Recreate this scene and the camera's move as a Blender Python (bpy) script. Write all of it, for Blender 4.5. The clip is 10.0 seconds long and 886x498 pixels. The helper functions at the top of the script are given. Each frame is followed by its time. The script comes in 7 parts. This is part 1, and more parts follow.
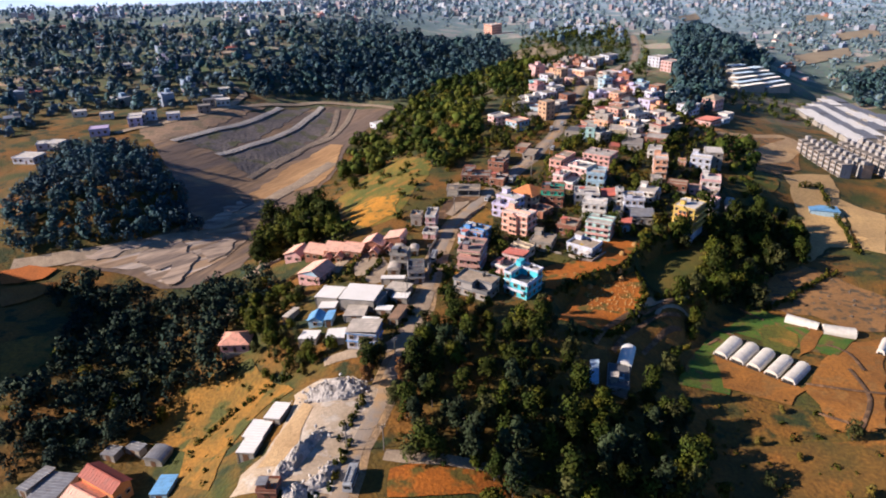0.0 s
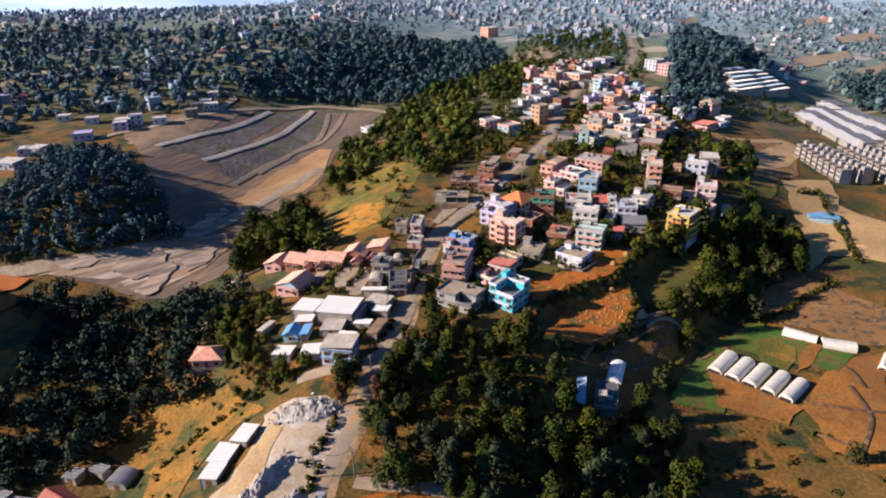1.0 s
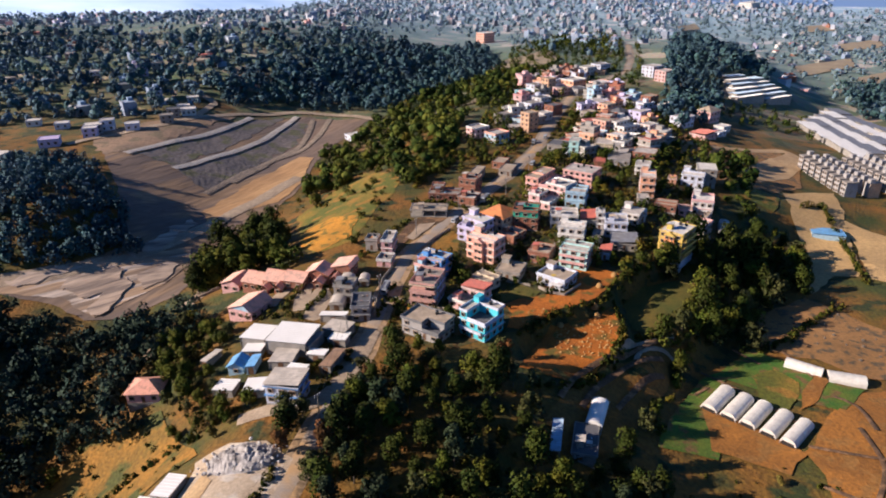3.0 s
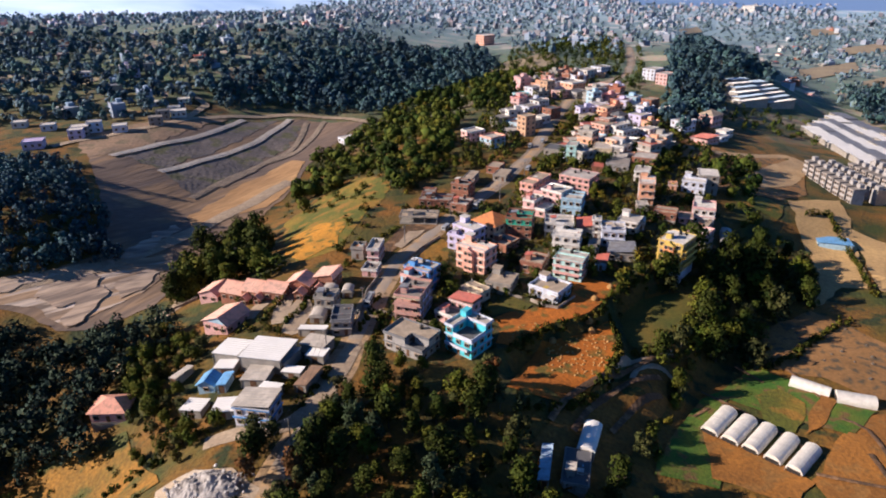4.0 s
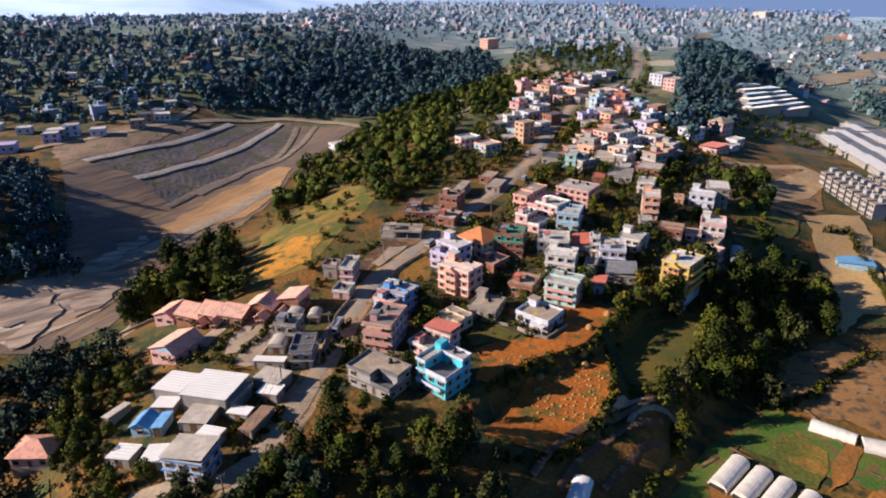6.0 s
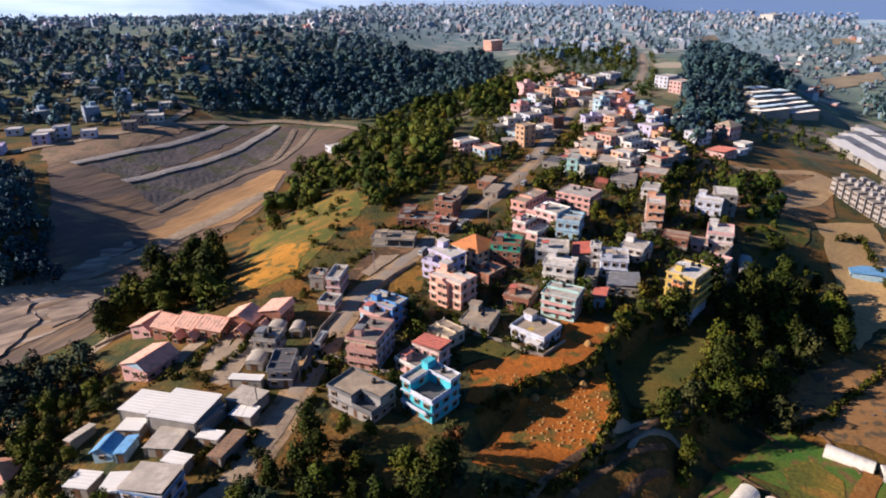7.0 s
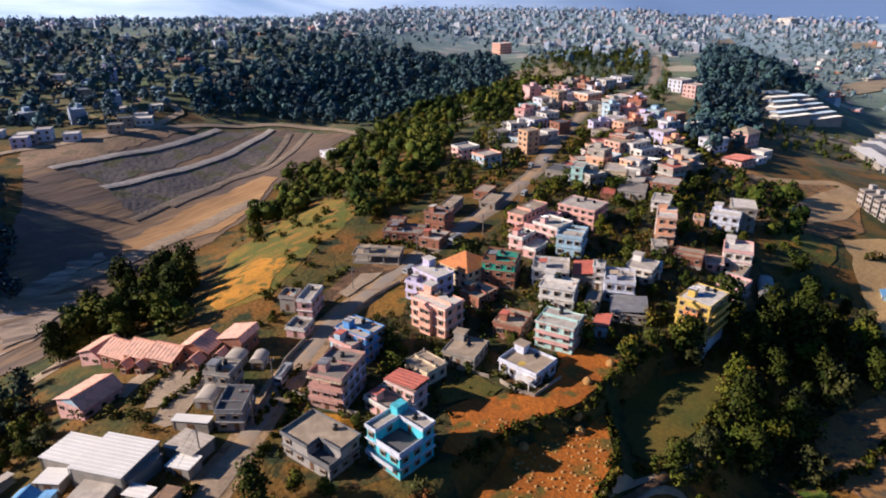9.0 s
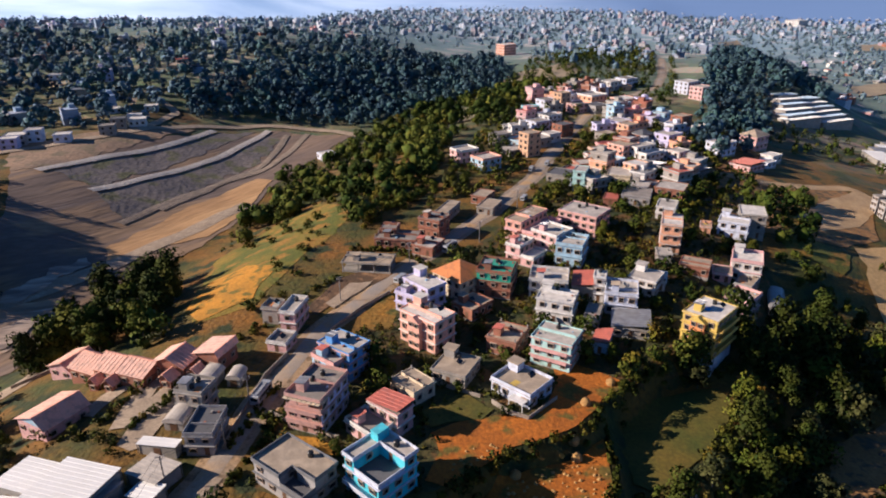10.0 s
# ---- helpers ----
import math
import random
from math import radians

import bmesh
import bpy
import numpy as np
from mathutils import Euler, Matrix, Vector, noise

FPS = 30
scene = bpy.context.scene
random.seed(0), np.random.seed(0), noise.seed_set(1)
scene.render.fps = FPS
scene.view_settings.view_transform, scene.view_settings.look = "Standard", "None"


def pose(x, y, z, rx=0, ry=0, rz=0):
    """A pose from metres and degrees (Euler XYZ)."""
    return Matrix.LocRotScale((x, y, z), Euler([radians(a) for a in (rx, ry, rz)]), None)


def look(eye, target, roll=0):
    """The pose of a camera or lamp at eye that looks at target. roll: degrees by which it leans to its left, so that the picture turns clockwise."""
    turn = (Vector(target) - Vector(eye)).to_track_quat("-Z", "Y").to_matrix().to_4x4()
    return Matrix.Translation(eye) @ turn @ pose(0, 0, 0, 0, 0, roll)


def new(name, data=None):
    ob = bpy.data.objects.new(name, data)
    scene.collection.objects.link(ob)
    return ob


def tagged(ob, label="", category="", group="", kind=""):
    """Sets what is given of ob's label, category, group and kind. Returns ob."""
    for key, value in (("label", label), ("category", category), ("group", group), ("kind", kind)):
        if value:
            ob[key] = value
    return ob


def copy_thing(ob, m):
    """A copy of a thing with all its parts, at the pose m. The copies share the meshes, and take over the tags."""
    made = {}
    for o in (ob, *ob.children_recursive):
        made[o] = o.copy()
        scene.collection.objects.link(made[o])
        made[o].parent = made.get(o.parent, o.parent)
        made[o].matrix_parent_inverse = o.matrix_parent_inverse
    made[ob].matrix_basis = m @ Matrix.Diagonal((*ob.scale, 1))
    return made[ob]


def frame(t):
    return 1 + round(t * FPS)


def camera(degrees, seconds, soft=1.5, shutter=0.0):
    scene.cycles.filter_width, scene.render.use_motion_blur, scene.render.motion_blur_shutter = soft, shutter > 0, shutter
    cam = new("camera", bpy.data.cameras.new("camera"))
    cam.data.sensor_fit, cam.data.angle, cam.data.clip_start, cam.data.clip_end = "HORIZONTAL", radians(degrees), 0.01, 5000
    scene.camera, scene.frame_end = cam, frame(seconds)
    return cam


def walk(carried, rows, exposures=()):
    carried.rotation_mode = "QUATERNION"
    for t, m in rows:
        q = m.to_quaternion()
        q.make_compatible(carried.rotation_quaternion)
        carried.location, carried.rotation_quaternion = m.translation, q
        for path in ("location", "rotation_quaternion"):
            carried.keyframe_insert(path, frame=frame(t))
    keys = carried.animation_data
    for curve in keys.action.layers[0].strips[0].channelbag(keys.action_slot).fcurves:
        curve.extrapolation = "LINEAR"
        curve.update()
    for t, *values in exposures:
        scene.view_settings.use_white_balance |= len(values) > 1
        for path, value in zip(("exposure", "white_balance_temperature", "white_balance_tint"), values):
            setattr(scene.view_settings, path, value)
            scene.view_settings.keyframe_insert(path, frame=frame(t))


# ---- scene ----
cam = camera(68.0, 10.0, 1.95)
# seconds, place, pitch, lean to the left, yaw
ROWS = [
    (0, -0.017, 0.141, 112.402, -24.996, -1.031, 0.019),
    (0.5, 3.078, 4.843, 111.457, -24.841, -1.063, 0.030),
    (1, 6.047, 9.735, 110.448, -24.695, -1.053, 0.036),
    (1.5, 8.898, 14.795, 109.385, -24.556, -1.010, 0.043),
    (2, 11.638, 19.998, 108.280, -24.424, -0.945, 0.060),
    (2.5, 14.275, 25.323, 107.142, -24.297, -0.864, 0.092),
    (3, 16.815, 30.748, 105.981, -24.175, -0.775, 0.143),
    (3.5, 19.264, 36.253, 104.805, -24.057, -0.683, 0.218),
    (4, 21.627, 41.820, 103.621, -23.943, -0.594, 0.320),
    (4.5, 23.910, 47.429, 102.435, -23.833, -0.511, 0.449),
    (5, 26.118, 53.065, 101.254, -23.726, -0.438, 0.608),
    (5.5, 28.256, 58.710, 100.083, -23.622, -0.375, 0.794),
    (6, 30.326, 64.351, 98.924, -23.522, -0.324, 1.006),
    (6.5, 32.333, 69.973, 97.781, -23.424, -0.285, 1.242),
    (7, 34.280, 75.562, 96.657, -23.330, -0.255, 1.499),
    (7.5, 36.169, 81.109, 95.552, -23.240, -0.234, 1.770),
    (8, 38.003, 86.600, 94.467, -23.154, -0.217, 2.050),
    (8.5, 39.784, 92.028, 93.401, -23.073, -0.201, 2.332),
    (9, 41.513, 97.382, 92.353, -22.997, -0.179, 2.609),
    (9.5, 43.190, 102.655, 91.320, -22.927, -0.146, 2.870),
    (10, 44.818, 107.841, 90.301, -22.863, -0.094, 3.105),
]
walk(cam, [(t, pose(x, y, z, 0, 0, yaw) @ pose(0, 0, 0, 90 + pitch) @ pose(0, 0, 0, 0, 0, lean)) for t, x, y, z, pitch, lean, yaw in ROWS], [(0, 0.90, 5200, 6), (10, 0.74, 5200, 6)])

# ---- light ----
SUN_TURN, SUN_HEIGHT = 97.0, 25.5   # degrees from the road's far end towards the left; above the horizon
world = bpy.data.worlds.new("sky")
scene.world = world
world.use_nodes = True
sky = world.node_tree.nodes.new("ShaderNodeTexSky")
sky.sky_type, sky.sun_disc = "NISHITA", False
sky.sun_elevation = radians(SUN_HEIGHT)
sky.sun_rotation = radians(-SUN_TURN)
sky.air_density, sky.dust_density, sky.ozone_density, sky.altitude = 0.8, 0.0, 6.0, 1400
world.node_tree.links.new(sky.outputs[0], world.node_tree.nodes["Background"].inputs[0])
world.node_tree.nodes["Background"].inputs[1].default_value = 0.05
sun = new("sun", bpy.data.lights.new("sun", "SUN"))
sun.data.energy, sun.data.angle, sun.data.color = 5.0, radians(0.6), (1.0, 0.72, 0.50)
away = Vector((-math.sin(radians(SUN_TURN)) * math.cos(radians(SUN_HEIGHT)), math.cos(radians(SUN_TURN)) * math.cos(radians(SUN_HEIGHT)), math.sin(radians(SUN_HEIGHT))))
sun.matrix_world = look(away * 300, (0, 0, 0))


# ---- materials ----
def material(name, base, second=None, scale=1.0, rough=0.9, fine=None, bump=0.0, bump_scale=8.0, metal=0.0, vary=0.0, blend=(0.35, 0.65), third=None, third_scale=None, drawn=None):
    """A surface of two or three colours mixed by noise of that scale (per metre), with fine grain, relief and a change from object to object."""
    m = bpy.data.materials.new(name)
    m.use_nodes = True
    t = m.node_tree
    n, link = t.nodes, t.links.new
    shader = n["Principled BSDF"]
    shader.inputs["Roughness"].default_value, shader.inputs["Metallic"].default_value = rough, metal
    place = n.new("ShaderNodeNewGeometry").outputs["Position"]
    if drawn:   # streaks drawn out along a heading in degrees
        mapping = n.new("ShaderNodeMapping")
        mapping.vector_type = "TEXTURE"
        mapping.inputs["Rotation"].default_value[2] = radians(drawn)
        mapping.inputs["Scale"].default_value = (7.0, 1.0, 1.0)
        link(place, mapping.inputs[0])
        place = mapping.outputs[0]

    def grain(size, low, high, detail=5.0):
        tex = n.new("ShaderNodeTexNoise")
        tex.inputs["Scale"].default_value, tex.inputs["Detail"].default_value = size, detail
        link(place, tex.inputs["Vector"])
        ramp = n.new("ShaderNodeMapRange")
        ramp.inputs[1].default_value, ramp.inputs[2].default_value = low, high
        link(tex.outputs[0], ramp.inputs[0])
        return ramp.outputs[0]

    def mix(fac, a, b, mode="MIX"):
        node = n.new("ShaderNodeMix")
        node.data_type, node.blend_type = "RGBA", mode
        for socket, value in ((node.inputs[0], fac), (node.inputs[6], a), (node.inputs[7], b)):
            if isinstance(value, (int, float)):
                socket.default_value = value
            elif isinstance(value, tuple):
                socket.default_value = (*value, 1)
            else:
                link(value, socket)
        return node.outputs[2]

    colour = mix(grain(scale, *blend), base, second or tuple(c * 0.8 for c in base))
    if third:
        colour = mix(grain(third_scale or scale * 3.1, 0.52, 0.62), colour, third)
    if fine:
        size, depth = fine
        colour = mix(depth, colour, mix(grain(size, 0.3, 0.7, 3.0), (0.25, 0.25, 0.25), (1, 1, 1)), "MULTIPLY")
    if vary:
        info = n.new("ShaderNodeObjectInfo").outputs["Random"]
        span = n.new("ShaderNodeMapRange")
        span.inputs[3].default_value, span.inputs[4].default_value = 1 - vary, 1 + vary
        link(info, span.inputs[0])
        hsv = n.new("ShaderNodeHueSaturation")
        link(span.outputs[0], hsv.inputs["Value"])
        link(colour, hsv.inputs["Color"])
        colour = hsv.outputs[0]
    link(colour, shader.inputs["Base Color"])
    if bump:
        tex = n.new("ShaderNodeTexNoise")
        tex.inputs["Scale"].default_value, tex.inputs["Detail"].default_value = bump_scale, 4
        link(place, tex.inputs["Vector"])
        node = n.new("ShaderNodeBump")
        node.inputs["Strength"].default_value, node.inputs["Distance"].default_value = 1.0, bump
        link(tex.outputs[0], node.inputs["Height"])
        link(node.outputs[0], shader.inputs["Normal"])
    return m


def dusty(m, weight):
    """A soft bluish sheen that paints distance haze onto a material."""
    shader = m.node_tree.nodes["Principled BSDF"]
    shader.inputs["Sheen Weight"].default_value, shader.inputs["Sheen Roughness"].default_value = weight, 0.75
    # blue tint is the haze colour, not dust on the surface
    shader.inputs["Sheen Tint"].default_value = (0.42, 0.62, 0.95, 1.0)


def countryside():
    """The ground sheet: scrub on the near slopes, a patchwork of small fields on the valley floors further off, and a
    sheen that paints in far haze.
    """
    m = material("countryside", (0.062, 0.075, 0.007), (0.27, 0.118, 0.010), 0.05, third=(0.034, 0.046, 0.006), third_scale=0.12, fine=(0.9, 0.6), bump=0.5, bump_scale=0.7)
    t = m.node_tree
    n, link = t.nodes, t.links.new
    near = n["Principled BSDF"].inputs["Base Color"].links[0].from_socket
    where = n["Geometry"].outputs["Position"]
    cells = n.new("ShaderNodeTexVoronoi")
    cells.inputs["Scale"].default_value = 0.03
    link(where, cells.inputs["Vector"])
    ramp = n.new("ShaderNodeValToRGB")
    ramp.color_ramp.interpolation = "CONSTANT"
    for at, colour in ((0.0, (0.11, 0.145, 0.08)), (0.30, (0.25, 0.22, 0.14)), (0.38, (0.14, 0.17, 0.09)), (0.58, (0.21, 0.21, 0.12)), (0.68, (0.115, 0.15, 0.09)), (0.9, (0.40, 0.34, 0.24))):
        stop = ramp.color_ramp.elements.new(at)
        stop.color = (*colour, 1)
    split = n.new("ShaderNodeSeparateColor")
    link(cells.outputs["Color"], split.inputs[0])
    link(split.outputs[0], ramp.inputs[0])
    rough = n.new("ShaderNodeTexNoise")
    rough.inputs["Scale"].default_value, rough.inputs["Detail"].default_value = 0.2, 6
    link(where, rough.inputs["Vector"])
    worn = n.new("ShaderNodeMix")
    worn.data_type, worn.blend_type = "RGBA", "OVERLAY"
    worn.inputs[0].default_value = 0.6
    link(ramp.outputs[0], worn.inputs[6])
    link(rough.outputs[1], worn.inputs[7])
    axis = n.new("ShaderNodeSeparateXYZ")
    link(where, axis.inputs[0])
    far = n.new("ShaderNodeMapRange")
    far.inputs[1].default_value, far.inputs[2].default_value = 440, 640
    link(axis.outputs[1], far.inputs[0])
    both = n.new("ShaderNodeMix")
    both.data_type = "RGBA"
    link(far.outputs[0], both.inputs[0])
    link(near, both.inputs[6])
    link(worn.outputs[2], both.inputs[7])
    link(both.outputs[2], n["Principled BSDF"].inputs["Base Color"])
    # haze painted as bluish sheen, growing with distance along y
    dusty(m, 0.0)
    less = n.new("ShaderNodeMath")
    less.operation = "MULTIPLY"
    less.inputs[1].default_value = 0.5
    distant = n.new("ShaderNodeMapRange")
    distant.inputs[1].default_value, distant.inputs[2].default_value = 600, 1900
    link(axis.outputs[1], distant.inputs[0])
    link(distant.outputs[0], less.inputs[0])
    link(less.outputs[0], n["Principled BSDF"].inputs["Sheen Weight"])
    return m


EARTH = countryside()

# ---- the lie of the land ----
# The ridge road runs along the crest; the land falls to a valley on either side.
ROAD_Y = (-900, 40, 110, 127, 142, 163, 182, 204, 237, 262, 290, 326, 355, 402, 440, 505, 565, 600, 648, 700, 850, 1100, 4800)
ROAD_X = (-140, -33, -25, -22.6, -18.4, -14.2, -9.8, -6.6, -2, 3, 17, 36, 51, 71, 82, 103, 124, 152, 186, 203, 240, 290, 900)


def smooth(v):
    v = np.clip(v, 0, 1)
    return v * v * (3 - 2 * v)


def hill(x, y, cx, cy, rx, ry, h, turn=0.0):
    """A rounded hill of height h."""
    c, s = math.cos(math.radians(turn)), math.sin(math.radians(turn))
    u, v = (x - cx) * c + (y - cy) * s, -(x - cx) * s + (y - cy) * c
    return h * np.exp(-((u / rx) ** 2 + (v / ry) ** 2))


def land(x, y):
    """The height of the ground."""
    x, y = np.asarray(x, float), np.asarray(y, float)
    road = np.interp(y, ROAD_Y, ROAD_X)
    crest = np.interp(y, (60, 150, 260, 300, 400, 500, 780, 900, 1100, 1600, 3000), (-3, 0, 0, 2, 3, 4, 6, 0, -12, -25, -40))
    right, left = x - road, road - x
    start = np.interp(y, (120, 160, 200, 235, 260, 316, 400, 560, 800), (12, 25, 45, 72, 98, 75, 34, 45, 60))
    width = np.interp(y, (120, 160, 200, 235, 260, 300, 340, 440, 560, 800), (90, 80, 60, 45, 40, 70, 150, 190, 190, 180))
    floor = np.interp(y, (120, 200, 290, 420, 560, 750, 1200, 3000), (-18, -18, -20, -18, -28, -38, -46, -50))
    share = smooth((right - start) / width)
    # three level terraces below the houses, each with a steep edge
    edge_1 = np.interp(y, (186, 195, 203, 209, 215, 218.6, 225.5, 233.5, 247, 254, 268), (33, 36, 39.2, 46.5, 52.8, 60.7, 69.5, 75, 87.4, 98.4, 108))
    edge_2 = np.interp(y, (190, 195, 207, 221, 235, 245, 255, 268), (62, 65.5, 74, 75.6, 76.5, 87, 99, 109))
    edge_3 = np.interp(y, (190, 205, 212, 216, 226, 236, 245, 255, 268), (70, 78, 83, 89, 97.5, 105.5, 111.5, 116, 119))
    levels = -4.0 * smooth((x - edge_1) / 2.5) - 3.5 * smooth((x - edge_2) / 2.5) + (floor - crest + 7.5) * smooth((x - edge_3) / 18)
    tilled = smooth((y - 187) / 9) * smooth((268 - y) / 16)
    fall_right = (floor - crest) * share * (1 - tilled) + levels * tilled
    start = np.interp(y, (120, 170, 200, 280, 370, 450, 550, 800), (10, 10, 18, 26, 52, 56, 50, 60))
    width = np.interp(y, (120, 165, 195, 240, 280, 370, 450, 550, 800), (66, 66, 108, 100, 85, 80, 90, 100, 160))
    floor = np.interp(y, (120, 200, 285, 370, 460, 550, 620, 800, 1200, 1700), (-29, -25, -20.5, -19.5, -18, -14, -10, -6, -18, -30))
    rise = np.interp(y, (150, 250, 320, 400, 550, 900, 1300, 1900), (10, 8, 14, 20, 20, 38, 30, 0))
    fall_left = (floor - crest) * smooth((left - start) / width) + rise * smooth((left - np.interp(y, (400, 550), (150, 190))) / np.interp(y, (500, 900), (110, 330)))
    z = crest + fall_right + fall_left
    z = z + hill(x, y, -166, 318, 46, 42, 21) + hill(x, y, -20, 800, 190, 120, 10) + hill(x, y, 290, 690, 60, 100, 8)
    z = z + hill(x, y, 150, 130, 45, 40, 7) + hill(x, y, -190, 190, 70, 50, 10)
    # unseen hill out of view, added to cast shade over the ravine
    z = z + hill(x, y, -300, 190, 46, 75, 82)
    return z + 0.5 * np.sin(x * 0.11 + y * 0.05) * np.sin(y * 0.083 - x * 0.03) * smooth((np.abs(right) - 25) / 60)


# ---- the ground ----
def mesh_object(name, verts, faces, mat, soft=False):
    me = bpy.data.meshes.new(name)
    me.from_pydata(verts, [], faces)
    me.materials.append(mat)
    if soft:
        me.shade_smooth()
    return new(name, me)


def lines(near_low, near_high, step, far_low, far_high):
    """Grid lines, close together in the middle and wider apart further out."""
    v = list(np.arange(near_low, near_high, step))
    gap = step
    while v[-1] < far_high:
        gap *= 1.06
        v.append(v[-1] + gap)
    gap = step
    while v[0] > far_low:
        gap *= 1.06
        v.insert(0, v[0] - gap)
    return np.array(v)


GX, GY = lines(-230, 300, 2.5, -4500, 4700), lines(95, 620, 2.5, -1500, 4900)
gx, gy = np.meshgrid(GX, GY)
gz = land(gx, gy)
rows_, cols_ = gx.shape
verts = np.stack([gx, gy, gz], -1).reshape(-1, 3).tolist()
faces = [(r * cols_ + c, r * cols_ + c + 1, (r + 1) * cols_ + c + 1, (r + 1) * cols_ + c) for r in range(rows_ - 1) for c in range(cols_ - 1)]
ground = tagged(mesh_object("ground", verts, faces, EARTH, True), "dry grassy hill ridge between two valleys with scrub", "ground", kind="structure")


def lz(x, y):
    return float(land(x, y))


def hazy_hills():
    """The last hills at the end of the western valley, far beyond everything else: a glowing backdrop with haze painted
    into its colours.
    """
    m = bpy.data.materials.new("painted_haze")
    m.use_nodes = True
    n, link = m.node_tree.nodes, m.node_tree.links.new
    shader = n["Principled BSDF"]
    shader.inputs["Roughness"].default_value = 1.0
    tex = n.new("ShaderNodeTexNoise")
    tex.inputs["Scale"].default_value, tex.inputs["Detail"].default_value = 0.004, 5
    link(n.new("ShaderNodeNewGeometry").outputs["Position"], tex.inputs["Vector"])
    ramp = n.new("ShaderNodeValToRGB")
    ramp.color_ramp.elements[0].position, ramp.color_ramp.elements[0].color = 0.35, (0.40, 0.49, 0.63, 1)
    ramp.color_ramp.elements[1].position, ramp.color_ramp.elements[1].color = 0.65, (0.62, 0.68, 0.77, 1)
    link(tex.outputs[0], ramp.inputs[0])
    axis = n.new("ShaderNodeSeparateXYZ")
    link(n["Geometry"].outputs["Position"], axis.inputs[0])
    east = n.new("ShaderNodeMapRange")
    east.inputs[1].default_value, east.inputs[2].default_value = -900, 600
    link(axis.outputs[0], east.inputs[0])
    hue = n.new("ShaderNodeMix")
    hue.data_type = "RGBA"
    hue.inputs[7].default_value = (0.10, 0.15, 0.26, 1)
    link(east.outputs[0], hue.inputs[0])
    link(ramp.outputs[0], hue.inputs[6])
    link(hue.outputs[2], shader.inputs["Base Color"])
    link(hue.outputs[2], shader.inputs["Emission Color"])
    # the hills glow to imitate bright haze in front of them
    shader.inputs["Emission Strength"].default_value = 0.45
    v, f = [], []
    across, deep = 121, 13
    for i in range(across):
        a = radians(-62 + 122 * i / (across - 1))
        swell = 0.5 + 0.5 * math.cos(math.pi * min(1, abs(a + radians(24)) / radians(20))) if a > radians(-24) else 1.0
        for j in range(deep):
            u = j / (deep - 1)
            r = 2150 - 700 * swell + 1900 * u
            x, y = math.sin(a) * r, math.cos(a) * r
            z = float(land(x, y)) - 6 + (34 + 150 * u) * (0.30 + 0.70 * swell) * (1 + 0.5 * noise.noise(Vector((x * 0.0016, y * 0.0016, 2.0)))) * smooth(u * 3)
            v.append((x, y, float(z)))
    for i in range(across - 1):
        for j in range(deep - 1):
            q = i * deep + j
            f.append((q, q + 1, q + deep + 1, q + deep))
    return tagged(mesh_object("backdrop", v, f, m, True), "glowing backdrop hills with pale blue haze painted on", "hills", kind="structure")


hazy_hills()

# ---- land cover ----
from mathutils.geometry import delaunay_2d_cdt

SITE_HEADING = 62.0
SITE = material("graded_earth", (0.26, 0.18, 0.125), (0.165, 0.125, 0.105), 0.03, third=(0.34, 0.225, 0.13), third_scale=0.09, fine=(0.5, 0.5), bump=0.4, bump_scale=0.4, drawn=SITE_HEADING)
SAND = material("orange_sand", (0.62, 0.38, 0.17), (0.48, 0.28, 0.12), 0.08, fine=(0.7, 0.4), bump=0.3, bump_scale=0.6, drawn=SITE_HEADING)
MUD = material("silt", (0.64, 0.43, 0.25), (0.22, 0.17, 0.135), 0.09, third=(0.70, 0.58, 0.48), third_scale=0.2, fine=(0.6, 0.5), bump=1.2, bump_scale=0.22, drawn=35.0)
SILT = material("dried_silt", (0.64, 0.50, 0.38), (0.46, 0.34, 0.25), 0.12, third=(0.27, 0.21, 0.17), third_scale=0.2, fine=(0.9, 0.4), bump=1.0, bump_scale=0.3, drawn=35.0)
BENCH = material("grey_spoil", (0.24, 0.20, 0.175), (0.16, 0.14, 0.135), 0.06, third=(0.15, 0.145, 0.07), third_scale=0.07, fine=(0.5, 0.55), bump=0.5, bump_scale=0.35)
RAW = material("raw_orange_earth", (0.38, 0.25, 0.15), (0.27, 0.19, 0.125), 0.05, third=(0.22, 0.17, 0.10), third_scale=0.09, fine=(0.6, 0.45), bump=0.4, bump_scale=0.5)
GRAVEL = material("pale_gravel", (0.64, 0.58, 0.51), (0.52, 0.46, 0.39), 0.3, fine=(1.5, 0.4), bump=0.1)
GRAVEL2 = material("track_gravel", (0.38, 0.30, 0.22), (0.28, 0.22, 0.16), 0.2, fine=(1.2, 0.5), bump=0.1)
DUST = material("pale_dust", (0.50, 0.39, 0.27), (0.38, 0.29, 0.20), 0.25, fine=(1.6, 0.45), bump=0.08)
SANDY = material("sandy_earth", (0.62, 0.43, 0.22), (0.50, 0.33, 0.16), 0.15, fine=(1.2, 0.45), bump=0.15)
SHOULDER = material("road_shoulder", (0.56, 0.36, 0.17), (0.36, 0.27, 0.18), 0.12, third=(0.22, 0.15, 0.08), third_scale=0.3, fine=(1.4, 0.5), bump=0.1)
TARMAC = material("worn_asphalt", (0.32, 0.285, 0.25), (0.45, 0.34, 0.23), 0.12, third=(0.50, 0.32, 0.15), third_scale=0.09, fine=(2.5, 0.3), rough=0.8, bump=0.02)
YARD = material("yard_dust", (0.62, 0.50, 0.36), (0.50, 0.38, 0.25), 0.12, third=(0.66, 0.58, 0.48), third_scale=0.2, fine=(1.3, 0.35), bump=0.15)
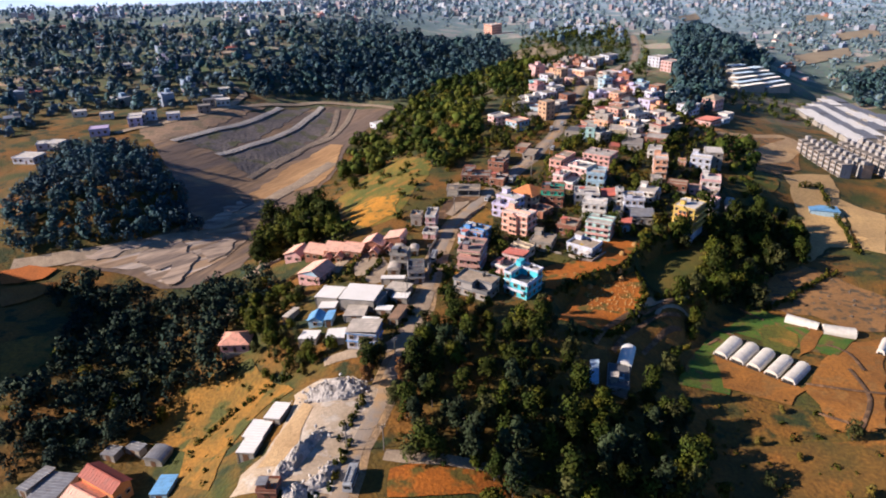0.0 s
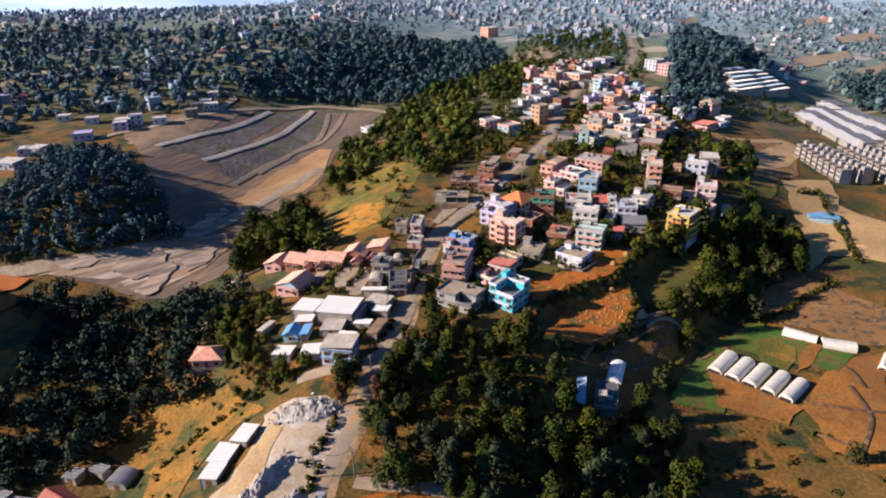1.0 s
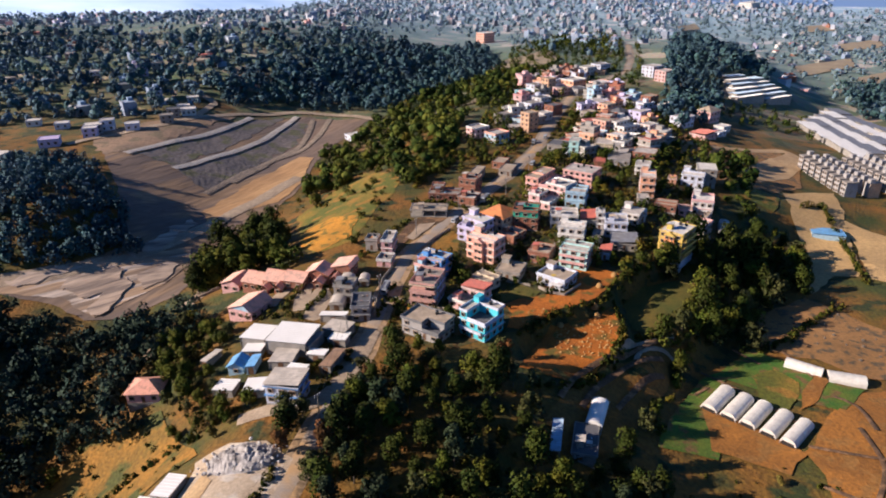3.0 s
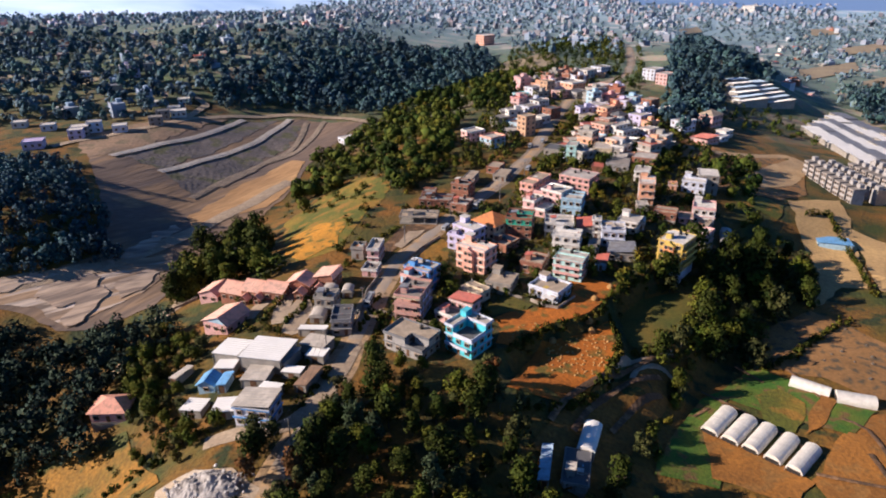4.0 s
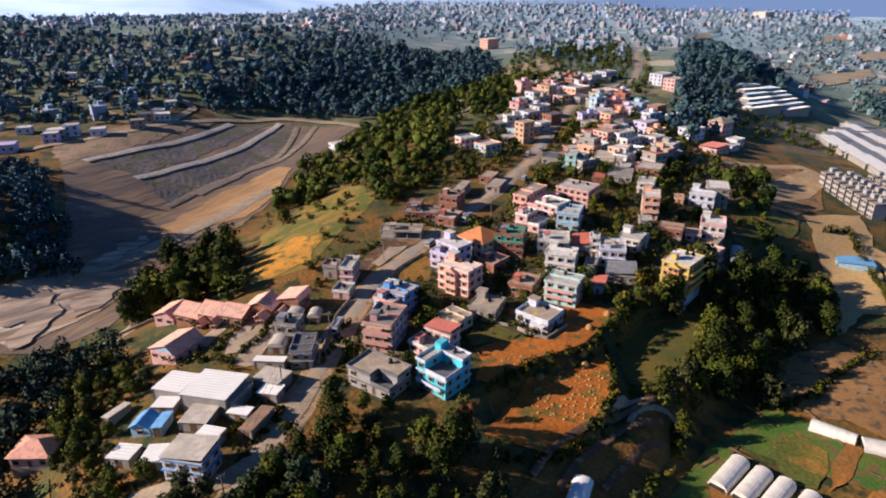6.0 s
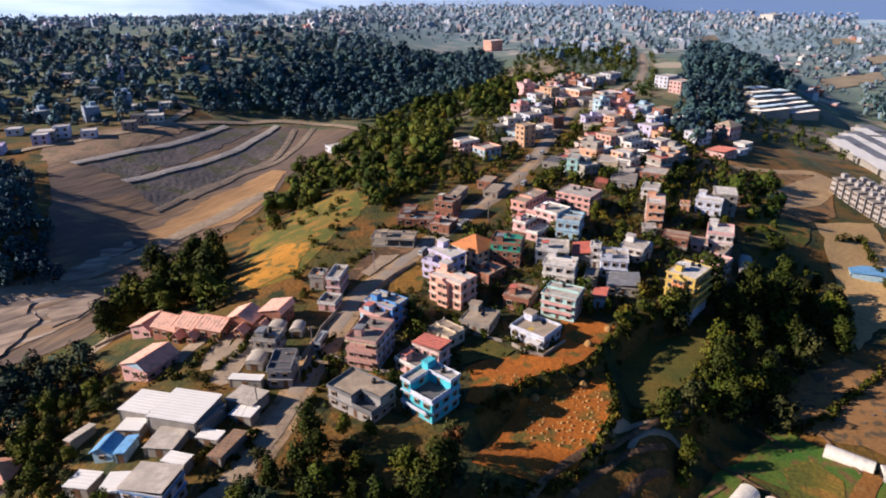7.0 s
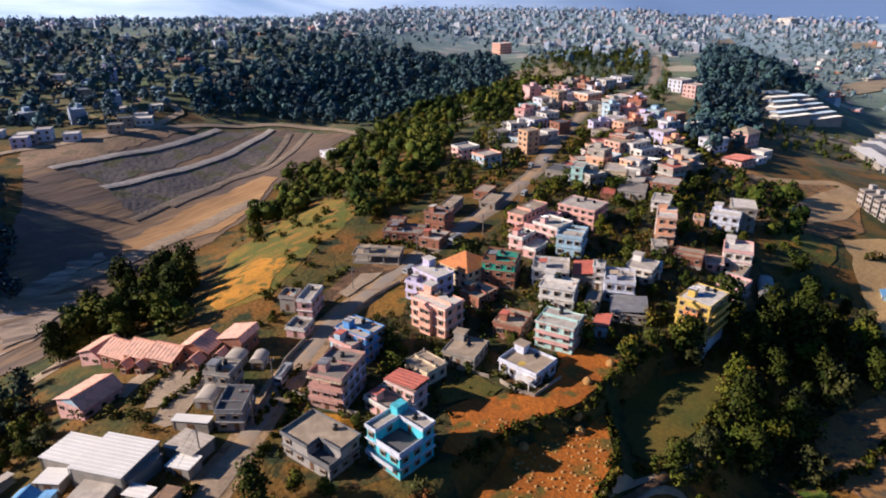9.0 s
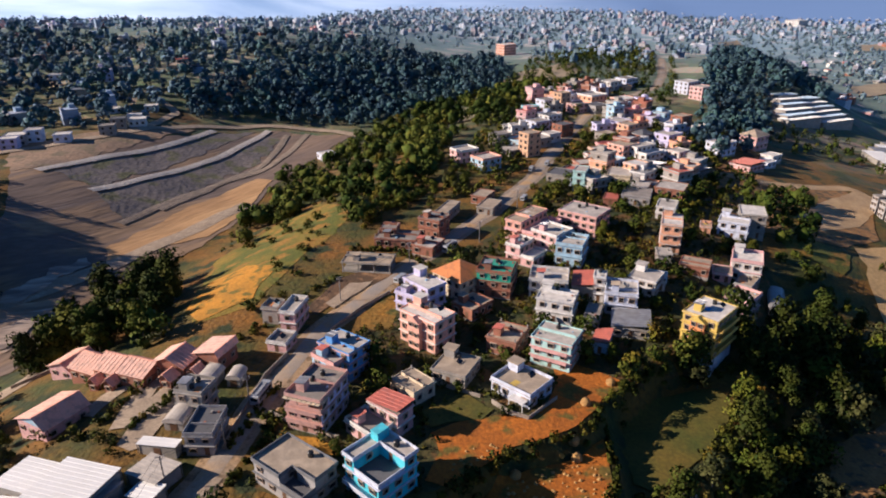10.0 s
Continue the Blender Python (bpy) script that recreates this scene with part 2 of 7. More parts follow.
CHALK = material("stone_dust", (0.56, 0.52, 0.49), (0.42, 0.385, 0.36), 0.3, third=(0.30, 0.27, 0.25), third_scale=0.35, fine=(1.3, 0.35), bump=0.15)
MEADOW = material("dry_meadow", (0.12, 0.13, 0.010), (0.28, 0.19, 0.016), 0.05, blend=(0.42, 0.66), third=(0.34, 0.18, 0.02), third_scale=0.16, fine=(1.0, 0.6), bump=0.3, bump_scale=1.0)
MUSTARD = material("ripe_crop", (0.62, 0.28, 0.015), (0.46, 0.22, 0.015), 0.12, third=(0.18, 0.14, 0.015), third_scale=0.25, fine=(1.4, 0.5), bump=0.2, bump_scale=1.5)
STUBBLE = material("stubble", (0.54, 0.165, 0.006), (0.38, 0.115, 0.005), 0.10, third=(0.16, 0.12, 0.014), third_scale=0.17, fine=(1.3, 0.6), bump=0.2, bump_scale=1.2)
STUBBLE2 = material("golden_grass", (0.40, 0.19, 0.016), (0.22, 0.13, 0.014), 0.10, third=(0.09, 0.095, 0.012), third_scale=0.13, fine=(1.0, 0.65), bump=0.4, bump_scale=0.9)
BROWNGRASS = material("brown_pasture", (0.24, 0.115, 0.014), (0.11, 0.075, 0.010), 0.06, third=(0.32, 0.135, 0.014), third_scale=0.1, fine=(0.9, 0.6), bump=0.3, bump_scale=0.9)
CLAY = material("orange_clay", (0.58, 0.17, 0.022), (0.46, 0.14, 0.02), 0.15, fine=(1.2, 0.5), bump=0.15, bump_scale=1.2)
BANK = material("cut_bank", (0.17, 0.095, 0.045), (0.10, 0.06, 0.03), 0.2, third=(0.30, 0.17, 0.08), third_scale=0.35, fine=(1.0, 0.5), bump=0.3, bump_scale=0.8)
TURF = material("short_turf", (0.060, 0.080, 0.007), (0.17, 0.115, 0.010), 0.07, fine=(1.2, 0.5), bump=0.1, bump_scale=1.4)
CROPS = material("vegetable_rows", (0.065, 0.16, 0.010), (0.15, 0.19, 0.012), 0.12, third=(0.20, 0.12, 0.035), third_scale=0.22, fine=(1.6, 0.55), bump=0.15, bump_scale=1.8)
PLOUGH = material("ploughed_earth", (0.40, 0.165, 0.020), (0.26, 0.110, 0.015), 0.09, third=(0.31, 0.15, 0.03), third_scale=0.2, fine=(1.0, 0.5), bump=0.25, bump_scale=1.0)
STRAW = material("brown_stubble", (0.42, 0.22, 0.07), (0.30, 0.155, 0.045), 0.05, third=(0.13, 0.095, 0.05), third_scale=0.3, fine=(1.0, 0.45), bump=0.1)
STRAW2 = material("tan_stubble", (0.64, 0.42, 0.17), (0.52, 0.34, 0.14), 0.05, fine=(0.8, 0.4), bump=0.1)

WEEDS = material("weedy_ground", (0.036, 0.052, 0.008), (0.10, 0.075, 0.016), 0.16, third=(0.17, 0.085, 0.02), third_scale=0.22, fine=(0.9, 0.6), bump=0.4, bump_scale=0.9)
FARSTRAW = material("pale_stubble", (0.40, 0.32, 0.20), (0.31, 0.25, 0.17), 0.03, fine=(0.4, 0.4), bump=0.1)


CLEAR = []   # fields and yards, kept free of trees


def patch(name, mat, outline, label, category, lift, step):
    """A piece of ground of its own cover, laid on the land."""
    pts = [Vector(p) for p in outline]
    if category in ("field", "yard", "plot", "sand", "garden"):
        CLEAR.append(tuple(outline))
    ring = []
    for a, b in zip(pts, pts[1:] + pts[:1]):
        n = max(1, int((b - a).length / step))
        side = Vector((-(b - a).y, (b - a).x)).normalized()
        for i in range(n):
            q = a.lerp(b, i / n)
            ring.append(q + side * (noise.noise(Vector((q.x * 0.13, q.y * 0.13, 3.0))) * (5.0 if category in ("bench", "silt") else min(2.0, step * 0.45))))
    x0, x1 = min(p.x for p in ring), max(p.x for p in ring)
    y0, y1 = min(p.y for p in ring), max(p.y for p in ring)
    inner = [Vector((x, y)) for x in np.arange(x0, x1, step) for y in np.arange(y0, y1, step)]
    k = len(ring)
    v, _, f, *_ = delaunay_2d_cdt(ring + inner, [(i, (i + 1) % k) for i in range(k)], [], 1, 1e-4)
    ob = mesh_object(name, [(p.x, p.y, lz(p.x, p.y) + lift) for p in v], [tuple(q) for q in f], mat, True)
    return tagged(ob, label, category, kind="structure")


def strip(name, mat, way, width, label, category, lift):
    """A road or track laid along a line."""
    pts = [Vector(p) for p in way]
    fine = []
    for i in range(len(pts) - 1):
        p0, p1, p2, p3 = pts[max(i - 1, 0)], pts[i], pts[i + 1], pts[min(i + 2, len(pts) - 1)]
        n = max(2, int((p2 - p1).length / 3))
        for j in range(n):
            s = j / n
            fine.append(0.5 * (2 * p1 + (p2 - p0) * s + (2 * p0 - 5 * p1 + 4 * p2 - p3) * s * s + (3 * p1 - p0 - 3 * p2 + p3) * s ** 3))
    fine.append(pts[-1])
    verts, faces, across = [], [], 5
    for i, p in enumerate(fine):
        d = (fine[min(i + 1, len(fine) - 1)] - fine[max(i - 1, 0)]).normalized()
        side = Vector((-d.y, d.x))
        half = width / 2 * (1 + 0.18 * noise.noise(Vector((p.x * 0.09, p.y * 0.09, 7.0))))
        for j in range(across):
            q = p + side * half * (j / (across - 1) * 2 - 1)
            verts.append((q.x, q.y, lz(q.x, q.y) + lift - (0.1 if j in (0, across - 1) else 0)))
    for i in range(len(fine) - 1):
        for j in range(across - 1):
            a = i * across + j
            faces.append((a, a + across, a + across + 1, a + 1))
    return tagged(mesh_object(name, verts, faces, mat, True), label, category, kind="structure")



# the construction site in the valley
patch("construction_site", SITE, ((-176.5, 445.1), (-142.9, 501.6), (-97.6, 553.7), (-41.9, 552.4), (-56.8, 497.7), (-66.4, 452.0), (-68.3, 395.3), (-77.4, 356.2), (-89.9, 319.7), (-90.3, 285.3), (-91.4, 265.0), (-109.9, 251.1), (-121.5, 249.9), (-140.0, 260.6), (-164.2, 263.3), (-188.5, 261.5), (-183.3, 266.9), (-144.7, 278.8), (-125.7, 300.2), (-152.8, 356.5), (-189.1, 415.8)), "graded bare earth building site in the valley", "construction site", 0.2, 5.0)
patch("sand_slope", SAND, ((-110.9, 354.9), (-100.9, 398.5), (-79.7, 461.0), (-70.8, 457.7), (-69.3, 406.8), (-75.9, 376.5), (-92.5, 359.0), (-102.0, 338.9)), "pale orange sand bank on the building site", "sand", 0.4, 4.0)
patch("mud_flat", MUD, ((-169.2, 263.3), (-144.3, 277.5), (-121.5, 294.5), (-101.7, 310.1), (-95.9, 297.2), (-101.3, 277.2), (-111.2, 262.7), (-118.6, 251.8), (-137.3, 263.5)), "pale grey silt flat with wet streaks", "mud", 0.4, 4.0)
strip("embankment", GRAVEL, ((-171.1, 408.8), (-162.4, 430.6), (-151.0, 454.9), (-138.5, 483.1), (-132.7, 508.4), (-128.7, 527.8)), 4.6, "pale graded embankment track on the building site", "track", 1.0)
strip("embankment", GRAVEL, ((-141.0, 400.5), (-131.4, 423.3), (-121.1, 449.9), (-111.0, 477.8), (-104.5, 512.0), (-99.5, 550.2)), 4.6, "pale graded embankment track on the building site", "track", 1.0)
strip("haul_track", GRAVEL2, ((-117.1, 379.3), (-105.2, 419.5), (-93.0, 456.1), (-83.6, 488.0), (-85.9, 546.9)), 4.0, "dusty haul track on the building site", "track", 0.7)
strip("haul_track", GRAVEL2, ((-94.2, 451.0), (-80.2, 478.9), (-75.1, 512.0), (-73.5, 553.6)), 4.0, "dusty haul track on the building site", "track", 0.7)
strip("haul_track", GRAVEL2, ((-108.3, 400.3), (-97.7, 438.0)), 4.0, "dusty haul track on the building site", "track", 0.7)
strip("site_road", DUST, ((-214.2, 425.6), (-202.3, 442.1), (-182.7, 463.3), (-164.8, 490.4), (-140.4, 527.1), (-105.5, 558.8), (-67.9, 563.8), (-38.0, 551.0)), 6.0, "dirt road along the rim of the building site", "road", 0.8)
strip("hill_track", DUST, ((-161.0, 497.6), (-162.2, 532.9), (-162.9, 549.2), (-175.5, 562.6)), 6.0, "orange dirt track up into the woods", "track", 0.8)
strip("valley_road", DUST, ((-191.6, 262.8), (-168.7, 268.6), (-144.5, 278.3), (-123.4, 292.1), (-106.9, 319.1), (-96.2, 353.7), (-83.1, 388.1), (-71.7, 418.7)), 8.0, "wide pale haul road along the valley floor", "road", 0.6)
patch("site_bench", RAW, ((-213.6, 449.6), (-187.4, 478.6), (-147.3, 519.9), (-137.8, 521.1), (-152.7, 472.5), (-169.7, 418.5), (-181.9, 404.2)), "raw orange earth bench on the building site", "bench", 0.35, 4.0)
patch("site_bench", BENCH, ((-165.4, 412.3), (-148.8, 458.7), (-132.7, 517.4), (-106.7, 546.8), (-122.9, 466.3), (-141.6, 406.7)), "grey spoil bench between two embankments", "bench", 0.35, 4.0)
patch("site_bench", BENCH, ((-136.5, 399.9), (-120.0, 453.8), (-98.9, 538.6), (-88.6, 539.2), (-86.1, 489.2), (-102.6, 437.8), (-115.6, 383.1), (-125.9, 389.0)), "grey spoil slope below an embankment", "bench", 0.35, 4.0)
patch("silt_bank", SILT, ((-141.8, 269.5), (-134.4, 277.6), (-125.6, 284.7), (-118.6, 284.2), (-120.1, 271.1), (-127.3, 264.5), (-135.6, 265.1)), "cracked bank of pale dried silt", "silt", 0.9, 2.5)
patch("silt_bank", SILT, ((-121.9, 255.7), (-122.9, 266.1), (-118.1, 281.1), (-114.7, 275.6), (-115.5, 265.6), (-116.9, 253.5)), "cracked bank of pale dried silt", "silt", 0.9, 2.5)
patch("silt_bank", SILT, ((-162.6, 269.8), (-150.1, 277.7), (-138.7, 283.5), (-135.4, 280.9), (-146.6, 273.5), (-157.1, 266.7)), "long bank of pale dried silt", "silt", 0.8, 2.5)
patch("silt_bank", SILT, ((-124.9, 295.6), (-117.4, 310.4), (-112.0, 341.2), (-106.6, 336.8), (-111.5, 306.8), (-119.8, 292.1)), "long bank of pale dried silt", "silt", 0.8, 2.5)
patch("silt_bank", SILT, ((-112.9, 280.3), (-105.8, 295.0), (-101.1, 293.9), (-102.1, 278.9), (-107.7, 271.7)), "small bank of pale dried silt", "silt", 0.7, 2.5)

# fields beside the road
patch("house_plots", WEEDS, ((3.2, 203.0), (2.5, 237.0), (10.0, 256.0), (25.0, 282.0), (44.0, 318.0), (60.0, 350.0), (76.0, 395.0), (150.0, 395.0), (152.0, 345.0), (140.0, 300.0), (110.0, 258.0), (84.0, 243.0), (62.0, 229.0), (38.0, 204.0), (20.0, 196.0)), "weedy dark ground between the village houses", "ground cover", 0.06, 4.0)
patch("yard_verge", SANDY, ((-46.8, 123.7), (-44.1, 129.4), (-41.3, 141.9), (-39.1, 147.2), (-36.4, 144.0), (-37.0, 131.8), (-37.3, 120.8)), "sandy verge of the quarry yard", "verge", 0.32, 3.0)
patch("dry_slope", STRAW, ((154.7, 442.3), (173.6, 440.8), (193.0, 424.4), (229.7, 442.0), (228.5, 407.7), (211.3, 368.8), (187.1, 352.4), (168.2, 350.9), (147.4, 349.3), (142.2, 376.5)), "golden dry grass slope beside the town", "slope", 0.25, 4.0)
patch("meadow", MEADOW, ((-57.3, 342.8), (-43.8, 367.7), (-28.7, 394.3), (-5.2, 351.7), (-6.5, 329.1), (-13.3, 308.6), (-20.0, 274.6), (-34.4, 265.3), (-48.1, 300.4)), "sloping meadow of dry green grass", "field", 0.12, 4.0)
patch("mustard_field", MUSTARD, ((-46.1, 306.1), (-35.0, 311.7), (-21.5, 303.0), (-21.5, 279.8), (-33.4, 267.1), (-42.0, 278.8)), "small ripe yellow crop field", "field", 0.25, 4.0)
patch("bare_bank", BANK, ((-3.3, 273.6), (1.1, 288.4), (8.3, 298.1), (17.3, 299.1), (19.6, 294.8), (7.3, 283.4), (0.1, 269.8)), "cut bank of bare brown earth beside the road", "bank", 0.25, 3.0)
patch("bare_yard", DUST, ((1.0, 276.5), (6.4, 288.5), (13.1, 290.4), (10.7, 283.5), (4.1, 273.8)), "patch of trodden pale earth", "yard", 0.4, 3.0)
patch("orange_plot", STUBBLE2, ((12.9, 270.4), (19.2, 283.8), (22.7, 275.6), (21.9, 262.4), (13.8, 264.6)), "weedy orange earth plot beside houses", "plot", 0.12, 3.0)

# terraces below the houses
patch("upper_terrace", STUBBLE, ((35.9, 221.1), (42.2, 224.8), (49.5, 227.2), (56.0, 226.6), (61.4, 231.8), (65.2, 241.9), (64.3, 249.1), (68.3, 250.8), (78.0, 244.4), (81.8, 241.6), (75.1, 235.9), (68.3, 225.6), (60.0, 219.3), (52.1, 216.4), (46.2, 210.3), (39.5, 205.4), (35.6, 206.6), (38.3, 214.8)), "orange stubble terrace with scattered straw", "field", 0.3, 2.0)
patch("lower_terrace", STUBBLE, ((37.5, 186.0), (40.3, 193.5), (43.9, 200.5), (50.4, 210.7), (58.3, 215.6), (67.2, 219.2), (73.2, 225.8), (73.7, 218.1), (72.5, 209.3), (67.2, 200.8), (63.6, 195.5), (60.0, 189.5), (51.0, 184.0)), "stubble terrace dotted with straw heaps", "field", 0.3, 2.0)
patch("green_terrace", TURF, ((78.9, 236.3), (89.8, 245.7), (106.6, 250.8), (108.7, 244.8), (103.7, 236.1), (96.3, 227.2), (88.6, 217.9), (81.9, 213.6), (78.2, 216.1), (77.8, 225.5)), "green terrace with short grass", "field", 0.3, 2.0)
patch("kitchen_garden", TURF, ((33.2, 227.7), (38.0, 231.6), (42.2, 235.1), (49.6, 229.0), (47.1, 225.3), (40.5, 225.0), (35.8, 222.3)), "leafy green kitchen garden", "garden", 0.4, 2.0)
patch("grass_plot", MUSTARD, ((3.3, 215.3), (4.2, 220.4), (12.2, 217.6), (18.8, 214.2), (18.1, 211.9), (10.7, 213.9)), "yellow grass plot between houses", "plot", 0.3, 3.0)

# valley fields
patch("green_field", CROPS, ((73.1, 168.7), (84.9, 189.0), (96.3, 201.8), (121.6, 220.7), (129.6, 212.4), (133.7, 202.0), (143.4, 197.5), (130.6, 185.4), (123.7, 190.5), (105.3, 202.8), (94.6, 192.1), (94.9, 182.0), (88.5, 166.2), (78.2, 167.6)), "bright green vegetable field", "field", 0.3, 4.0)
patch("yellow_crop", MEADOW, ((114.2, 204.7), (110.4, 190.6), (117.2, 187.0), (122.0, 191.0), (126.6, 200.3), (123.3, 208.9)), "yellowing crop in the vegetable field", "field", 0.42, 3.0)
patch("bare_strip", PLOUGH, ((119.1, 185.2), (125.1, 188.0), (137.1, 201.4), (133.9, 204.8), (122.5, 190.8)), "bare brown strip between crops", "field", 0.46, 3.0)
patch("green_crop", CROPS, ((128.2, 188.6), (133.0, 185.5), (146.0, 196.5), (138.8, 198.5)), "small bright green crop plot", "field", 0.44, 3.0)
patch("plough_plot", PLOUGH, ((92.4, 189.3), (98.7, 186.6), (112.3, 168.1), (104.6, 159.7), (88.8, 169.3)), "bare ridged brown vegetable plot", "field", 0.4, 4.0)
patch("clay_field", PLOUGH, ((113.3, 168.2), (125.4, 182.8), (141.1, 193.7), (157.1, 197.5), (123.3, 144.9), (110.1, 145.3)), "dry ridged brown clay field", "field", 0.3, 4.0)
patch("stubble_field", STRAW, ((133.2, 244.0), (157.6, 257.3), (165.9, 247.4), (175.6, 227.0), (159.5, 201.3), (148.2, 202.3), (139.4, 213.0), (123.8, 220.7)), "wide brown stubble field with dark heaps", "field", 0.3, 5.0)
patch("tan_field", STRAW2, ((193.9, 355.4), (228.8, 368.4), (211.9, 322.6), (192.2, 275.7), (181.3, 277.6), (162.4, 260.7), (182.1, 304.3), (185.3, 326.7)), "harvested tan field", "field", 0.3, 5.0)
patch("tan_field", STRAW2, ((215.2, 333.1), (230.1, 314.7), (200.8, 267.6), (193.6, 274.1), (207.1, 309.5)), "harvested tan field beside a path", "field", 0.3, 5.0)
patch("dirt_yard", SANDY, ((180.8, 377.0), (203.3, 405.9), (233.2, 433.4), (236.7, 416.9), (210.8, 383.0), (188.0, 368.1)), "heaped orange sand yard", "yard", 0.4, 5.0)
patch("open_slope", MEADOW, ((177.0, 383.1), (208.8, 418.5), (173.9, 352.1), (187.0, 344.7), (176.3, 328.0), (158.4, 338.1)), "dry brown grass slope", "slope", 0.3, 5.0)
patch("field_edge", STUBBLE, ((-13.6, 119.8), (-4.3, 121.6), (12.0, 119.8), (14.1, 113.9), (-13.1, 111.2)), "weedy dry grass verge", "verge", 0.3, 4.0)
patch("scrub_field", BROWNGRASS, ((72.8, 143.2), (96.2, 142.6), (120.5, 140.3), (109.8, 122.1), (64.2, 124.1)), "rough brown pasture", "field", 0.3, 5.0)
patch("grass_slope", STUBBLE2, ((-95.5, 162.5), (-86.6, 180.7), (-64.9, 181.3), (-44.5, 157.4), (-52.8, 155.3), (-60.7, 140.5), (-59.6, 123.8), (-74.8, 136.8), (-77.5, 152.4)), "rough golden grass slope", "slope", 0.3, 4.0)

# far fields
patch("far_field", FARSTRAW, ((76.7, 725.1), (130.9, 762.7), (137.0, 709.5), (101.7, 668.4), (77.0, 688.1)), "tan field on the far valley floor", "field", 1.2, 12.0)
patch("far_field", FARSTRAW, ((491.4, 1422.6), (596.2, 1614.2), (559.7, 1477.9), (443.5, 1265.6)), "tan field on the far valley floor", "field", 1.2, 12.0)
patch("far_field", FARSTRAW, ((497.7, 955.3), (620.2, 1029.7), (580.2, 945.7), (470.1, 869.6)), "tan field on the far valley floor", "field", 1.2, 12.0)
patch("far_field", FARSTRAW, ((525.8, 851.3), (598.2, 900.7), (538.5, 804.8), (498.3, 792.3)), "tan field on the far valley floor", "field", 1.2, 12.0)
patch("far_field", FARSTRAW, ((795.2, 1512.3), (883.2, 1560.4), (825.0, 1431.8), (751.9, 1403.4)), "tan field on the far valley floor", "field", 1.2, 12.0)
patch("far_field", FARSTRAW, ((689.4, 1203.7), (812.3, 1275.0), (754.6, 1163.9), (650.3, 1114.8)), "tan field on the far valley floor", "field", 1.2, 12.0)

# roads
ROAD = tuple((float(np.interp(y, ROAD_Y, ROAD_X)), y) for y in (-900, -600, -300, -100, 0, 60, 90, 110, 119, 127, 135, 142, 153, 163, 173, 182, 193, 204, 220, 237, 250, 262, 276, 290, 308, 326, 340, 355, 378, 402, 421, 440, 472, 505, 535, 565, 582, 600, 624, 648, 674, 700, 775, 850))
strip("shoulder", SHOULDER, ROAD[:25], 8.6, "dusty orange road shoulder", "road", 0.14)
strip("shoulder", GRAVEL2, ROAD[24:], 8.0, "dusty brown road shoulder", "road", 0.14)
strip("road", TARMAC, ROAD, 4.4, "worn grey asphalt road along the ridge", "road", 0.26)
strip("lane", DUST, ((-15.3, 124.5), (-7.0, 123.2), (1.2, 122.7), (8.0, 121.9), (12.8, 121.1)), 4.0, "pale dirt lane off the road", "road", 0.25)
strip("village_lane", DUST, ((-36.8, 166.5), (-28.7, 167.8), (-20.3, 168.8), (-15.3, 172.7), (-10.6, 182.0), (-8.2, 192.9), (-5.5, 205.6)), 5.0, "dirt lane past tin sheds", "road", 0.3)
strip("side_track", DUST, ((-81.9, 204.9), (-79.9, 211.8), (-79.4, 218.5), (-69.9, 215.6)), 4.0, "pale dirt track", "road", 0.3)
strip("compound_lane", DUST, ((-79.1, 266.3), (-77.8, 256.8), (-80.5, 251.0), (-82.7, 247.0)), 7.0, "pale earth lane by the school", "road", 0.3)
strip("school_walk", DUST, ((-30.5, 219.1), (-31.6, 226.1), (-32.0, 234.1), (-29.9, 238.2)), 5.0, "pale walk between hedges", "path", 0.3)
strip("school_walk", DUST, ((-42.3, 224.7), (-40.8, 231.8), (-38.1, 237.3)), 5.0, "pale walk between hedges", "path", 0.3)
strip("hillside_road", SANDY, ((159.6, 429.8), (172.5, 423.1), (192.5, 420.9), (221.3, 433.1), (235.6, 434.4), (238.2, 404.8), (238.8, 382.0), (253.4, 373.7)), 6.0, "sandy road across the slope", "road", 0.4)
strip("field_path", DUST, ((66.4, 195.7), (68.4, 199.3), (74.7, 205.9), (83.0, 209.5), (91.4, 214.2)), 1.6, "narrow footpath between terraces", "path", 0.5)
strip("field_path", DUST, ((74.8, 199.2), (77.2, 203.3), (83.1, 206.6), (87.4, 207.5), (89.6, 206.2)), 1.6, "narrow footpath between terraces", "path", 0.5)

# quarry yard
patch("quarry_yard", YARD, ((-51.8, 116.4), (-50.5, 123.2), (-45.7, 128.5), (-43.1, 136.5), (-43.7, 153.7), (-35.8, 157.2), (-26.5, 155.4), (-19.0, 149.5), (-20.1, 139.0), (-21.2, 127.8), (-24.6, 111.4)), "white stone dust yard of a small quarry", "yard", 0.2, 3.0)
patch("school_yard", DUST, ((-28.9, 213.6), (-30.0, 223.0), (-27.6, 236.2), (-25.0, 239.7), (-21.2, 227.6), (-22.3, 213.7), (-25.0, 211.9)), "pale swept school yard", "yard", 0.2, 3.0)

# old terraces beside the ravine
patch("red_terrace", CLAY, ((-194.2, 258.3), (-183.8, 262.4), (-170.6, 260.7), (-173.3, 253.2), (-188.3, 247.6)), "bare red clay terrace above the ravine", "field", 0.9, 3.0)
patch("old_terrace", PLOUGH, ((-186.3, 244.3), (-173.4, 251.0), (-164.3, 251.1), (-167.6, 239.7), (-176.7, 228.3)), "abandoned brown terrace above the ravine", "field", 0.6, 3.0)
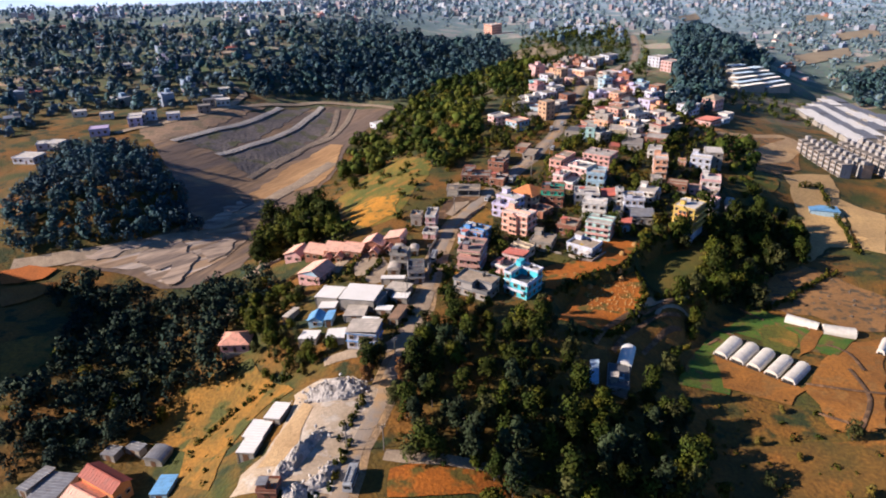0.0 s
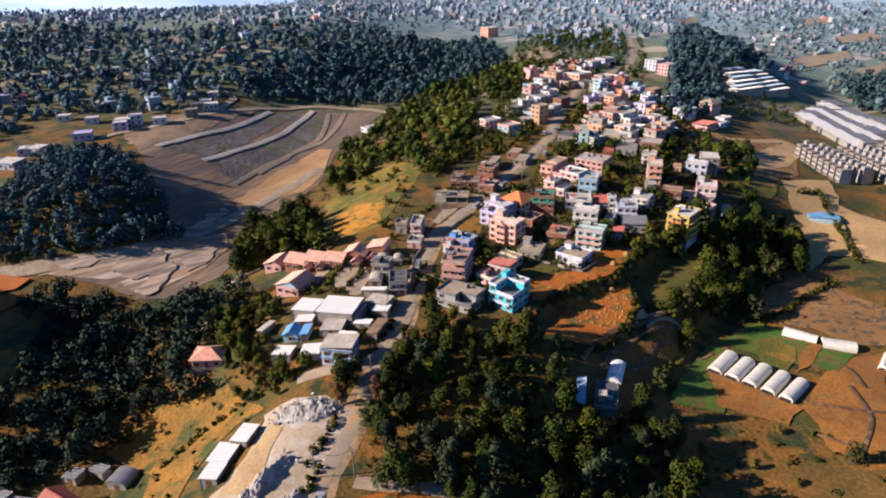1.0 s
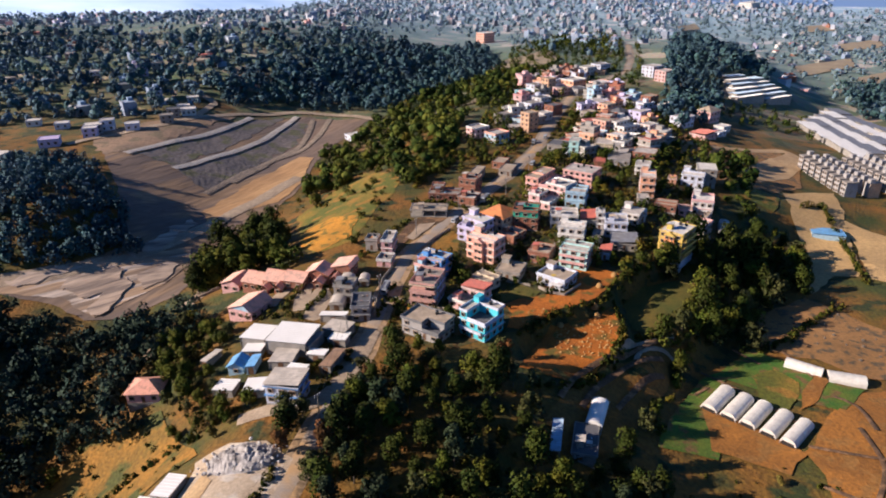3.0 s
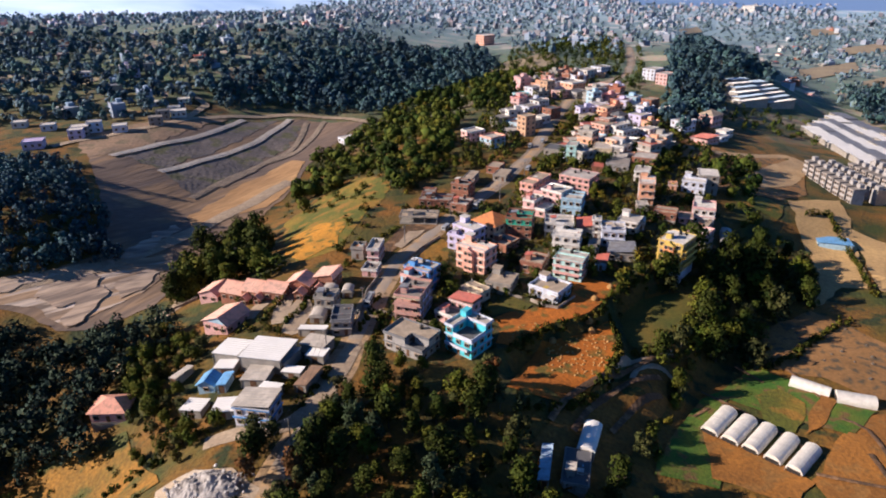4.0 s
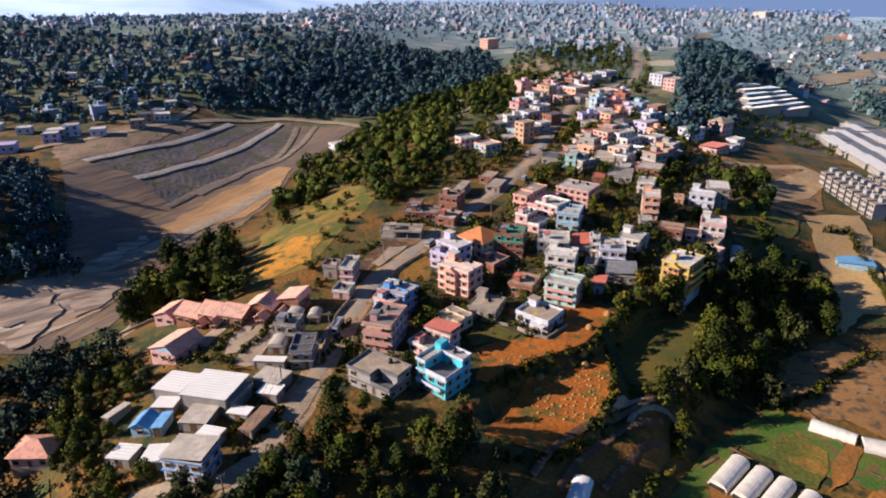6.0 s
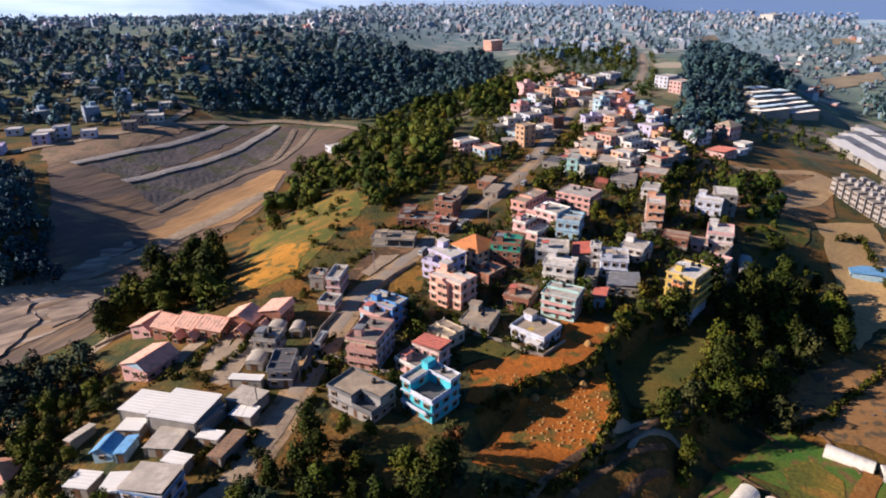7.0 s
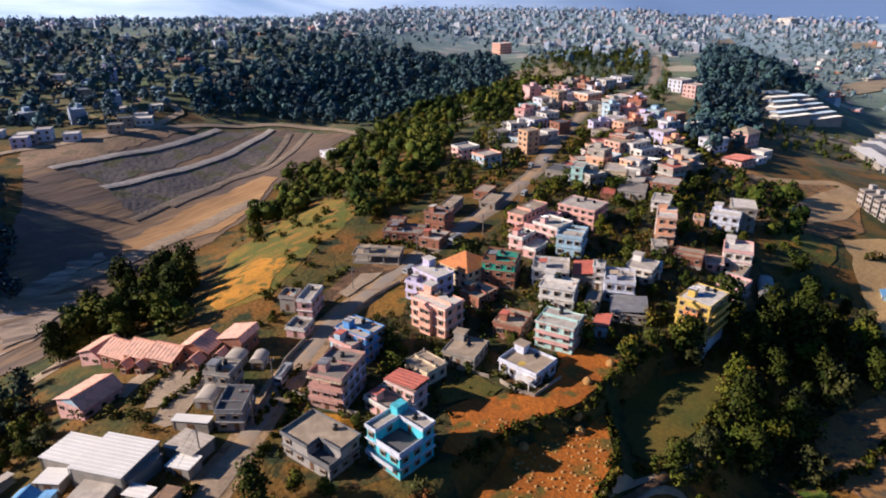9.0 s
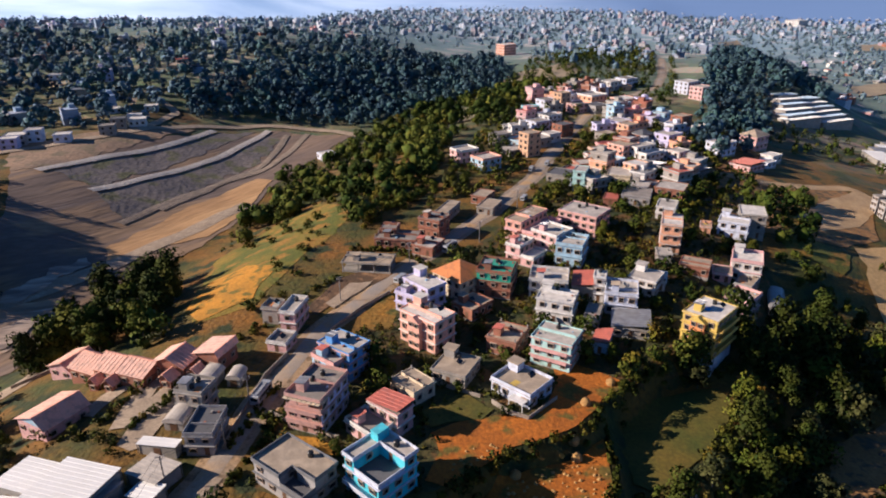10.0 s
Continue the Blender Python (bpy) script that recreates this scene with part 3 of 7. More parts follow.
patch("old_terrace", STUBBLE2, ((-161.1, 202.1), (-152.7, 208.6), (-143.9, 209.5), (-138.2, 194.6), (-147.9, 179.0)), "abandoned curving terraces in the ravine", "field", 0.5, 3.0)
patch("valley_scrub", BROWNGRASS, ((42.1, 168.4), (50.1, 181.0), (64.7, 194.4), (82.5, 205.8), (88.4, 206.5), (77.4, 181.7), (69.9, 176.4), (58.7, 162.9), (46.7, 157.1)), "shaded brown slope of old terraces", "slope", 0.3, 4.0)

# earth bunds between the plots
strip("field_bund", BANK, ((114.4, 170.4), (127.3, 163.9), (134.5, 161.6)), 1.3, "low earth bund between ploughed plots", "bund", 0.75)
strip("field_bund", BANK, ((131.5, 176.4), (127.9, 159.9), (115.5, 144.0)), 1.3, "low earth bund between ploughed plots", "bund", 0.75)
strip("field_bund", BANK, ((109.9, 154.5), (115.3, 148.6)), 1.3, "low earth bund between ploughed plots", "bund", 0.75)
strip("field_bund", BANK, ((133.1, 192.3), (137.1, 186.8), (135.4, 175.0)), 1.3, "low earth bund between ploughed plots", "bund", 0.75)
strip("field_bund", BANK, ((47.7, 177.0), (55.5, 188.6), (67.8, 197.5), (84.2, 209.4), (92.3, 213.1)), 1.6, "stepped earth bund of an old terrace", "bund", 0.9)
strip("field_bund", BANK, ((53.6, 175.7), (60.7, 186.6), (70.2, 194.8), (84.6, 203.5)), 1.6, "stepped earth bund of an old terrace", "bund", 0.9)
strip("field_bund", BANK, ((64.4, 179.2), (73.0, 190.1), (83.2, 197.2)), 1.6, "stepped earth bund of an old terrace", "bund", 0.9)
strip("field_bund", BANK, ((98.3, 206.0), (109.0, 193.9), (118.3, 177.1)), 1.0, "grassy bund in the vegetable field", "bund", 0.6)
strip("field_bund", BANK, ((92.0, 194.2), (97.6, 198.0)), 1.0, "grassy bund in the vegetable field", "bund", 0.6)
strip("field_bund", BANK, ((130.5, 219.0), (132.7, 203.1)), 1.0, "grassy bund in the vegetable field", "bund", 0.6)
strip("field_bund", BANK, ((114.6, 221.0), (120.0, 211.8)), 1.0, "grassy bund in the vegetable field", "bund", 0.6)


# ---- houses ----
def paint(name, colour, grime=0.86, rough=0.85):
    """House paint, faded and streaked by rain."""
    return material(name, colour, tuple(c * grime for c in colour), 0.35, rough, third=tuple(c * 0.72 + 0.02 for c in colour), third_scale=0.7, fine=(3.0, 0.2), bump=0.01, bump_scale=6)


PAINT = {
    "teal": paint("teal_paint", (0.13, 0.62, 0.74)), "rose": paint("rose_paint", (0.74, 0.44, 0.42)), "salmon": paint("salmon_paint", (0.84, 0.44, 0.33)),
    "dustpink": paint("dusty_pink_paint", (0.58, 0.34, 0.29)), "lilac": paint("lilac_paint", (0.60, 0.56, 0.78)), "blue": paint("blue_paint", (0.13, 0.33, 0.72)),
    "skyblue": paint("sky_blue_paint", (0.42, 0.60, 0.74)), "cream": paint("cream_paint", (0.72, 0.60, 0.42)), "brick": paint("bare_brick", (0.36, 0.15, 0.09), 0.7),
    "green": paint("green_paint", (0.06, 0.42, 0.28)), "bare": paint("bare_cement", (0.38, 0.35, 0.31), 0.7), "white": paint("white_paint", (0.76, 0.73, 0.69)),
    "aqua": paint("aqua_paint", (0.50, 0.74, 0.70)), "whiteblue": paint("bluish_white_paint", (0.66, 0.69, 0.80)), "yellow": paint("yellow_paint", (0.66, 0.47, 0.10)),
    "orange": paint("orange_paint", (0.76, 0.30, 0.10)), "stone": paint("grey_plaster", (0.40, 0.38, 0.37)), "peach": paint("peach_paint", (0.80, 0.42, 0.25)),
    "pink": paint("pink_paint", (0.76, 0.42, 0.38)), "tan": paint("tan_paint", (0.66, 0.42, 0.26)), "slate": paint("slate_plaster", (0.20, 0.20, 0.21)),
}
ROOF = {
    "grey": paint("grey_roof_cement", (0.34, 0.30, 0.26), 0.6), "pale": paint("pale_roof_cement", (0.60, 0.54, 0.47), 0.62), "white": paint("whitewashed_roof", (0.78, 0.73, 0.66), 0.75),
    "dusty": paint("dusty_roof_cement", (0.50, 0.40, 0.29), 0.58), "slate": paint("dark_roof_cement", (0.13, 0.13, 0.14)), "lilac": paint("lilac_roof", (0.60, 0.50, 0.75)),
    "green": paint("green_roof", (0.06, 0.36, 0.26)), "orange": paint("orange_roof_tile", (0.66, 0.25, 0.08)), "redtin": paint("red_tin", (0.55, 0.16, 0.11), rough=0.55),
    # first entry: sunlit copy of the orange tile, glare painted into its colour
    "bleached": paint("sunlit_orange_tile", (0.93, 0.57, 0.42), 0.95, 0.4), "orangetile": paint("faded_orange_tile", (0.92, 0.47, 0.33), 0.92, 0.35), "redtile": paint("dark_red_tile", (0.46, 0.12, 0.08), rough=0.65),
    "paleblue": paint("pale_blue_sheet", (0.52, 0.66, 0.82), rough=0.5), "rust": paint("rusty_sheet", (0.30, 0.19, 0.12), 0.7), "tin": material("tin_sheet", (0.46, 0.46, 0.47), (0.34, 0.33, 0.33), 0.5, 0.42, fine=(2.0, 0.3), metal=0.5, bump=0.01), "whitetin": material("white_sheet", (0.82, 0.80, 0.77), (0.76, 0.74, 0.70), 0.15, 0.5, fine=(1.5, 0.08)),
    "palecement": paint("weathered_sheet", (0.58, 0.52, 0.45), 0.7), "bluetin": paint("blue_sheet", (0.22, 0.46, 0.78), rough=0.5),
}
GLASS = material("window_glass", (0.02, 0.024, 0.03), (0.035, 0.035, 0.04), 0.6, 0.12)
FRAME = material("window_frame_paint", (0.45, 0.36, 0.28), (0.34, 0.26, 0.2), 1.2, 0.7)
DOOR = material("door_wood", (0.16, 0.08, 0.04), (0.11, 0.06, 0.03), 1.5, 0.7)
PLASTIC = material("tank_plastic", (0.018, 0.018, 0.02), (0.03, 0.03, 0.03), 1.0, 0.45)
FILM = material("greenhouse_film", (0.80, 0.76, 0.68), (0.68, 0.64, 0.57), 0.5, 0.45, fine=(1.2, 0.2), bump=0.03, bump_scale=1.2)
STEEL = material("grey_steel", (0.3, 0.3, 0.3), (0.22, 0.2, 0.19), 1.0, 0.5, metal=0.6)
BOX_FACES = ((0, 3, 2, 1), (4, 5, 6, 7), (0, 1, 5, 4), (1, 2, 6, 5), (2, 3, 7, 6), (3, 0, 4, 7))


def boxes(*spans):
    """Vertices and faces of boxes (x0, x1, y0, y1, z0, z1)."""
    v, f = [], []
    for x0, x1, y0, y1, z0, z1 in spans:
        k = len(v)
        v += [(x0, y0, z0), (x1, y0, z0), (x1, y1, z0), (x0, y1, z0), (x0, y0, z1), (x1, y0, z1), (x1, y1, z1), (x0, y1, z1)]
        f += [tuple(i + k for i in q) for q in BOX_FACES]
    return v, f


def part(name, shape, mat, parent, label="", at=None):
    """One mesh under a thing or under a part."""
    me = bpy.data.meshes.new(name)
    me.from_pydata(shape[0], [], shape[1])
    me.materials.append(mat)
    ob = new(name, me)
    ob.parent = parent
    if at is not None:
        ob.matrix_local = at
    if label:
        ob["label"] = label
    return ob


def shared(name, me, parent, at):
    ob = new(name, me)
    ob.parent = parent
    ob.matrix_local = at
    return ob


def thing(name, x, y, turn, label, category, group="", z=None):
    root = new(name)
    root.empty_display_size = 0.5
    root.matrix_world = pose(x, y, lz(x, y) if z is None else z, 0, 0, turn)
    return tagged(root, label, category, group)


MADE = {}
BUILT = []   # centre and half size of each building


def mesh_of(key, shape, *mats):
    """A mesh shared by alike pieces; shape is (verts, faces) or (verts, faces, material indices)."""
    if key not in MADE:
        me = bpy.data.meshes.new(key[0])
        me.from_pydata(shape[0], [], shape[1])
        for m in mats:
            me.materials.append(m)
        if len(shape) > 2:
            me.polygons.foreach_set("material_index", shape[2])
        MADE[key] = me
    return MADE[key]


def window(parent, at, width, height, detail):
    """A window in its own x-z plane, looking along -y: frame, sunshade and glass."""
    w, h = width / 2, height / 2
    o, lip = 0.12, 0.4
    v = [(-w - o, 0.05, -h - o), (w + o, 0.05, -h - o), (w + o, 0.05, h + o), (-w - o, 0.05, h + o), (-w - o, -0.09, -h - o), (w + o, -0.09, -h - o), (w + o, -lip, h + o), (-w - o, -lip, h + o),
         (-w, -0.08, -h), (w, -0.08, -h), (w, -lip, h), (-w, -lip, h), (-w, 0.02, -h), (w, 0.02, -h), (w, 0.02, h), (-w, 0.02, h)]
    f = [(i, (i + 1) % 4, 4 + (i + 1) % 4, 4 + i) for i in range(4)] + [(4 + i, 4 + (i + 1) % 4, 8 + (i + 1) % 4, 8 + i) for i in range(4)] + [(8 + i, 8 + (i + 1) % 4, 12 + (i + 1) % 4, 12 + i) for i in range(4)]
    pane = boxes((-w, w, -0.02, 0.02, -h, h))
    if detail:
        ob = shared("window", mesh_of(("window", width, height), (v, f), FRAME), parent, at)
        shared("pane", mesh_of(("pane", width, height), pane, GLASS), ob, Matrix())
    else:
        k = len(v)
        both = (v + pane[0], f + [tuple(i + k for i in q) for q in pane[1]], [0] * len(f) + [1] * len(pane[1]))
        shared("window", mesh_of(("window_far", width, height), both, FRAME, GLASS), parent, at)


def water_tank(x, y, z):
    ob = thing("water_tank", x, y, random.uniform(0, 360), "black plastic water tank on a flat roof", "tank", "roof tanks", z)
    ring = [(math.cos(a) * r, math.sin(a) * r, h) for r, h in ((0.55, 0), (0.6, 0.1), (0.58, 0.45), (0.61, 0.5), (0.58, 0.9), (0.6, 1.0), (0.42, 1.2), (0.22, 1.24)) for a in np.linspace(0, 2 * math.pi, 12, endpoint=False)]
    faces = [(i * 12 + j, i * 12 + (j + 1) % 12, (i + 1) * 12 + (j + 1) % 12, (i + 1) * 12 + j) for i in range(7) for j in range(12)] + [tuple(range(84, 96))]
    shared("barrel", mesh_of(("barrel",), (ring, faces), PLASTIC), ob, Matrix())
    lid = [(math.cos(a) * 0.24, math.sin(a) * 0.24, h) for h in (1.22, 1.32) for a in np.linspace(0, 2 * math.pi, 10, endpoint=False)]
    shared("lid", mesh_of(("lid",), (lid, [(j, (j + 1) % 10, 10 + (j + 1) % 10, 10 + j) for j in range(10)] + [tuple(range(10, 20))]), PLASTIC), ob, Matrix())


def walls_ring(w, d, t, z0, z1):
    """Four thin walls round a rectangle, butted end to end."""
    return boxes((-w / 2, w / 2, -d / 2, -d / 2 + t, z0, z1), (-w / 2, w / 2, d / 2 - t, d / 2, z0, z1), (-w / 2, -w / 2 + t, -d / 2 + t, d / 2 - t, z0, z1), (w / 2 - t, w / 2, -d / 2 + t, d / 2 - t, z0, z1))


def profile(w, rib):
    """Across a sheet roof: flat pans with raised seams."""
    n = max(2, int(w / rib))
    line = []
    for i in range(n):
        x0, x1 = -w / 2 + w * i / n, -w / 2 + w * (i + 1) / n
        line += [(x0, 0.06), (x1 - 0.16, 0.06), (x1 - 0.12, 0.14), (x1 - 0.03, 0.14)]
    return line + [(w / 2, 0.06)]


def sheet_between(w, a, b, rib=1.0):
    """A seamed sheet from the edge a to the edge b, each (y, z), one connected piece."""
    line = profile(w, rib)
    k = len(line)
    v = [(x, y, z + up) for y, z in (a, b) for x, up in line] + [(x, y, z) for y, z in (a, b) for x, _ in line]
    f = [(i, i + 1, k + i + 1, k + i) for i in range(k - 1)] + [(2 * k + i + 1, 2 * k + i, 3 * k + i, 3 * k + i + 1) for i in range(k - 1)]
    f += [(i + 1, i, 2 * k + i, 2 * k + i + 1) for i in range(k - 1)] + [(k + i, k + i + 1, 3 * k + i + 1, 3 * k + i) for i in range(k - 1)]
    return v, f + [(0, k, 3 * k, 2 * k), (2 * k - 1, k - 1, 3 * k - 1, 4 * k - 1)]


def ribbed(w, d, z, slope, rib=1.0):
    """A sheet roof with raised seams, falling along y."""
    return sheet_between(w, (-d / 2, z + slope / 2), (d / 2, z - slope / 2), rib)


def zc_top(z0, z1):
    return (z0 + z1) / 2 + 0.05


def block(x, y, turn, w, d, h, wall, storeys=1, trim=None, side=None, top=None, base=None, label="", roof="grey", tank=0, box=False, rail=False, stubs=False, tin=False, hip=False, gable=False, terrace=False, balcony=None, porch=False, open_front=False, notch=False, canopy=0):
    """A cement-framed town house: storeys with window rows and ledges, and a flat, sheeted or hipped roof."""
    detail = y < 345
    house = thing("house", x, y, turn, label, "house")
    BUILT.append((x, y, max(w, d) * 0.5))
    rise = h / storeys
    ledge = PAINT.get(trim or wall) if trim else (PAINT["white"] if wall in ("salmon", "rose", "blue", "yellow", "teal", "peach") else PAINT[wall])
    low = min(lz(x + a, y + b) for a in (-w / 2, w / 2) for b in (-d / 2, d / 2)) - lz(x, y) - 0.8
    part("plinth", boxes((-w / 2 - 0.06, w / 2 + 0.06, -d / 2 - 0.06, d / 2 + 0.06, min(low, -0.8), 0.25)), PAINT[base or "bare"], house)
    for s in range(storeys):
        z0, z1 = 0.25 + (h - 0.25) * s / storeys, 0.25 + (h - 0.25) * (s + 1) / storeys
        last = s == storeys - 1 and storeys > 1
        y0 = 0.0 if (terrace and last) else -d / 2
        x0 = -w / 2
        mat = PAINT[top] if (top and last) else PAINT[wall]
        if open_front:
            posts = [(px - 0.15, px + 0.15, py - 0.15, py + 0.15, z0, z1 - 0.18) for px in np.linspace(-w / 2 + 0.2, w / 2 - 0.2, 3) for py in np.linspace(-d / 2 + 0.2, d / 2 - 0.2, max(3, int(d / 3.5)))]
            for q in posts:
                part("column", boxes(q), mat, house)
            part("storey_wall", boxes((w / 2 - 0.6, w / 2 - 0.4, -d / 2 + 0.5, d / 2 - 0.5, z0, z1 - 0.18)), mat, house)
        elif notch and last:
            # an open terrace at one corner of the top storey
            cx, cy = (w * 0.18, d * 0.22) if notch is True else (w * notch[0], d * notch[1])
            part("storey_wall", boxes((-w / 2, w / 2, cy, d / 2, z0, z1 - 0.18), (cx, w / 2, -d / 2, cy - 0.01, z0, z1 - 0.18)), mat, house)
            part("floor_slab", boxes((-w / 2 - 0.3, w / 2 + 0.3, cy - 0.3, d / 2 + 0.3, z1 - 0.18, z1), (cx - 0.3, w / 2 + 0.3, -d / 2 - 0.3, cy - 0.31, z1 - 0.18, z1)), ledge, house)
            part("terrace_floor", boxes((-w / 2 + 0.1, cx - 0.01, -d / 2 + 0.1, cy - 0.01, z0 - 0.02, z0 + 0.03)), ROOF["slate"], house)
            part("terrace_rail", boxes((-w / 2, cx, -d / 2, -d / 2 + 0.18, z0, z0 + 0.95), (-w / 2, -w / 2 + 0.18, -d / 2 + 0.18, cy, z0, z0 + 0.95)), ledge, house)
            part("roof", boxes((-w / 2 - 0.15, w / 2 + 0.15, cy - 0.15, d / 2 + 0.15, z1, z1 + 0.06), (cx - 0.15, w / 2 + 0.15, -d / 2 - 0.15, cy - 0.16, z1, z1 + 0.06)), ROOF[roof], house)
            part("parapet", boxes((-w / 2 - 0.3, w / 2 + 0.3, d / 2 + 0.16, d / 2 + 0.3, z1, z1 + 0.7), (-w / 2 - 0.3, -w / 2 - 0.16, cy - 0.3, d / 2 + 0.15, z1, z1 + 0.7), (-w / 2 - 0.15, cx - 0.3, cy - 0.3, cy - 0.16, z1, z1 + 0.7), (cx - 0.3, cx - 0.16, -d / 2 - 0.3, cy - 0.16, z1, z1 + 0.7),
                                  (cx - 0.15, w / 2 + 0.3, -d / 2 - 0.3, -d / 2 - 0.16, z1, z1 + 0.7), (w / 2 + 0.16, w / 2 + 0.3, -d / 2 - 0.15, d / 2 + 0.15, z1, z1 + 0.7)), ledge, house)
            for px, spin_to in ((cx * 0.2 - w * 0.15, cy),):
                window(house, Matrix.Translation((px, spin_to, (z0 + z1) / 2)), 1.2, 1.2, detail)
            shared("door", mesh_of(("door",), boxes((-0.5, 0.5, -0.06, 0.04, -1.0, 1.05)), DOOR), house, Matrix.Translation((cx, -d * 0.1, z0 + 1.05)) @ pose(0, 0, 0, 0, 0, -90))
            for yy in (-d * 0.36, 0.0, d * 0.36):
                window(house, Matrix.Translation((w / 2, yy, zc_top(z0, z1))) @ pose(0, 0, 0, 0, 0, 90), 1.2, 1.3, detail)
            window(house, Matrix.Translation((w * 0.34, -d / 2, zc_top(z0, z1))), 1.2, 1.3, detail)
            window(house, Matrix.Translation((-w / 2, d * 0.36, zc_top(z0, z1))) @ pose(0, 0, 0, 0, 0, -90), 1.2, 1.3, detail)
            if box:
                part("stair_room", boxes((w / 2 - 3.4, w / 2 - 0.5, d / 2 - 2.4, d / 2 - 0.4, z1 + 0.06, z1 + 2.1)), PAINT[wall], house)
            m = house.matrix_world
            for i in range(tank):
                p = m @ Vector((w * 0.34, -d * 0.1 + i * 1.6, z1 + 0.06))
                water_tank(p.x, p.y, p.z)
            return house
        else:
            x0 = -w / 2 + canopy if last else x0
            body = part("storey_wall", boxes((x0, w / 2, y0, d / 2, z0, z1 - 0.18)), mat, house)
            if canopy and last:
                sheet = ribbed(d + 0.4, canopy + 0.9, z1 - 0.35, 0.35)
                part("canopy", sheet, PAINT["cream"], house, "tan tin canopy over a roof terrace", at=Matrix.Translation((-w / 2 + canopy / 2 - 0.35, 0, 0)) @ pose(0, 0, 0, 0, 0, -90))
                part("terrace_rail", boxes((-w / 2, -w / 2 + 0.15, -d / 2, d / 2, z0, z0 + 0.95), (-w / 2 + 0.15, x0, -d / 2, -d / 2 + 0.15, z0, z0 + 0.95)), mat, house)
                for yy in (-d / 2 + 0.2, -d / 6, d / 6, d / 2 - 0.2):
                    part("post", boxes((-w / 2 + 0.02, -w / 2 + 0.14, yy - 0.06, yy + 0.06, z0 + 0.95, z1 - 0.4)), STEEL, house)
            if side:
                body.data.materials.append(PAINT[side])
                body.data.polygons[2].material_index = 1
        part("floor_slab", boxes((x0 - 0.35, w / 2 + 0.35, y0 - 0.35, d / 2 + 0.35, z1 - 0.18, z1)), ledge, house)
        if terrace and last:
            part("terrace_rail", boxes((-w / 2, w / 2, -d / 2, -d / 2 + 0.15, z0, z0 + 0.9), (-w / 2, -w / 2 + 0.15, -d / 2 + 0.15, -0.4, z0, z0 + 0.9), (w / 2 - 0.15, w / 2, -d / 2 + 0.15, -0.4, z0, z0 + 0.9)), ledge, house)
        wh = min(1.35, (z1 - z0) * 0.48)
        zc = (z0 + z1) / 2 + 0.05
        if not open_front:
            faces = [(-90, d / 2 - y0, (d / 2 + y0) / 2, w / 2), (0, w, 0.0, y0), (90, d / 2 - y0, (d / 2 + y0) / 2, w / 2), (180, w, 0.0, d / 2)]
            if not detail:
                faces = faces[:2]
            for k, (spin, length, mid, off) in enumerate(faces):
                n = max(1, int(length / (2.7 if detail else 3.3)))
                if k >= 2:
                    n = 1
                for i in range(n):
                    c = (i + 0.5) / n * length - length / 2
                    if s == 0 and i == n // 2 and k == 0:
                        at = Matrix.Translation((-w / 2, mid - c, z0 + 1.0)) @ pose(0, 0, 0, 0, 0, -90)
                        shared("door", mesh_of(("door",), boxes((-0.5, 0.5, -0.06, 0.04, -1.0, 1.05)), DOOR), house, at)
                        continue
                    if gable and k == 0 and abs(c) < 1.9:
                        continue
                    place = {-90: (x0, mid - c, zc), 0: (c, y0, zc), 90: (w / 2, mid + c, zc), 180: (-c, d / 2, zc)}[spin]
                    wide = 1.5 if (i + s + k) % 3 == 0 else 1.2
                    window(house, Matrix.Translation(place) @ pose(0, 0, 0, 0, 0, spin), wide, round(wh, 1), detail)
        if balcony and s:
            if balcony == "left":
                slab = (-w / 2 - 1.3, -w / 2, y0 + 0.6, d / 2 - 0.6, z0 - 0.16, z0 + 0.02)
                edge = (-w / 2 - 1.3, -w / 2 - 1.18, y0 + 0.6, d / 2 - 0.6, z0 + 0.02, z0 + 0.85)
            else:
                slab = (-w / 2 + 0.6, w / 2 - 0.6, y0 - 1.3, y0, z0 - 0.16, z0 + 0.02)
                edge = (-w / 2 + 0.6, w / 2 - 0.6, y0 - 1.3, y0 - 1.18, z0 + 0.02, z0 + 0.85)
            ob = part("balcony", boxes(slab), ledge, house)
            part("balcony_rail", boxes(edge), PAINT[trim or wall], ob)
    y0 = 0.0 if terrace and storeys > 1 else -d / 2
    yc, dd = (y0 + d / 2) / 2, d / 2 - y0
    if gable:
        g = (-w / 2 - 1.4, -w / 2, -1.9, 1.9)
        part("porch_wall", boxes((*g, 0.1, h - 0.9)), PAINT["orange" if wall == "yellow" else wall], house)
        v = [(g[0] - 0.3, -2.3, h - 0.95), (g[0] - 0.3, 2.3, h - 0.95), (g[0] - 0.3, 0, h + 0.5), (g[1] + 0.4, -2.3, h - 0.95), (g[1] + 0.4, 2.3, h - 0.95), (g[1] + 0.4, 0, h + 0.5)]
        part("porch_roof", (v, [(0, 2, 1), (3, 4, 5), (0, 3, 5, 2), (2, 5, 4, 1), (0, 1, 4, 3)]), PAINT[trim or wall], house)
        for s in range(storeys):
            for yy in (-0.9, 0.9):
                window(house, Matrix.Translation((g[0], yy, 0.25 + (s + 0.5) * (h - 0.7) / storeys)) @ pose(0, 0, 0, 0, 0, -90), 1.1, 1.2, detail)
    if porch:
        part("porch_slab", boxes((-w / 2 - 2.2, -w / 2, -d / 2 + 0.4, -d / 2 + 4.4, h - 1.2, h - 1.0)), PAINT["white"], house)
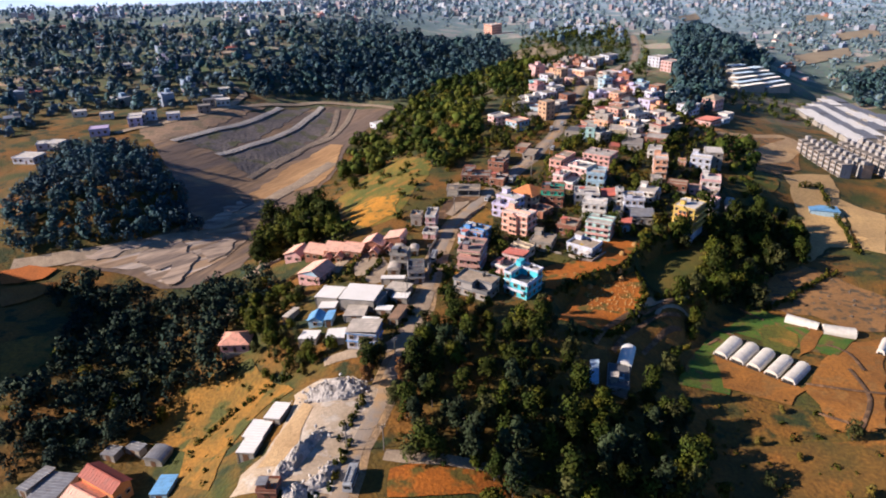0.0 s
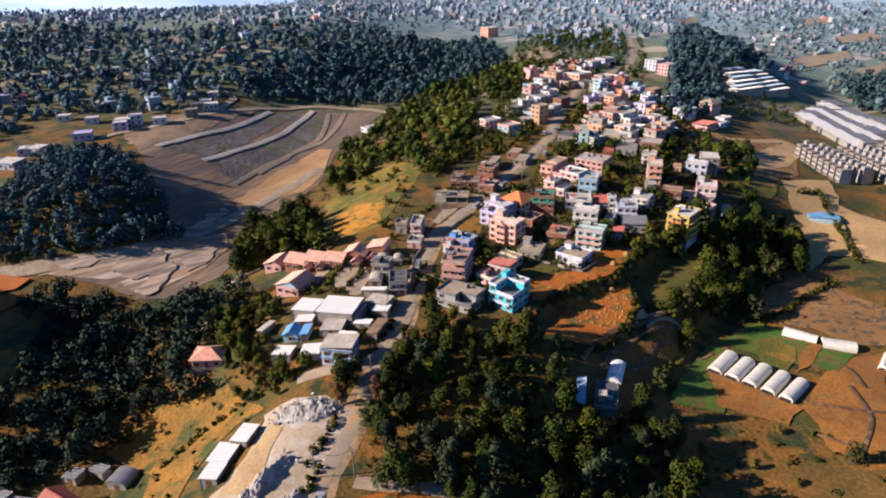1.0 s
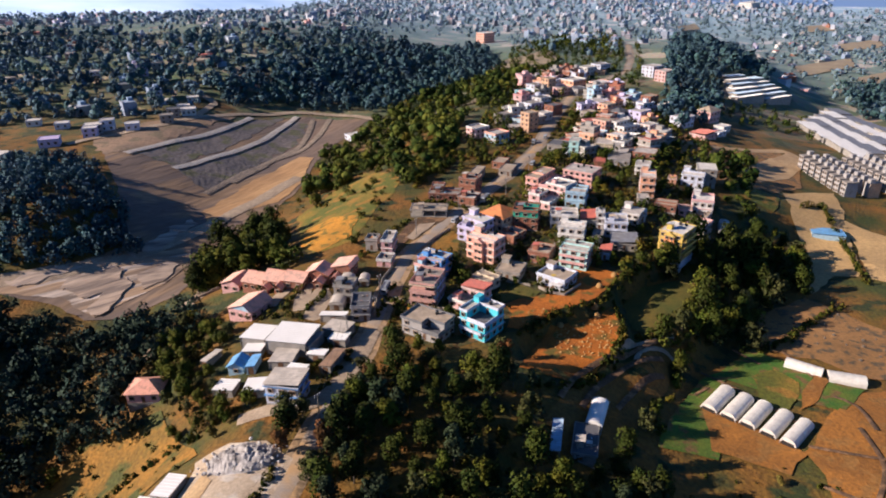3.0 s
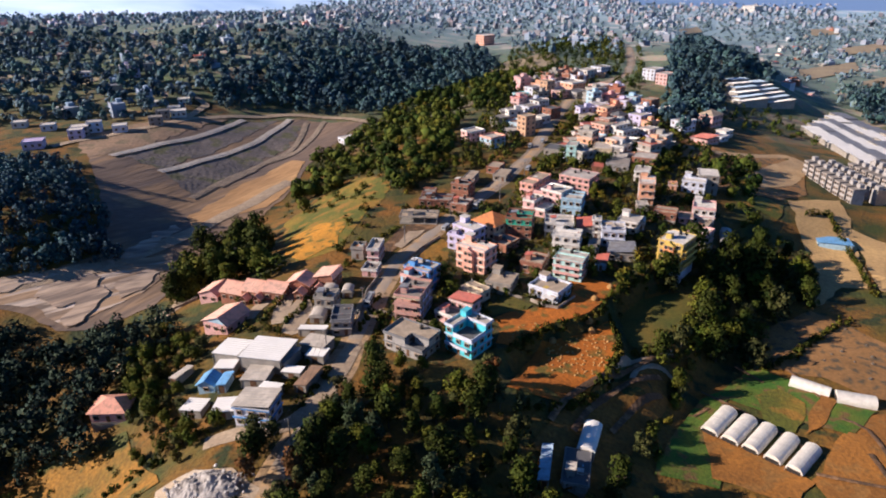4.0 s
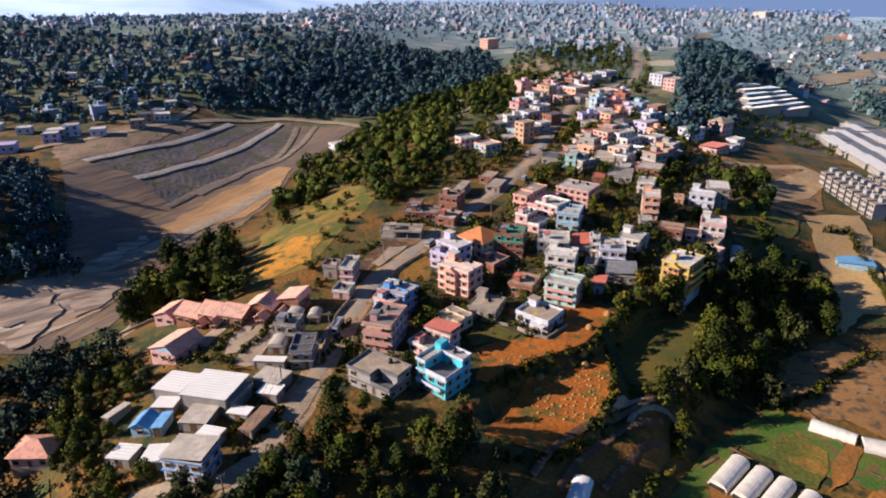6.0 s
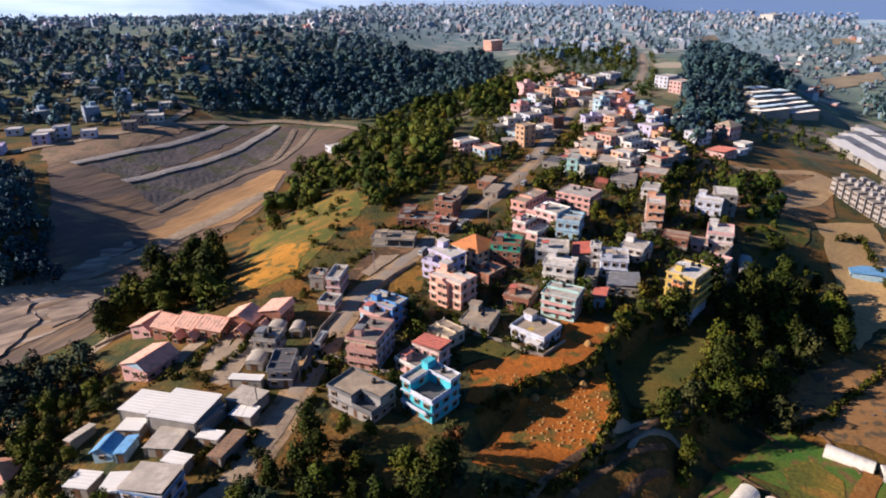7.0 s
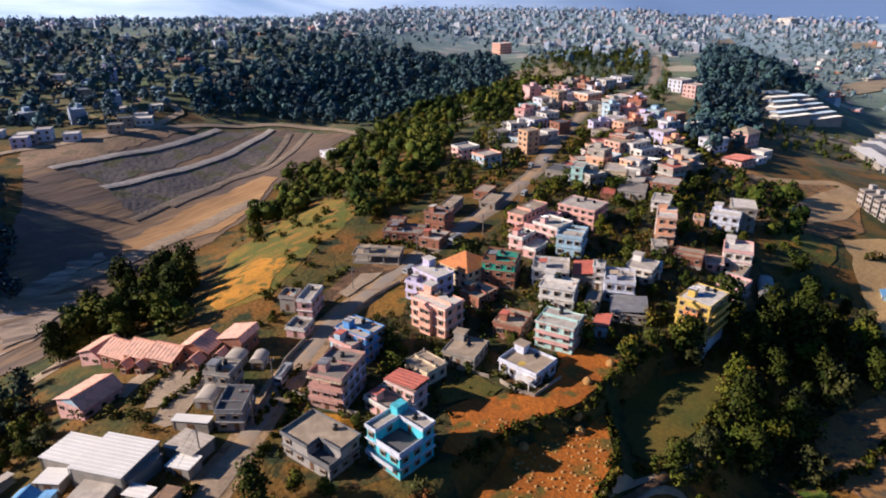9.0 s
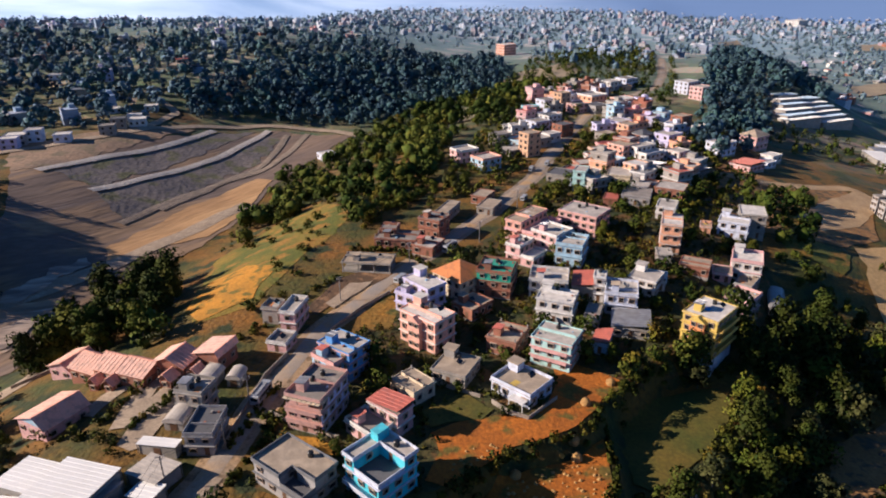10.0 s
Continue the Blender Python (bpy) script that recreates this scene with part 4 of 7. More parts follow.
        for yy in (-d / 2 + 0.6, -d / 2 + 4.2):
            part("column", boxes((-w / 2 - 2.1, -w / 2 - 1.85, yy - 0.12, yy + 0.12, low, h - 1.2)), PAINT["white"], house)
    if hip:
        e, rr = 0.6, min(w, dd) * 0.3
        v = [(-w / 2 - e, y0 - e, h), (w / 2 + e, y0 - e, h), (w / 2 + e, d / 2 + e, h), (-w / 2 - e, d / 2 + e, h)]
        run = abs(w - dd) / 2
        v += [(-run if w > dd else 0, yc - (0 if w > dd else run), h + rr), (run if w > dd else 0, yc + (0 if w > dd else run), h + rr)]
        f = [(0, 1, 5, 4), (1, 2, 5), (2, 3, 4, 5), (3, 0, 4), (3, 2, 1, 0)] if w > dd else [(0, 1, 4), (1, 2, 5, 4), (2, 3, 5), (3, 0, 4, 5), (3, 2, 1, 0)]
        part("roof", (v, f), ROOF[roof], house)
        return house
    ring = walls_ring(w + 0.3, dd + 0.3, 0.14, h, h + (0.85 if rail else 0.32))
    part("roof", boxes((-w / 2 - 0.2, w / 2 + 0.2, y0 - 0.2, d / 2 + 0.2, h, h + 0.06)), ROOF[roof] if not tin else ROOF["grey"], house)
    part("parapet", ([(a, b + yc, c) for a, b, c in ring[0]], ring[1]), ledge if rail else PAINT[wall], house)
    if tin:
        slope = 0.9
        sheet = ribbed(w + 0.8, dd + 0.8, h + 1.0, slope)
        part("sheet_roof", ([(a, b + yc, c) for a, b, c in sheet[0]], sheet[1]), ROOF[roof], house)
        for px in (-w / 2 + 0.2, w / 2 - 0.2):
            for py in (y0 + 0.2, d / 2 - 0.2):
                part("post", boxes((px - 0.06, px + 0.06, py - 0.06, py + 0.06, h, h + 1.0 - slope * (py - yc) / (dd + 0.8))), STEEL, house)
    if box and not tin:
        bx, by = w / 2 - 1.7, d / 2 - 1.7
        part("stair_room", boxes((bx - 1.3, bx + 1.3, by - 1.4, by + 1.4, h, h + 2.3)), PAINT[wall], house)
        part("stair_roof", boxes((bx - 1.6, bx + 1.6, by - 1.7, by + 1.7, h + 2.3, h + 2.45)), ROOF[roof], house)
    if detail and not tin:
        # odds and ends on the roof
        if w > 6 and random.random() < 0.6:
            px = w * random.uniform(-0.2, 0.15)
            part("roof_partition", boxes((px, px + 0.12, y0 + 0.3, d / 2 - 0.3, h + 0.06, h + random.uniform(0.5, 1.0))), PAINT[wall], house)
        if not box and random.random() < 0.45:
            bx, by = -w * 0.22, yc + dd * 0.22
            part("stair_room", boxes((bx - 1.1, bx + 1.1, by - 1.0, by + 1.0, h + 0.06, h + 2.1)), PAINT[wall], house)
            part("stair_roof", ribbed(2.8, 2.6, h + 2.25, 0.3), ROOF[random.choice(("tin", "pale", "redtin", "dusty"))], house, at=Matrix.Translation((bx, by, 0)))
        if random.random() < 0.4:
            px, py = w * random.uniform(-0.1, 0.25), yc + dd * random.uniform(-0.3, 0.0)
            v = [(px, py, h + 0.2), (px + 1.9, py, h + 0.2), (px + 1.9, py + 1.0, h + 0.9), (px, py + 1.0, h + 0.9)]
            part("solar_panel", (v + [(q[0], q[1], q[2] - 0.08) for q in v], [(0, 1, 2, 3), (7, 6, 5, 4), (0, 4, 5, 1), (1, 5, 6, 2), (2, 6, 7, 3), (3, 7, 4, 0)]), GLASS, house, "dark tilted solar water panel")
        for i in range(random.randint(0, 4)):
            px, py, s = w * random.uniform(-0.42, 0.4), yc + dd * random.uniform(-0.42, 0.4), random.uniform(0.2, 0.45)
            part("roof_pot", boxes((px - s, px + s, py - s * 0.6, py + s * 0.6, h + 0.06, h + 0.06 + s)), random.choice((PAINT["brick"], PAINT["bare"], PAINT["skyblue"])), house)
        if random.random() < 0.3:
            px, py = w * random.uniform(-0.4, 0.1), yc + dd * random.uniform(-0.4, 0.1)
            part("roof_mat", boxes((px, px + 2.2, py, py + 1.6, h + 0.062, h + 0.08)), random.choice((PAINT["orange"], PAINT["blue"], PAINT["white"], PAINT["yellow"])), house)
    if stubs:
        for px in (-w / 2 + 0.3, 0, w / 2 - 0.3):
            for py in (y0 + 0.3, d / 2 - 0.3):
                part("column_stub", boxes((px - 0.15, px + 0.15, py - 0.15, py + 0.15, h, h + random.uniform(0.7, 1.3))), PAINT["bare"], house)
    if not tin:
        m = house.matrix_world
        for i in range(tank):
            p = m @ Vector((w * (0.28 - 0.22 * i), (yc + dd * (0.05 + 0.12 * (i % 2))), h + 0.06))
            water_tank(p.x, p.y, p.z)
    return house


def gabled(x, y, turn, w, d, h, tile, wall, label="", ridge="long", trim=None, offset=0.0, steep=0.0):
    """A house with a pitched roof; its ridge runs along the longer or the shorter side."""
    along_x = (w >= d) == (ridge == "long")
    house = thing("house", x, y, turn, label, "house")
    BUILT.append((x, y, max(w, d) * 0.5))
    low = min(lz(x + a, y + b) for a in (-w / 2, w / 2) for b in (-d / 2, d / 2)) - lz(x, y) - 0.8
    eave, top = h - 0.9 - steep / 2, h + 0.8 + steep / 2
    part("wall", boxes((-w / 2 + 0.5, w / 2 - 0.5, -d / 2 + 0.5, d / 2 - 0.5, min(low, -0.8), eave)), PAINT[wall], house)
    a, b = (w / 2, d / 2) if along_x else (d / 2, w / 2)
    spin = Matrix() if along_x else pose(0, 0, 0, 0, 0, 90)
    rise = top - eave
    for s in (-1, 1):
        v, f = sheet_between(2 * a, (s * b, eave - 0.12), (offset * b, top - 0.12), 1.1)
        # orange roofs take the lighter copy on one slope to paint sun glare
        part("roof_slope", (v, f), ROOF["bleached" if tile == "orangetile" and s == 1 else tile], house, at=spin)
    part("ridge_cap", boxes((-a, a, offset * b - 0.2, offset * b + 0.2, top - 0.02, top + 0.1)), ROOF[tile], house, at=spin)
    for s in (-1, 1):
        u0, u1 = s * (a - 0.5), s * (a - 0.7)
        v = [(u, vv, zz) for u in (u0, u1) for vv, zz in ((-b + 0.5, eave), (b - 0.5, eave), (offset * b, top - 0.2))]
        part("gable_wall", (v, [(0, 1, 2), (5, 4, 3), (0, 3, 4, 1), (1, 4, 5, 2), (2, 5, 3, 0)]), PAINT[trim or wall], house, at=spin)
    for spin_k, length, off in ((-90, d, w / 2 - 0.5), (0, w, d / 2 - 0.5)):
        n = max(1, int(length / 3))
        for i in range(n):
            c = (i + 0.5) / n * (length - 1) - (length - 1) / 2
            place = (-off, -c, eave * 0.5) if spin_k else (c, -off, eave * 0.5)
            window(house, Matrix.Translation(place) @ pose(0, 0, 0, 0, 0, spin_k), 1.2, 1.2, True)
    return house


def shed(x, y, turn, w, d, h, sheet, kind, label=""):
    """A sheet-roofed shed with a lean-to or a barrel roof."""
    BUILT.append((x, y, max(w, d) * 0.5))
    ob = thing("shed", x, y, turn, label, "shed")
    low = min(lz(x + a, y + b) for a in (-w / 2, w / 2) for b in (-d / 2, d / 2)) - lz(x, y) - 0.6
    wall = PAINT["bare"] if sheet != "bluetin" else PAINT["skyblue"]
    part("wall", boxes((-w / 2 + 0.3, w / 2 - 0.3, -d / 2 + 0.3, d / 2 - 0.3, min(low, -0.6), h - 0.45)), wall, ob)
    part("door", boxes((-w / 2 + 0.24, -w / 2 + 0.3, -0.8, 0.8, -0.2, min(2.1, h - 0.6))), DOOR, ob)
    if kind == "mono":
        part("sheet_roof", ribbed(w, d, h - 0.15, 0.5), ROOF[sheet], ob)
        for sx in (-1, 1):
            for sy in (-1, 1):
                part("post", boxes((sx * (w / 2 - 0.15) - 0.06, sx * (w / 2 - 0.15) + 0.06, sy * (d / 2 - 0.15) - 0.06, sy * (d / 2 - 0.15) + 0.06, min(low, -0.6), h - 0.2 - sy * 0.22)), STEEL, ob)
    else:
        part("barrel_roof", arch(w, d, h - 0.9, 1.3), ROOF[sheet], ob)
        part("end_wall", arch(0.2, d - 0.4, h - 1.0, 1.25, -w / 2 + 0.4), wall, ob)
    return ob


def arch(w, d, z, rise, shift=0.0):
    """A low vault along x."""
    n = 10
    v = []
    for x in (-w / 2 + shift, w / 2 + shift):
        for i in range(n + 1):
            a = math.pi * i / n
            v.append((x, -math.cos(a) * d / 2, z + math.sin(a) * rise))
    f = [(i, i + 1, n + 2 + i, n + 1 + i) for i in range(n)] + [tuple(range(n, -1, -1)), tuple(range(n + 1, 2 * n + 2)), (0, n + 1, 2 * n + 1, n)]
    return v, f


def greenhouse(x, y, turn, w, d, h, label=""):
    BUILT.append((x, y, max(w, d) * 0.5))
    ob = thing("greenhouse", x, y, turn, label, "greenhouse", "tunnel greenhouses")
    part("film_cover", arch(w, d, 0.9, h - 0.9), FILM, ob)
    part("side_film", boxes((-w / 2, w / 2, -d / 2, -d / 2 + 0.06, -0.6, 0.9), (-w / 2, w / 2, d / 2 - 0.06, d / 2, -0.6, 0.9)), FILM, ob)
    # black panel on the closed end imitates the shade inside an opening
    part("dark_doorway", boxes((-w / 2 - 0.04, -w / 2 - 0.01, -d / 2 + 0.5, d / 2 - 0.5, -0.3, 1.5)), PLASTIC, ob)
    for i in range(6):
        part("hoop", arch(0.06, d + 0.06, 0.9, h - 0.87, -w / 2 + 0.1 + (w - 0.2) * i / 5), FILM, ob)
    return ob


def row_houses():
    """Rows of narrow, unfinished row houses, one built and then copied."""
    first = thing("row_house", *ROWS_FROM, ROWS_TURN, "narrow unpainted three-storey row house on an estate", "house", "row houses")
    part("wall", boxes((-2.1, 2.1, -3.5, 3.5, -3, 8.2)), PAINT["stone"], first)
    part("roof", boxes((-2.3, 2.3, -3.7, 3.7, 8.2, 8.4)), ROOF["grey"], first)
    part("stair_room", boxes((-2.1, 0.6, 0.8, 3.5, 8.4, 10.4)), PAINT["stone"], first)
    for z in (1.6, 4.3, 7.0):
        for px in (-1.0, 1.0):
            window(first, pose(px, -3.5, z), 1.1, 1.3, False)
    part("side_wall", boxes((-2.16, -2.1, -3.4, 3.4, -2, 8.1)), PAINT["tan"], first)
    for j in range(6):
        for i in range(8 + j // 2):
            if i == 0 and j == 0:
                continue
            x = ROWS_FROM[0] + ROWS_STEP[0] * (i - j * 0.25) + ROWS_BACK[0] * 15 * j
            y = ROWS_FROM[1] + ROWS_STEP[1] * (i - j * 0.25) + ROWS_BACK[1] * 15 * j
            copy_thing(first, pose(x, y, lz(x, y), 0, 0, ROWS_TURN + (180 if j % 2 else 0)))



# houses between the road and the terraces
block(11.5, 204.5, 56, 8.6, 13.4, 5.4, "stone", storeys=2, trim="slate", notch=(-0.12, -0.05), label="grey house with dark parapets and a sunken roof terrace", roof="dusty", tank=1)
block(27.9, 204.5, 50, 9.6, 9.3, 8.4, "teal", storeys=3, trim="whiteblue", notch=True, box=True, label="bright teal three-storey house with a corner roof terrace", balcony="left", roof="pale", tank=1)
block(27.3, 223.1, 55, 4.9, 8.3, 5.8, "rose", storeys=2, label="pale pink house under a red tin roof", roof="redtin", tin=True)
block(23.2, 220.0, 52, 5.7, 8.8, 3.0, "rose", storeys=1, label="low pink wing with a flat terrace", roof="grey", rail=True)
# lilac on one wall paints in the blue shade of that side
block(11.1, 225.6, 73, 12.0, 8.4, 8.4, "dustpink", storeys=3, side="lilac", label="dusty pink apartment house with blue shade painted lilac on one side", roof="grey", rail=True, tank=2, balcony="left", canopy=3.2)
block(13.3, 244.3, 58, 7.4, 10.0, 7.8, "blue", storeys=3, trim="pink", label="vivid blue three-storey house with pink trim", roof="pale", tank=1)
block(10.8, 241.2, 55, 5.7, 7.6, 5.8, "skyblue", storeys=2, trim="pink", label="pale blue lower house with pink ledges", roof="pale", rail=True)
block(32.5, 258.7, 52, 7.8, 12.3, 9, "salmon", storeys=3, label="salmon pink three-storey house with a gabled porch", roof="white", tank=2, gable=True, box=True)
block(30.4, 275.5, 45, 6.6, 10.7, 9, "lilac", storeys=3, label="lilac white three-storey house with terrace", roof="white", tank=1, box=True)
block(27.6, 273.9, 59, 5.0, 9.6, 5.8, "lilac", storeys=2, label="lilac lower wing with a terrace", roof="white", rail=True)
block(40.2, 287.5, 48, 11.7, 11.6, 6, "cream", storeys=2, label="cream house with an orange hipped roof", roof="orange", hip=True)
block(51.3, 287.1, 76, 10.0, 10.1, 8, "brick", storeys=3, top="green", label="brick house with a bright green top storey", roof="green", rail=True, tank=1)
block(44.1, 274.3, 49, 8.9, 7.7, 3.4, "brick", storeys=1, label="low brick house with a dusty flat roof", roof="dusty")
block(40.6, 243.0, 67, 9.2, 8.7, 3.4, "bare", storeys=1, label="single-storey grey cement house", roof="dusty", tank=1, box=True)
block(30.9, 234.7, 48, 6.6, 7.9, 3.8, "cream", storeys=1, label="cream single-storey house with worn flat roof", roof="dusty", stubs=True)
block(53.5, 256.5, 65, 9.0, 8.0, 4.6, "brick", storeys=1, label="brown brick house with cracked flat roof", roof="dusty", stubs=True)
block(56.0, 236.5, 51, 8.8, 10.8, 3.5, "whiteblue", storeys=1, label="white bungalow with a stained flat roof", roof="dusty", box=True, rail=True, porch=True)
block(65.4, 251.2, 64, 8.6, 10.2, 7.6, "aqua", storeys=3, trim="pink", label="pale aqua and pink three-storey house", roof="pale", balcony="left", tank=1)
block(67.7, 272.1, 72, 7.8, 10.0, 7, "white", storeys=2, label="white house with a stepped roof", roof="white", box=True, tank=1)
block(66.8, 286.1, 81, 8.9, 10.9, 6, "white", storeys=2, label="long white two-storey house", roof="pale", rail=True)
block(77.2, 287.2, 79, 9.9, 6.0, 4, "bare", storeys=1, label="cement house with a rusty red tin roof", roof="redtin", tin=True)
block(81.3, 283.9, 77, 4.8, 3.2, 8, "white", storeys=3, label="narrow white house with a roof room", roof="white", tank=1)
block(86.8, 279.2, 78, 9.4, 8.6, 6.4, "whiteblue", storeys=2, label="bluish white two-storey house with square windows", roof="pale", rail=True)
block(87.2, 267.2, 79, 9.4, 9.7, 2.8, "bare", storeys=1, label="low shack under corrugated tin sheets", roof="tin", tin=True)
block(77.2, 268.3, 72, 8.7, 3.6, 4.5, "bare", storeys=1, label="grey cement outbuilding beside a lane", roof="grey")
block(77.9, 257.3, 71, 6.5, 3.7, 3, "skyblue", storeys=1, label="small blue hut with tin roof", roof="redtin", tin=True)
block(106.1, 262.6, 48, 11.7, 9.1, 11.4, "yellow", storeys=4, trim="yellow", base="whiteblue", label="yellow and orange four-storey house on the slope", roof="white", tank=1, gable=True, balcony="right")
block(124.0, 285.9, 48, 8.9, 7.2, 7, "stone", storeys=2, trim="rose", label="grey two-storey house with pink bands", roof="dusty", rail=True)
block(134.2, 311.0, 69, 10.1, 9.0, 7, "white", storeys=2, trim="rose", label="white house with ornate pink parapet", roof="white", rail=True, box=True)
block(132.0, 303.1, 54, 9.5, 5.1, 4, "stone", storeys=1, label="grey cement house below a white one", roof="dusty")
shed(142.1, 302.4, 72, 15.8, 5.5, 3, "tin", "barrel", label="barrel-roofed grey metal shed on the slope")
block(115.5, 304.7, 66, 7.2, 8.9, 3.4, "brick", storeys=1, label="long low brick house with dusty roof", roof="dusty")
block(124.5, 305.2, 71, 6.7, 5.5, 3, "rose", storeys=1, label="low pink house with dusty roof", roof="dusty")
block(111.9, 322.9, 74, 12.0, 6.5, 10, "peach", storeys=3, label="peach orange three-storey house", roof="white", box=True, balcony="left")
block(140.6, 342.0, 64, 8.6, 10.3, 6.4, "whiteblue", storeys=2, label="bluish white two-storey house with a square tower", roof="white", box=True)
block(148.9, 347.6, 74, 11.3, 8.8, 9, "bare", storeys=3, label="unpainted grey three-storey house with white roof", roof="white")
block(129.9, 340.8, 72, 6.4, 3.5, 3, "peach", storeys=1, label="small orange hut beside a track", roof="dusty")
block(96.1, 289.6, 59, 8.4, 8.2, 5, "white", storeys=2, label="worn white house with stepped roof", roof="pale", box=True)
block(106.7, 310.2, 82, 6.3, 4.6, 3.6, "bare", storeys=1, label="small grey cement house", roof="pale")
block(101.5, 292.0, 73, 7.7, 2.5, 3, "white", storeys=1, label="small white outhouse beside trees", roof="white")
block(65.0, 325.1, 55, 17.5, 12.5, 9.5, "salmon", storeys=3, trim="rose", label="salmon house with stepped balconies", roof="dusty", balcony="left", terrace=True)
block(61.5, 308.2, 54, 8.5, 10.6, 6, "rose", storeys=2, label="pink two-storey house with open terrace", roof="pale", rail=True, terrace=True)
block(70.4, 315.7, 48, 9.4, 10.2, 8, "rose", storeys=3, label="pale pink narrow house", roof="pale", rail=True)
block(76.2, 308.1, 70, 10.0, 8.5, 7.4, "skyblue", storeys=2, label="pale blue grey house with white roof", roof="pale", tank=1, rail=True)
block(84.2, 336.9, 56, 12.1, 14.7, 8, "rose", storeys=3, trim="salmon", label="rose pink house with white roof clutter", roof="pale", tank=2)

# houses on the meadow side of the road
block(29.6, 329.6, 64, 8.0, 8.5, 7, "brick", storeys=2, label="bare brick two-storey house", roof="grey", stubs=True)
block(33.6, 348.4, 71, 14.5, 4.7, 4, "bare", storeys=1, label="cement house with pale roof", roof="dusty")
block(17.5, 320.3, 83, 9.1, 14.5, 3.4, "brick", storeys=1, label="long unplastered brick house", roof="grey", stubs=True)
block(28.6, 314.6, 67, 9.3, 7.8, 3.4, "brick", storeys=1, label="brick shop beside the road", roof="pale")
block(14.4, 323.9, 83, 6.1, 5.5, 5.4, "brick", storeys=2, label="small brick house with flat roof", roof="grey")
block(10.4, 300.3, 85, 8.0, 15.7, 3.2, "bare", storeys=1, label="unfinished house on bare columns", roof="dusty", open_front=True)
block(-11.3, 267.8, 81, 5.1, 4.6, 4.4, "bare", storeys=1, label="grey cement house with parapet", roof="pale", rail=True)
block(-4.7, 265.2, 82, 9.3, 4.2, 6, "rose", storeys=2, label="pinkish grey two-storey house", roof="pale", rail=True, tank=1)
block(-5.2, 253.9, 78, 5.9, 5.3, 2.6, "rose", storeys=1, label="roofless pink walled enclosure", roof="grey", rail=True)

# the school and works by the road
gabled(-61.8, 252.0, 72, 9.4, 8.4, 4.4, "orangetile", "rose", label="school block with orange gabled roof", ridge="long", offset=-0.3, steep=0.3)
gabled(-51.2, 245.2, 70, 8.6, 10.0, 4.6, "orangetile", "brick", label="school block with sun glare painted on its orange roof", ridge="long", offset=-0.3, steep=0.3)
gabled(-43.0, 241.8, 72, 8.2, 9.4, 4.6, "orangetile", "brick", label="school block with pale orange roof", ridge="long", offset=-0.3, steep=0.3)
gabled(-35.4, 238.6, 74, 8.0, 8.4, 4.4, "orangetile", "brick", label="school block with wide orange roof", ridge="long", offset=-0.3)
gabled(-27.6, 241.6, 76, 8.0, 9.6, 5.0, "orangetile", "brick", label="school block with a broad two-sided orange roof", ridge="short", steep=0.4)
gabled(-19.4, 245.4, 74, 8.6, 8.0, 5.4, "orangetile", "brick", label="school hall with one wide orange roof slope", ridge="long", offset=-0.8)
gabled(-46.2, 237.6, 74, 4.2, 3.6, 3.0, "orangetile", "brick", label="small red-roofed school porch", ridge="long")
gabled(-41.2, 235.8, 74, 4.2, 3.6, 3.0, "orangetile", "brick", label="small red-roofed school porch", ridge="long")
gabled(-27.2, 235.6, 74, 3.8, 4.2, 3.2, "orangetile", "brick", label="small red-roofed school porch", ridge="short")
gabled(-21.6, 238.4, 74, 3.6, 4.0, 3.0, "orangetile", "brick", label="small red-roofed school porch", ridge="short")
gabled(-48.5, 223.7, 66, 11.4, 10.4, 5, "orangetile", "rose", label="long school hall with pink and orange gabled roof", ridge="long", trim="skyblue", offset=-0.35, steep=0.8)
shed(-39.6, 201.7, 74, 8.4, 8.4, 4.0, "whitetin", "mono", label="white sheet-roofed end of a works hall")
shed(-28.3, 198.1, 76, 11.2, 12.7, 4.6, "whitetin", "mono", label="large works hall with a white sheet roof")
shed(-22.1, 196.1, 67, 8.4, 2.5, 3.6, "tin", "mono", label="grey-blue lean-to along a works hall")
shed(-15.9, 204.1, 67, 6.4, 8.3, 3.2, "palecement", "mono", label="flat pale roofed works shed by the road")
shed(-14.9, 198.7, 74, 4.4, 5.9, 2.8, "whitetin", "mono", label="low white lean-to by the road")
shed(-39.5, 194.9, 83, 4.5, 6.0, 2.8, "whitetin", "mono", label="small white-roofed hut beside a hall")
gabled(-42.5, 189.2, 84, 5.9, 5.6, 3.2, "bluetin", "skyblue", label="small shed under a bright blue roof", ridge="long")
shed(-37.9, 188.3, 85, 6.1, 2.9, 2.8, "bluetin", "mono", label="low blue-sheeted lean-to shed")
shed(-29.2, 189.9, 82, 8.3, 7.2, 2.6, "palecement", "mono", label="long dusty sheet-roofed store")
shed(-20.0, 190.5, 74, 3.3, 5.8, 2.6, "whitetin", "mono", label="bluish white open lean-to")
shed(-15.2, 187.4, 71, 9.4, 3.7, 2.8, "rust", "mono", label="long rusty brown shed by the lane")
shed(-24.1, 182.4, 72, 3.4, 6.0, 3.0, "whitetin", "mono", label="small white shed above a shop house")
block(-24.7, 172.8, 79, 7.0, 9.1, 5.6, "whiteblue", storeys=2, trim="blue", label="white and blue two-storey shop house", roof="palecement", tin=True)
shed(-43.4, 179.9, 79, 5.2, 6.1, 2.8, "whitetin", "mono", label="small pale tin hut beside trees")
shed(-34.3, 176.9, 89, 6.0, 6.0, 2.8, "whitetin", "mono", label="pale tin hut among shrubs")
shed(-52.6, 195.4, 65, 6.9, 2.7, 2.6, "palecement", "mono", label="narrow grey shed by the hedge")
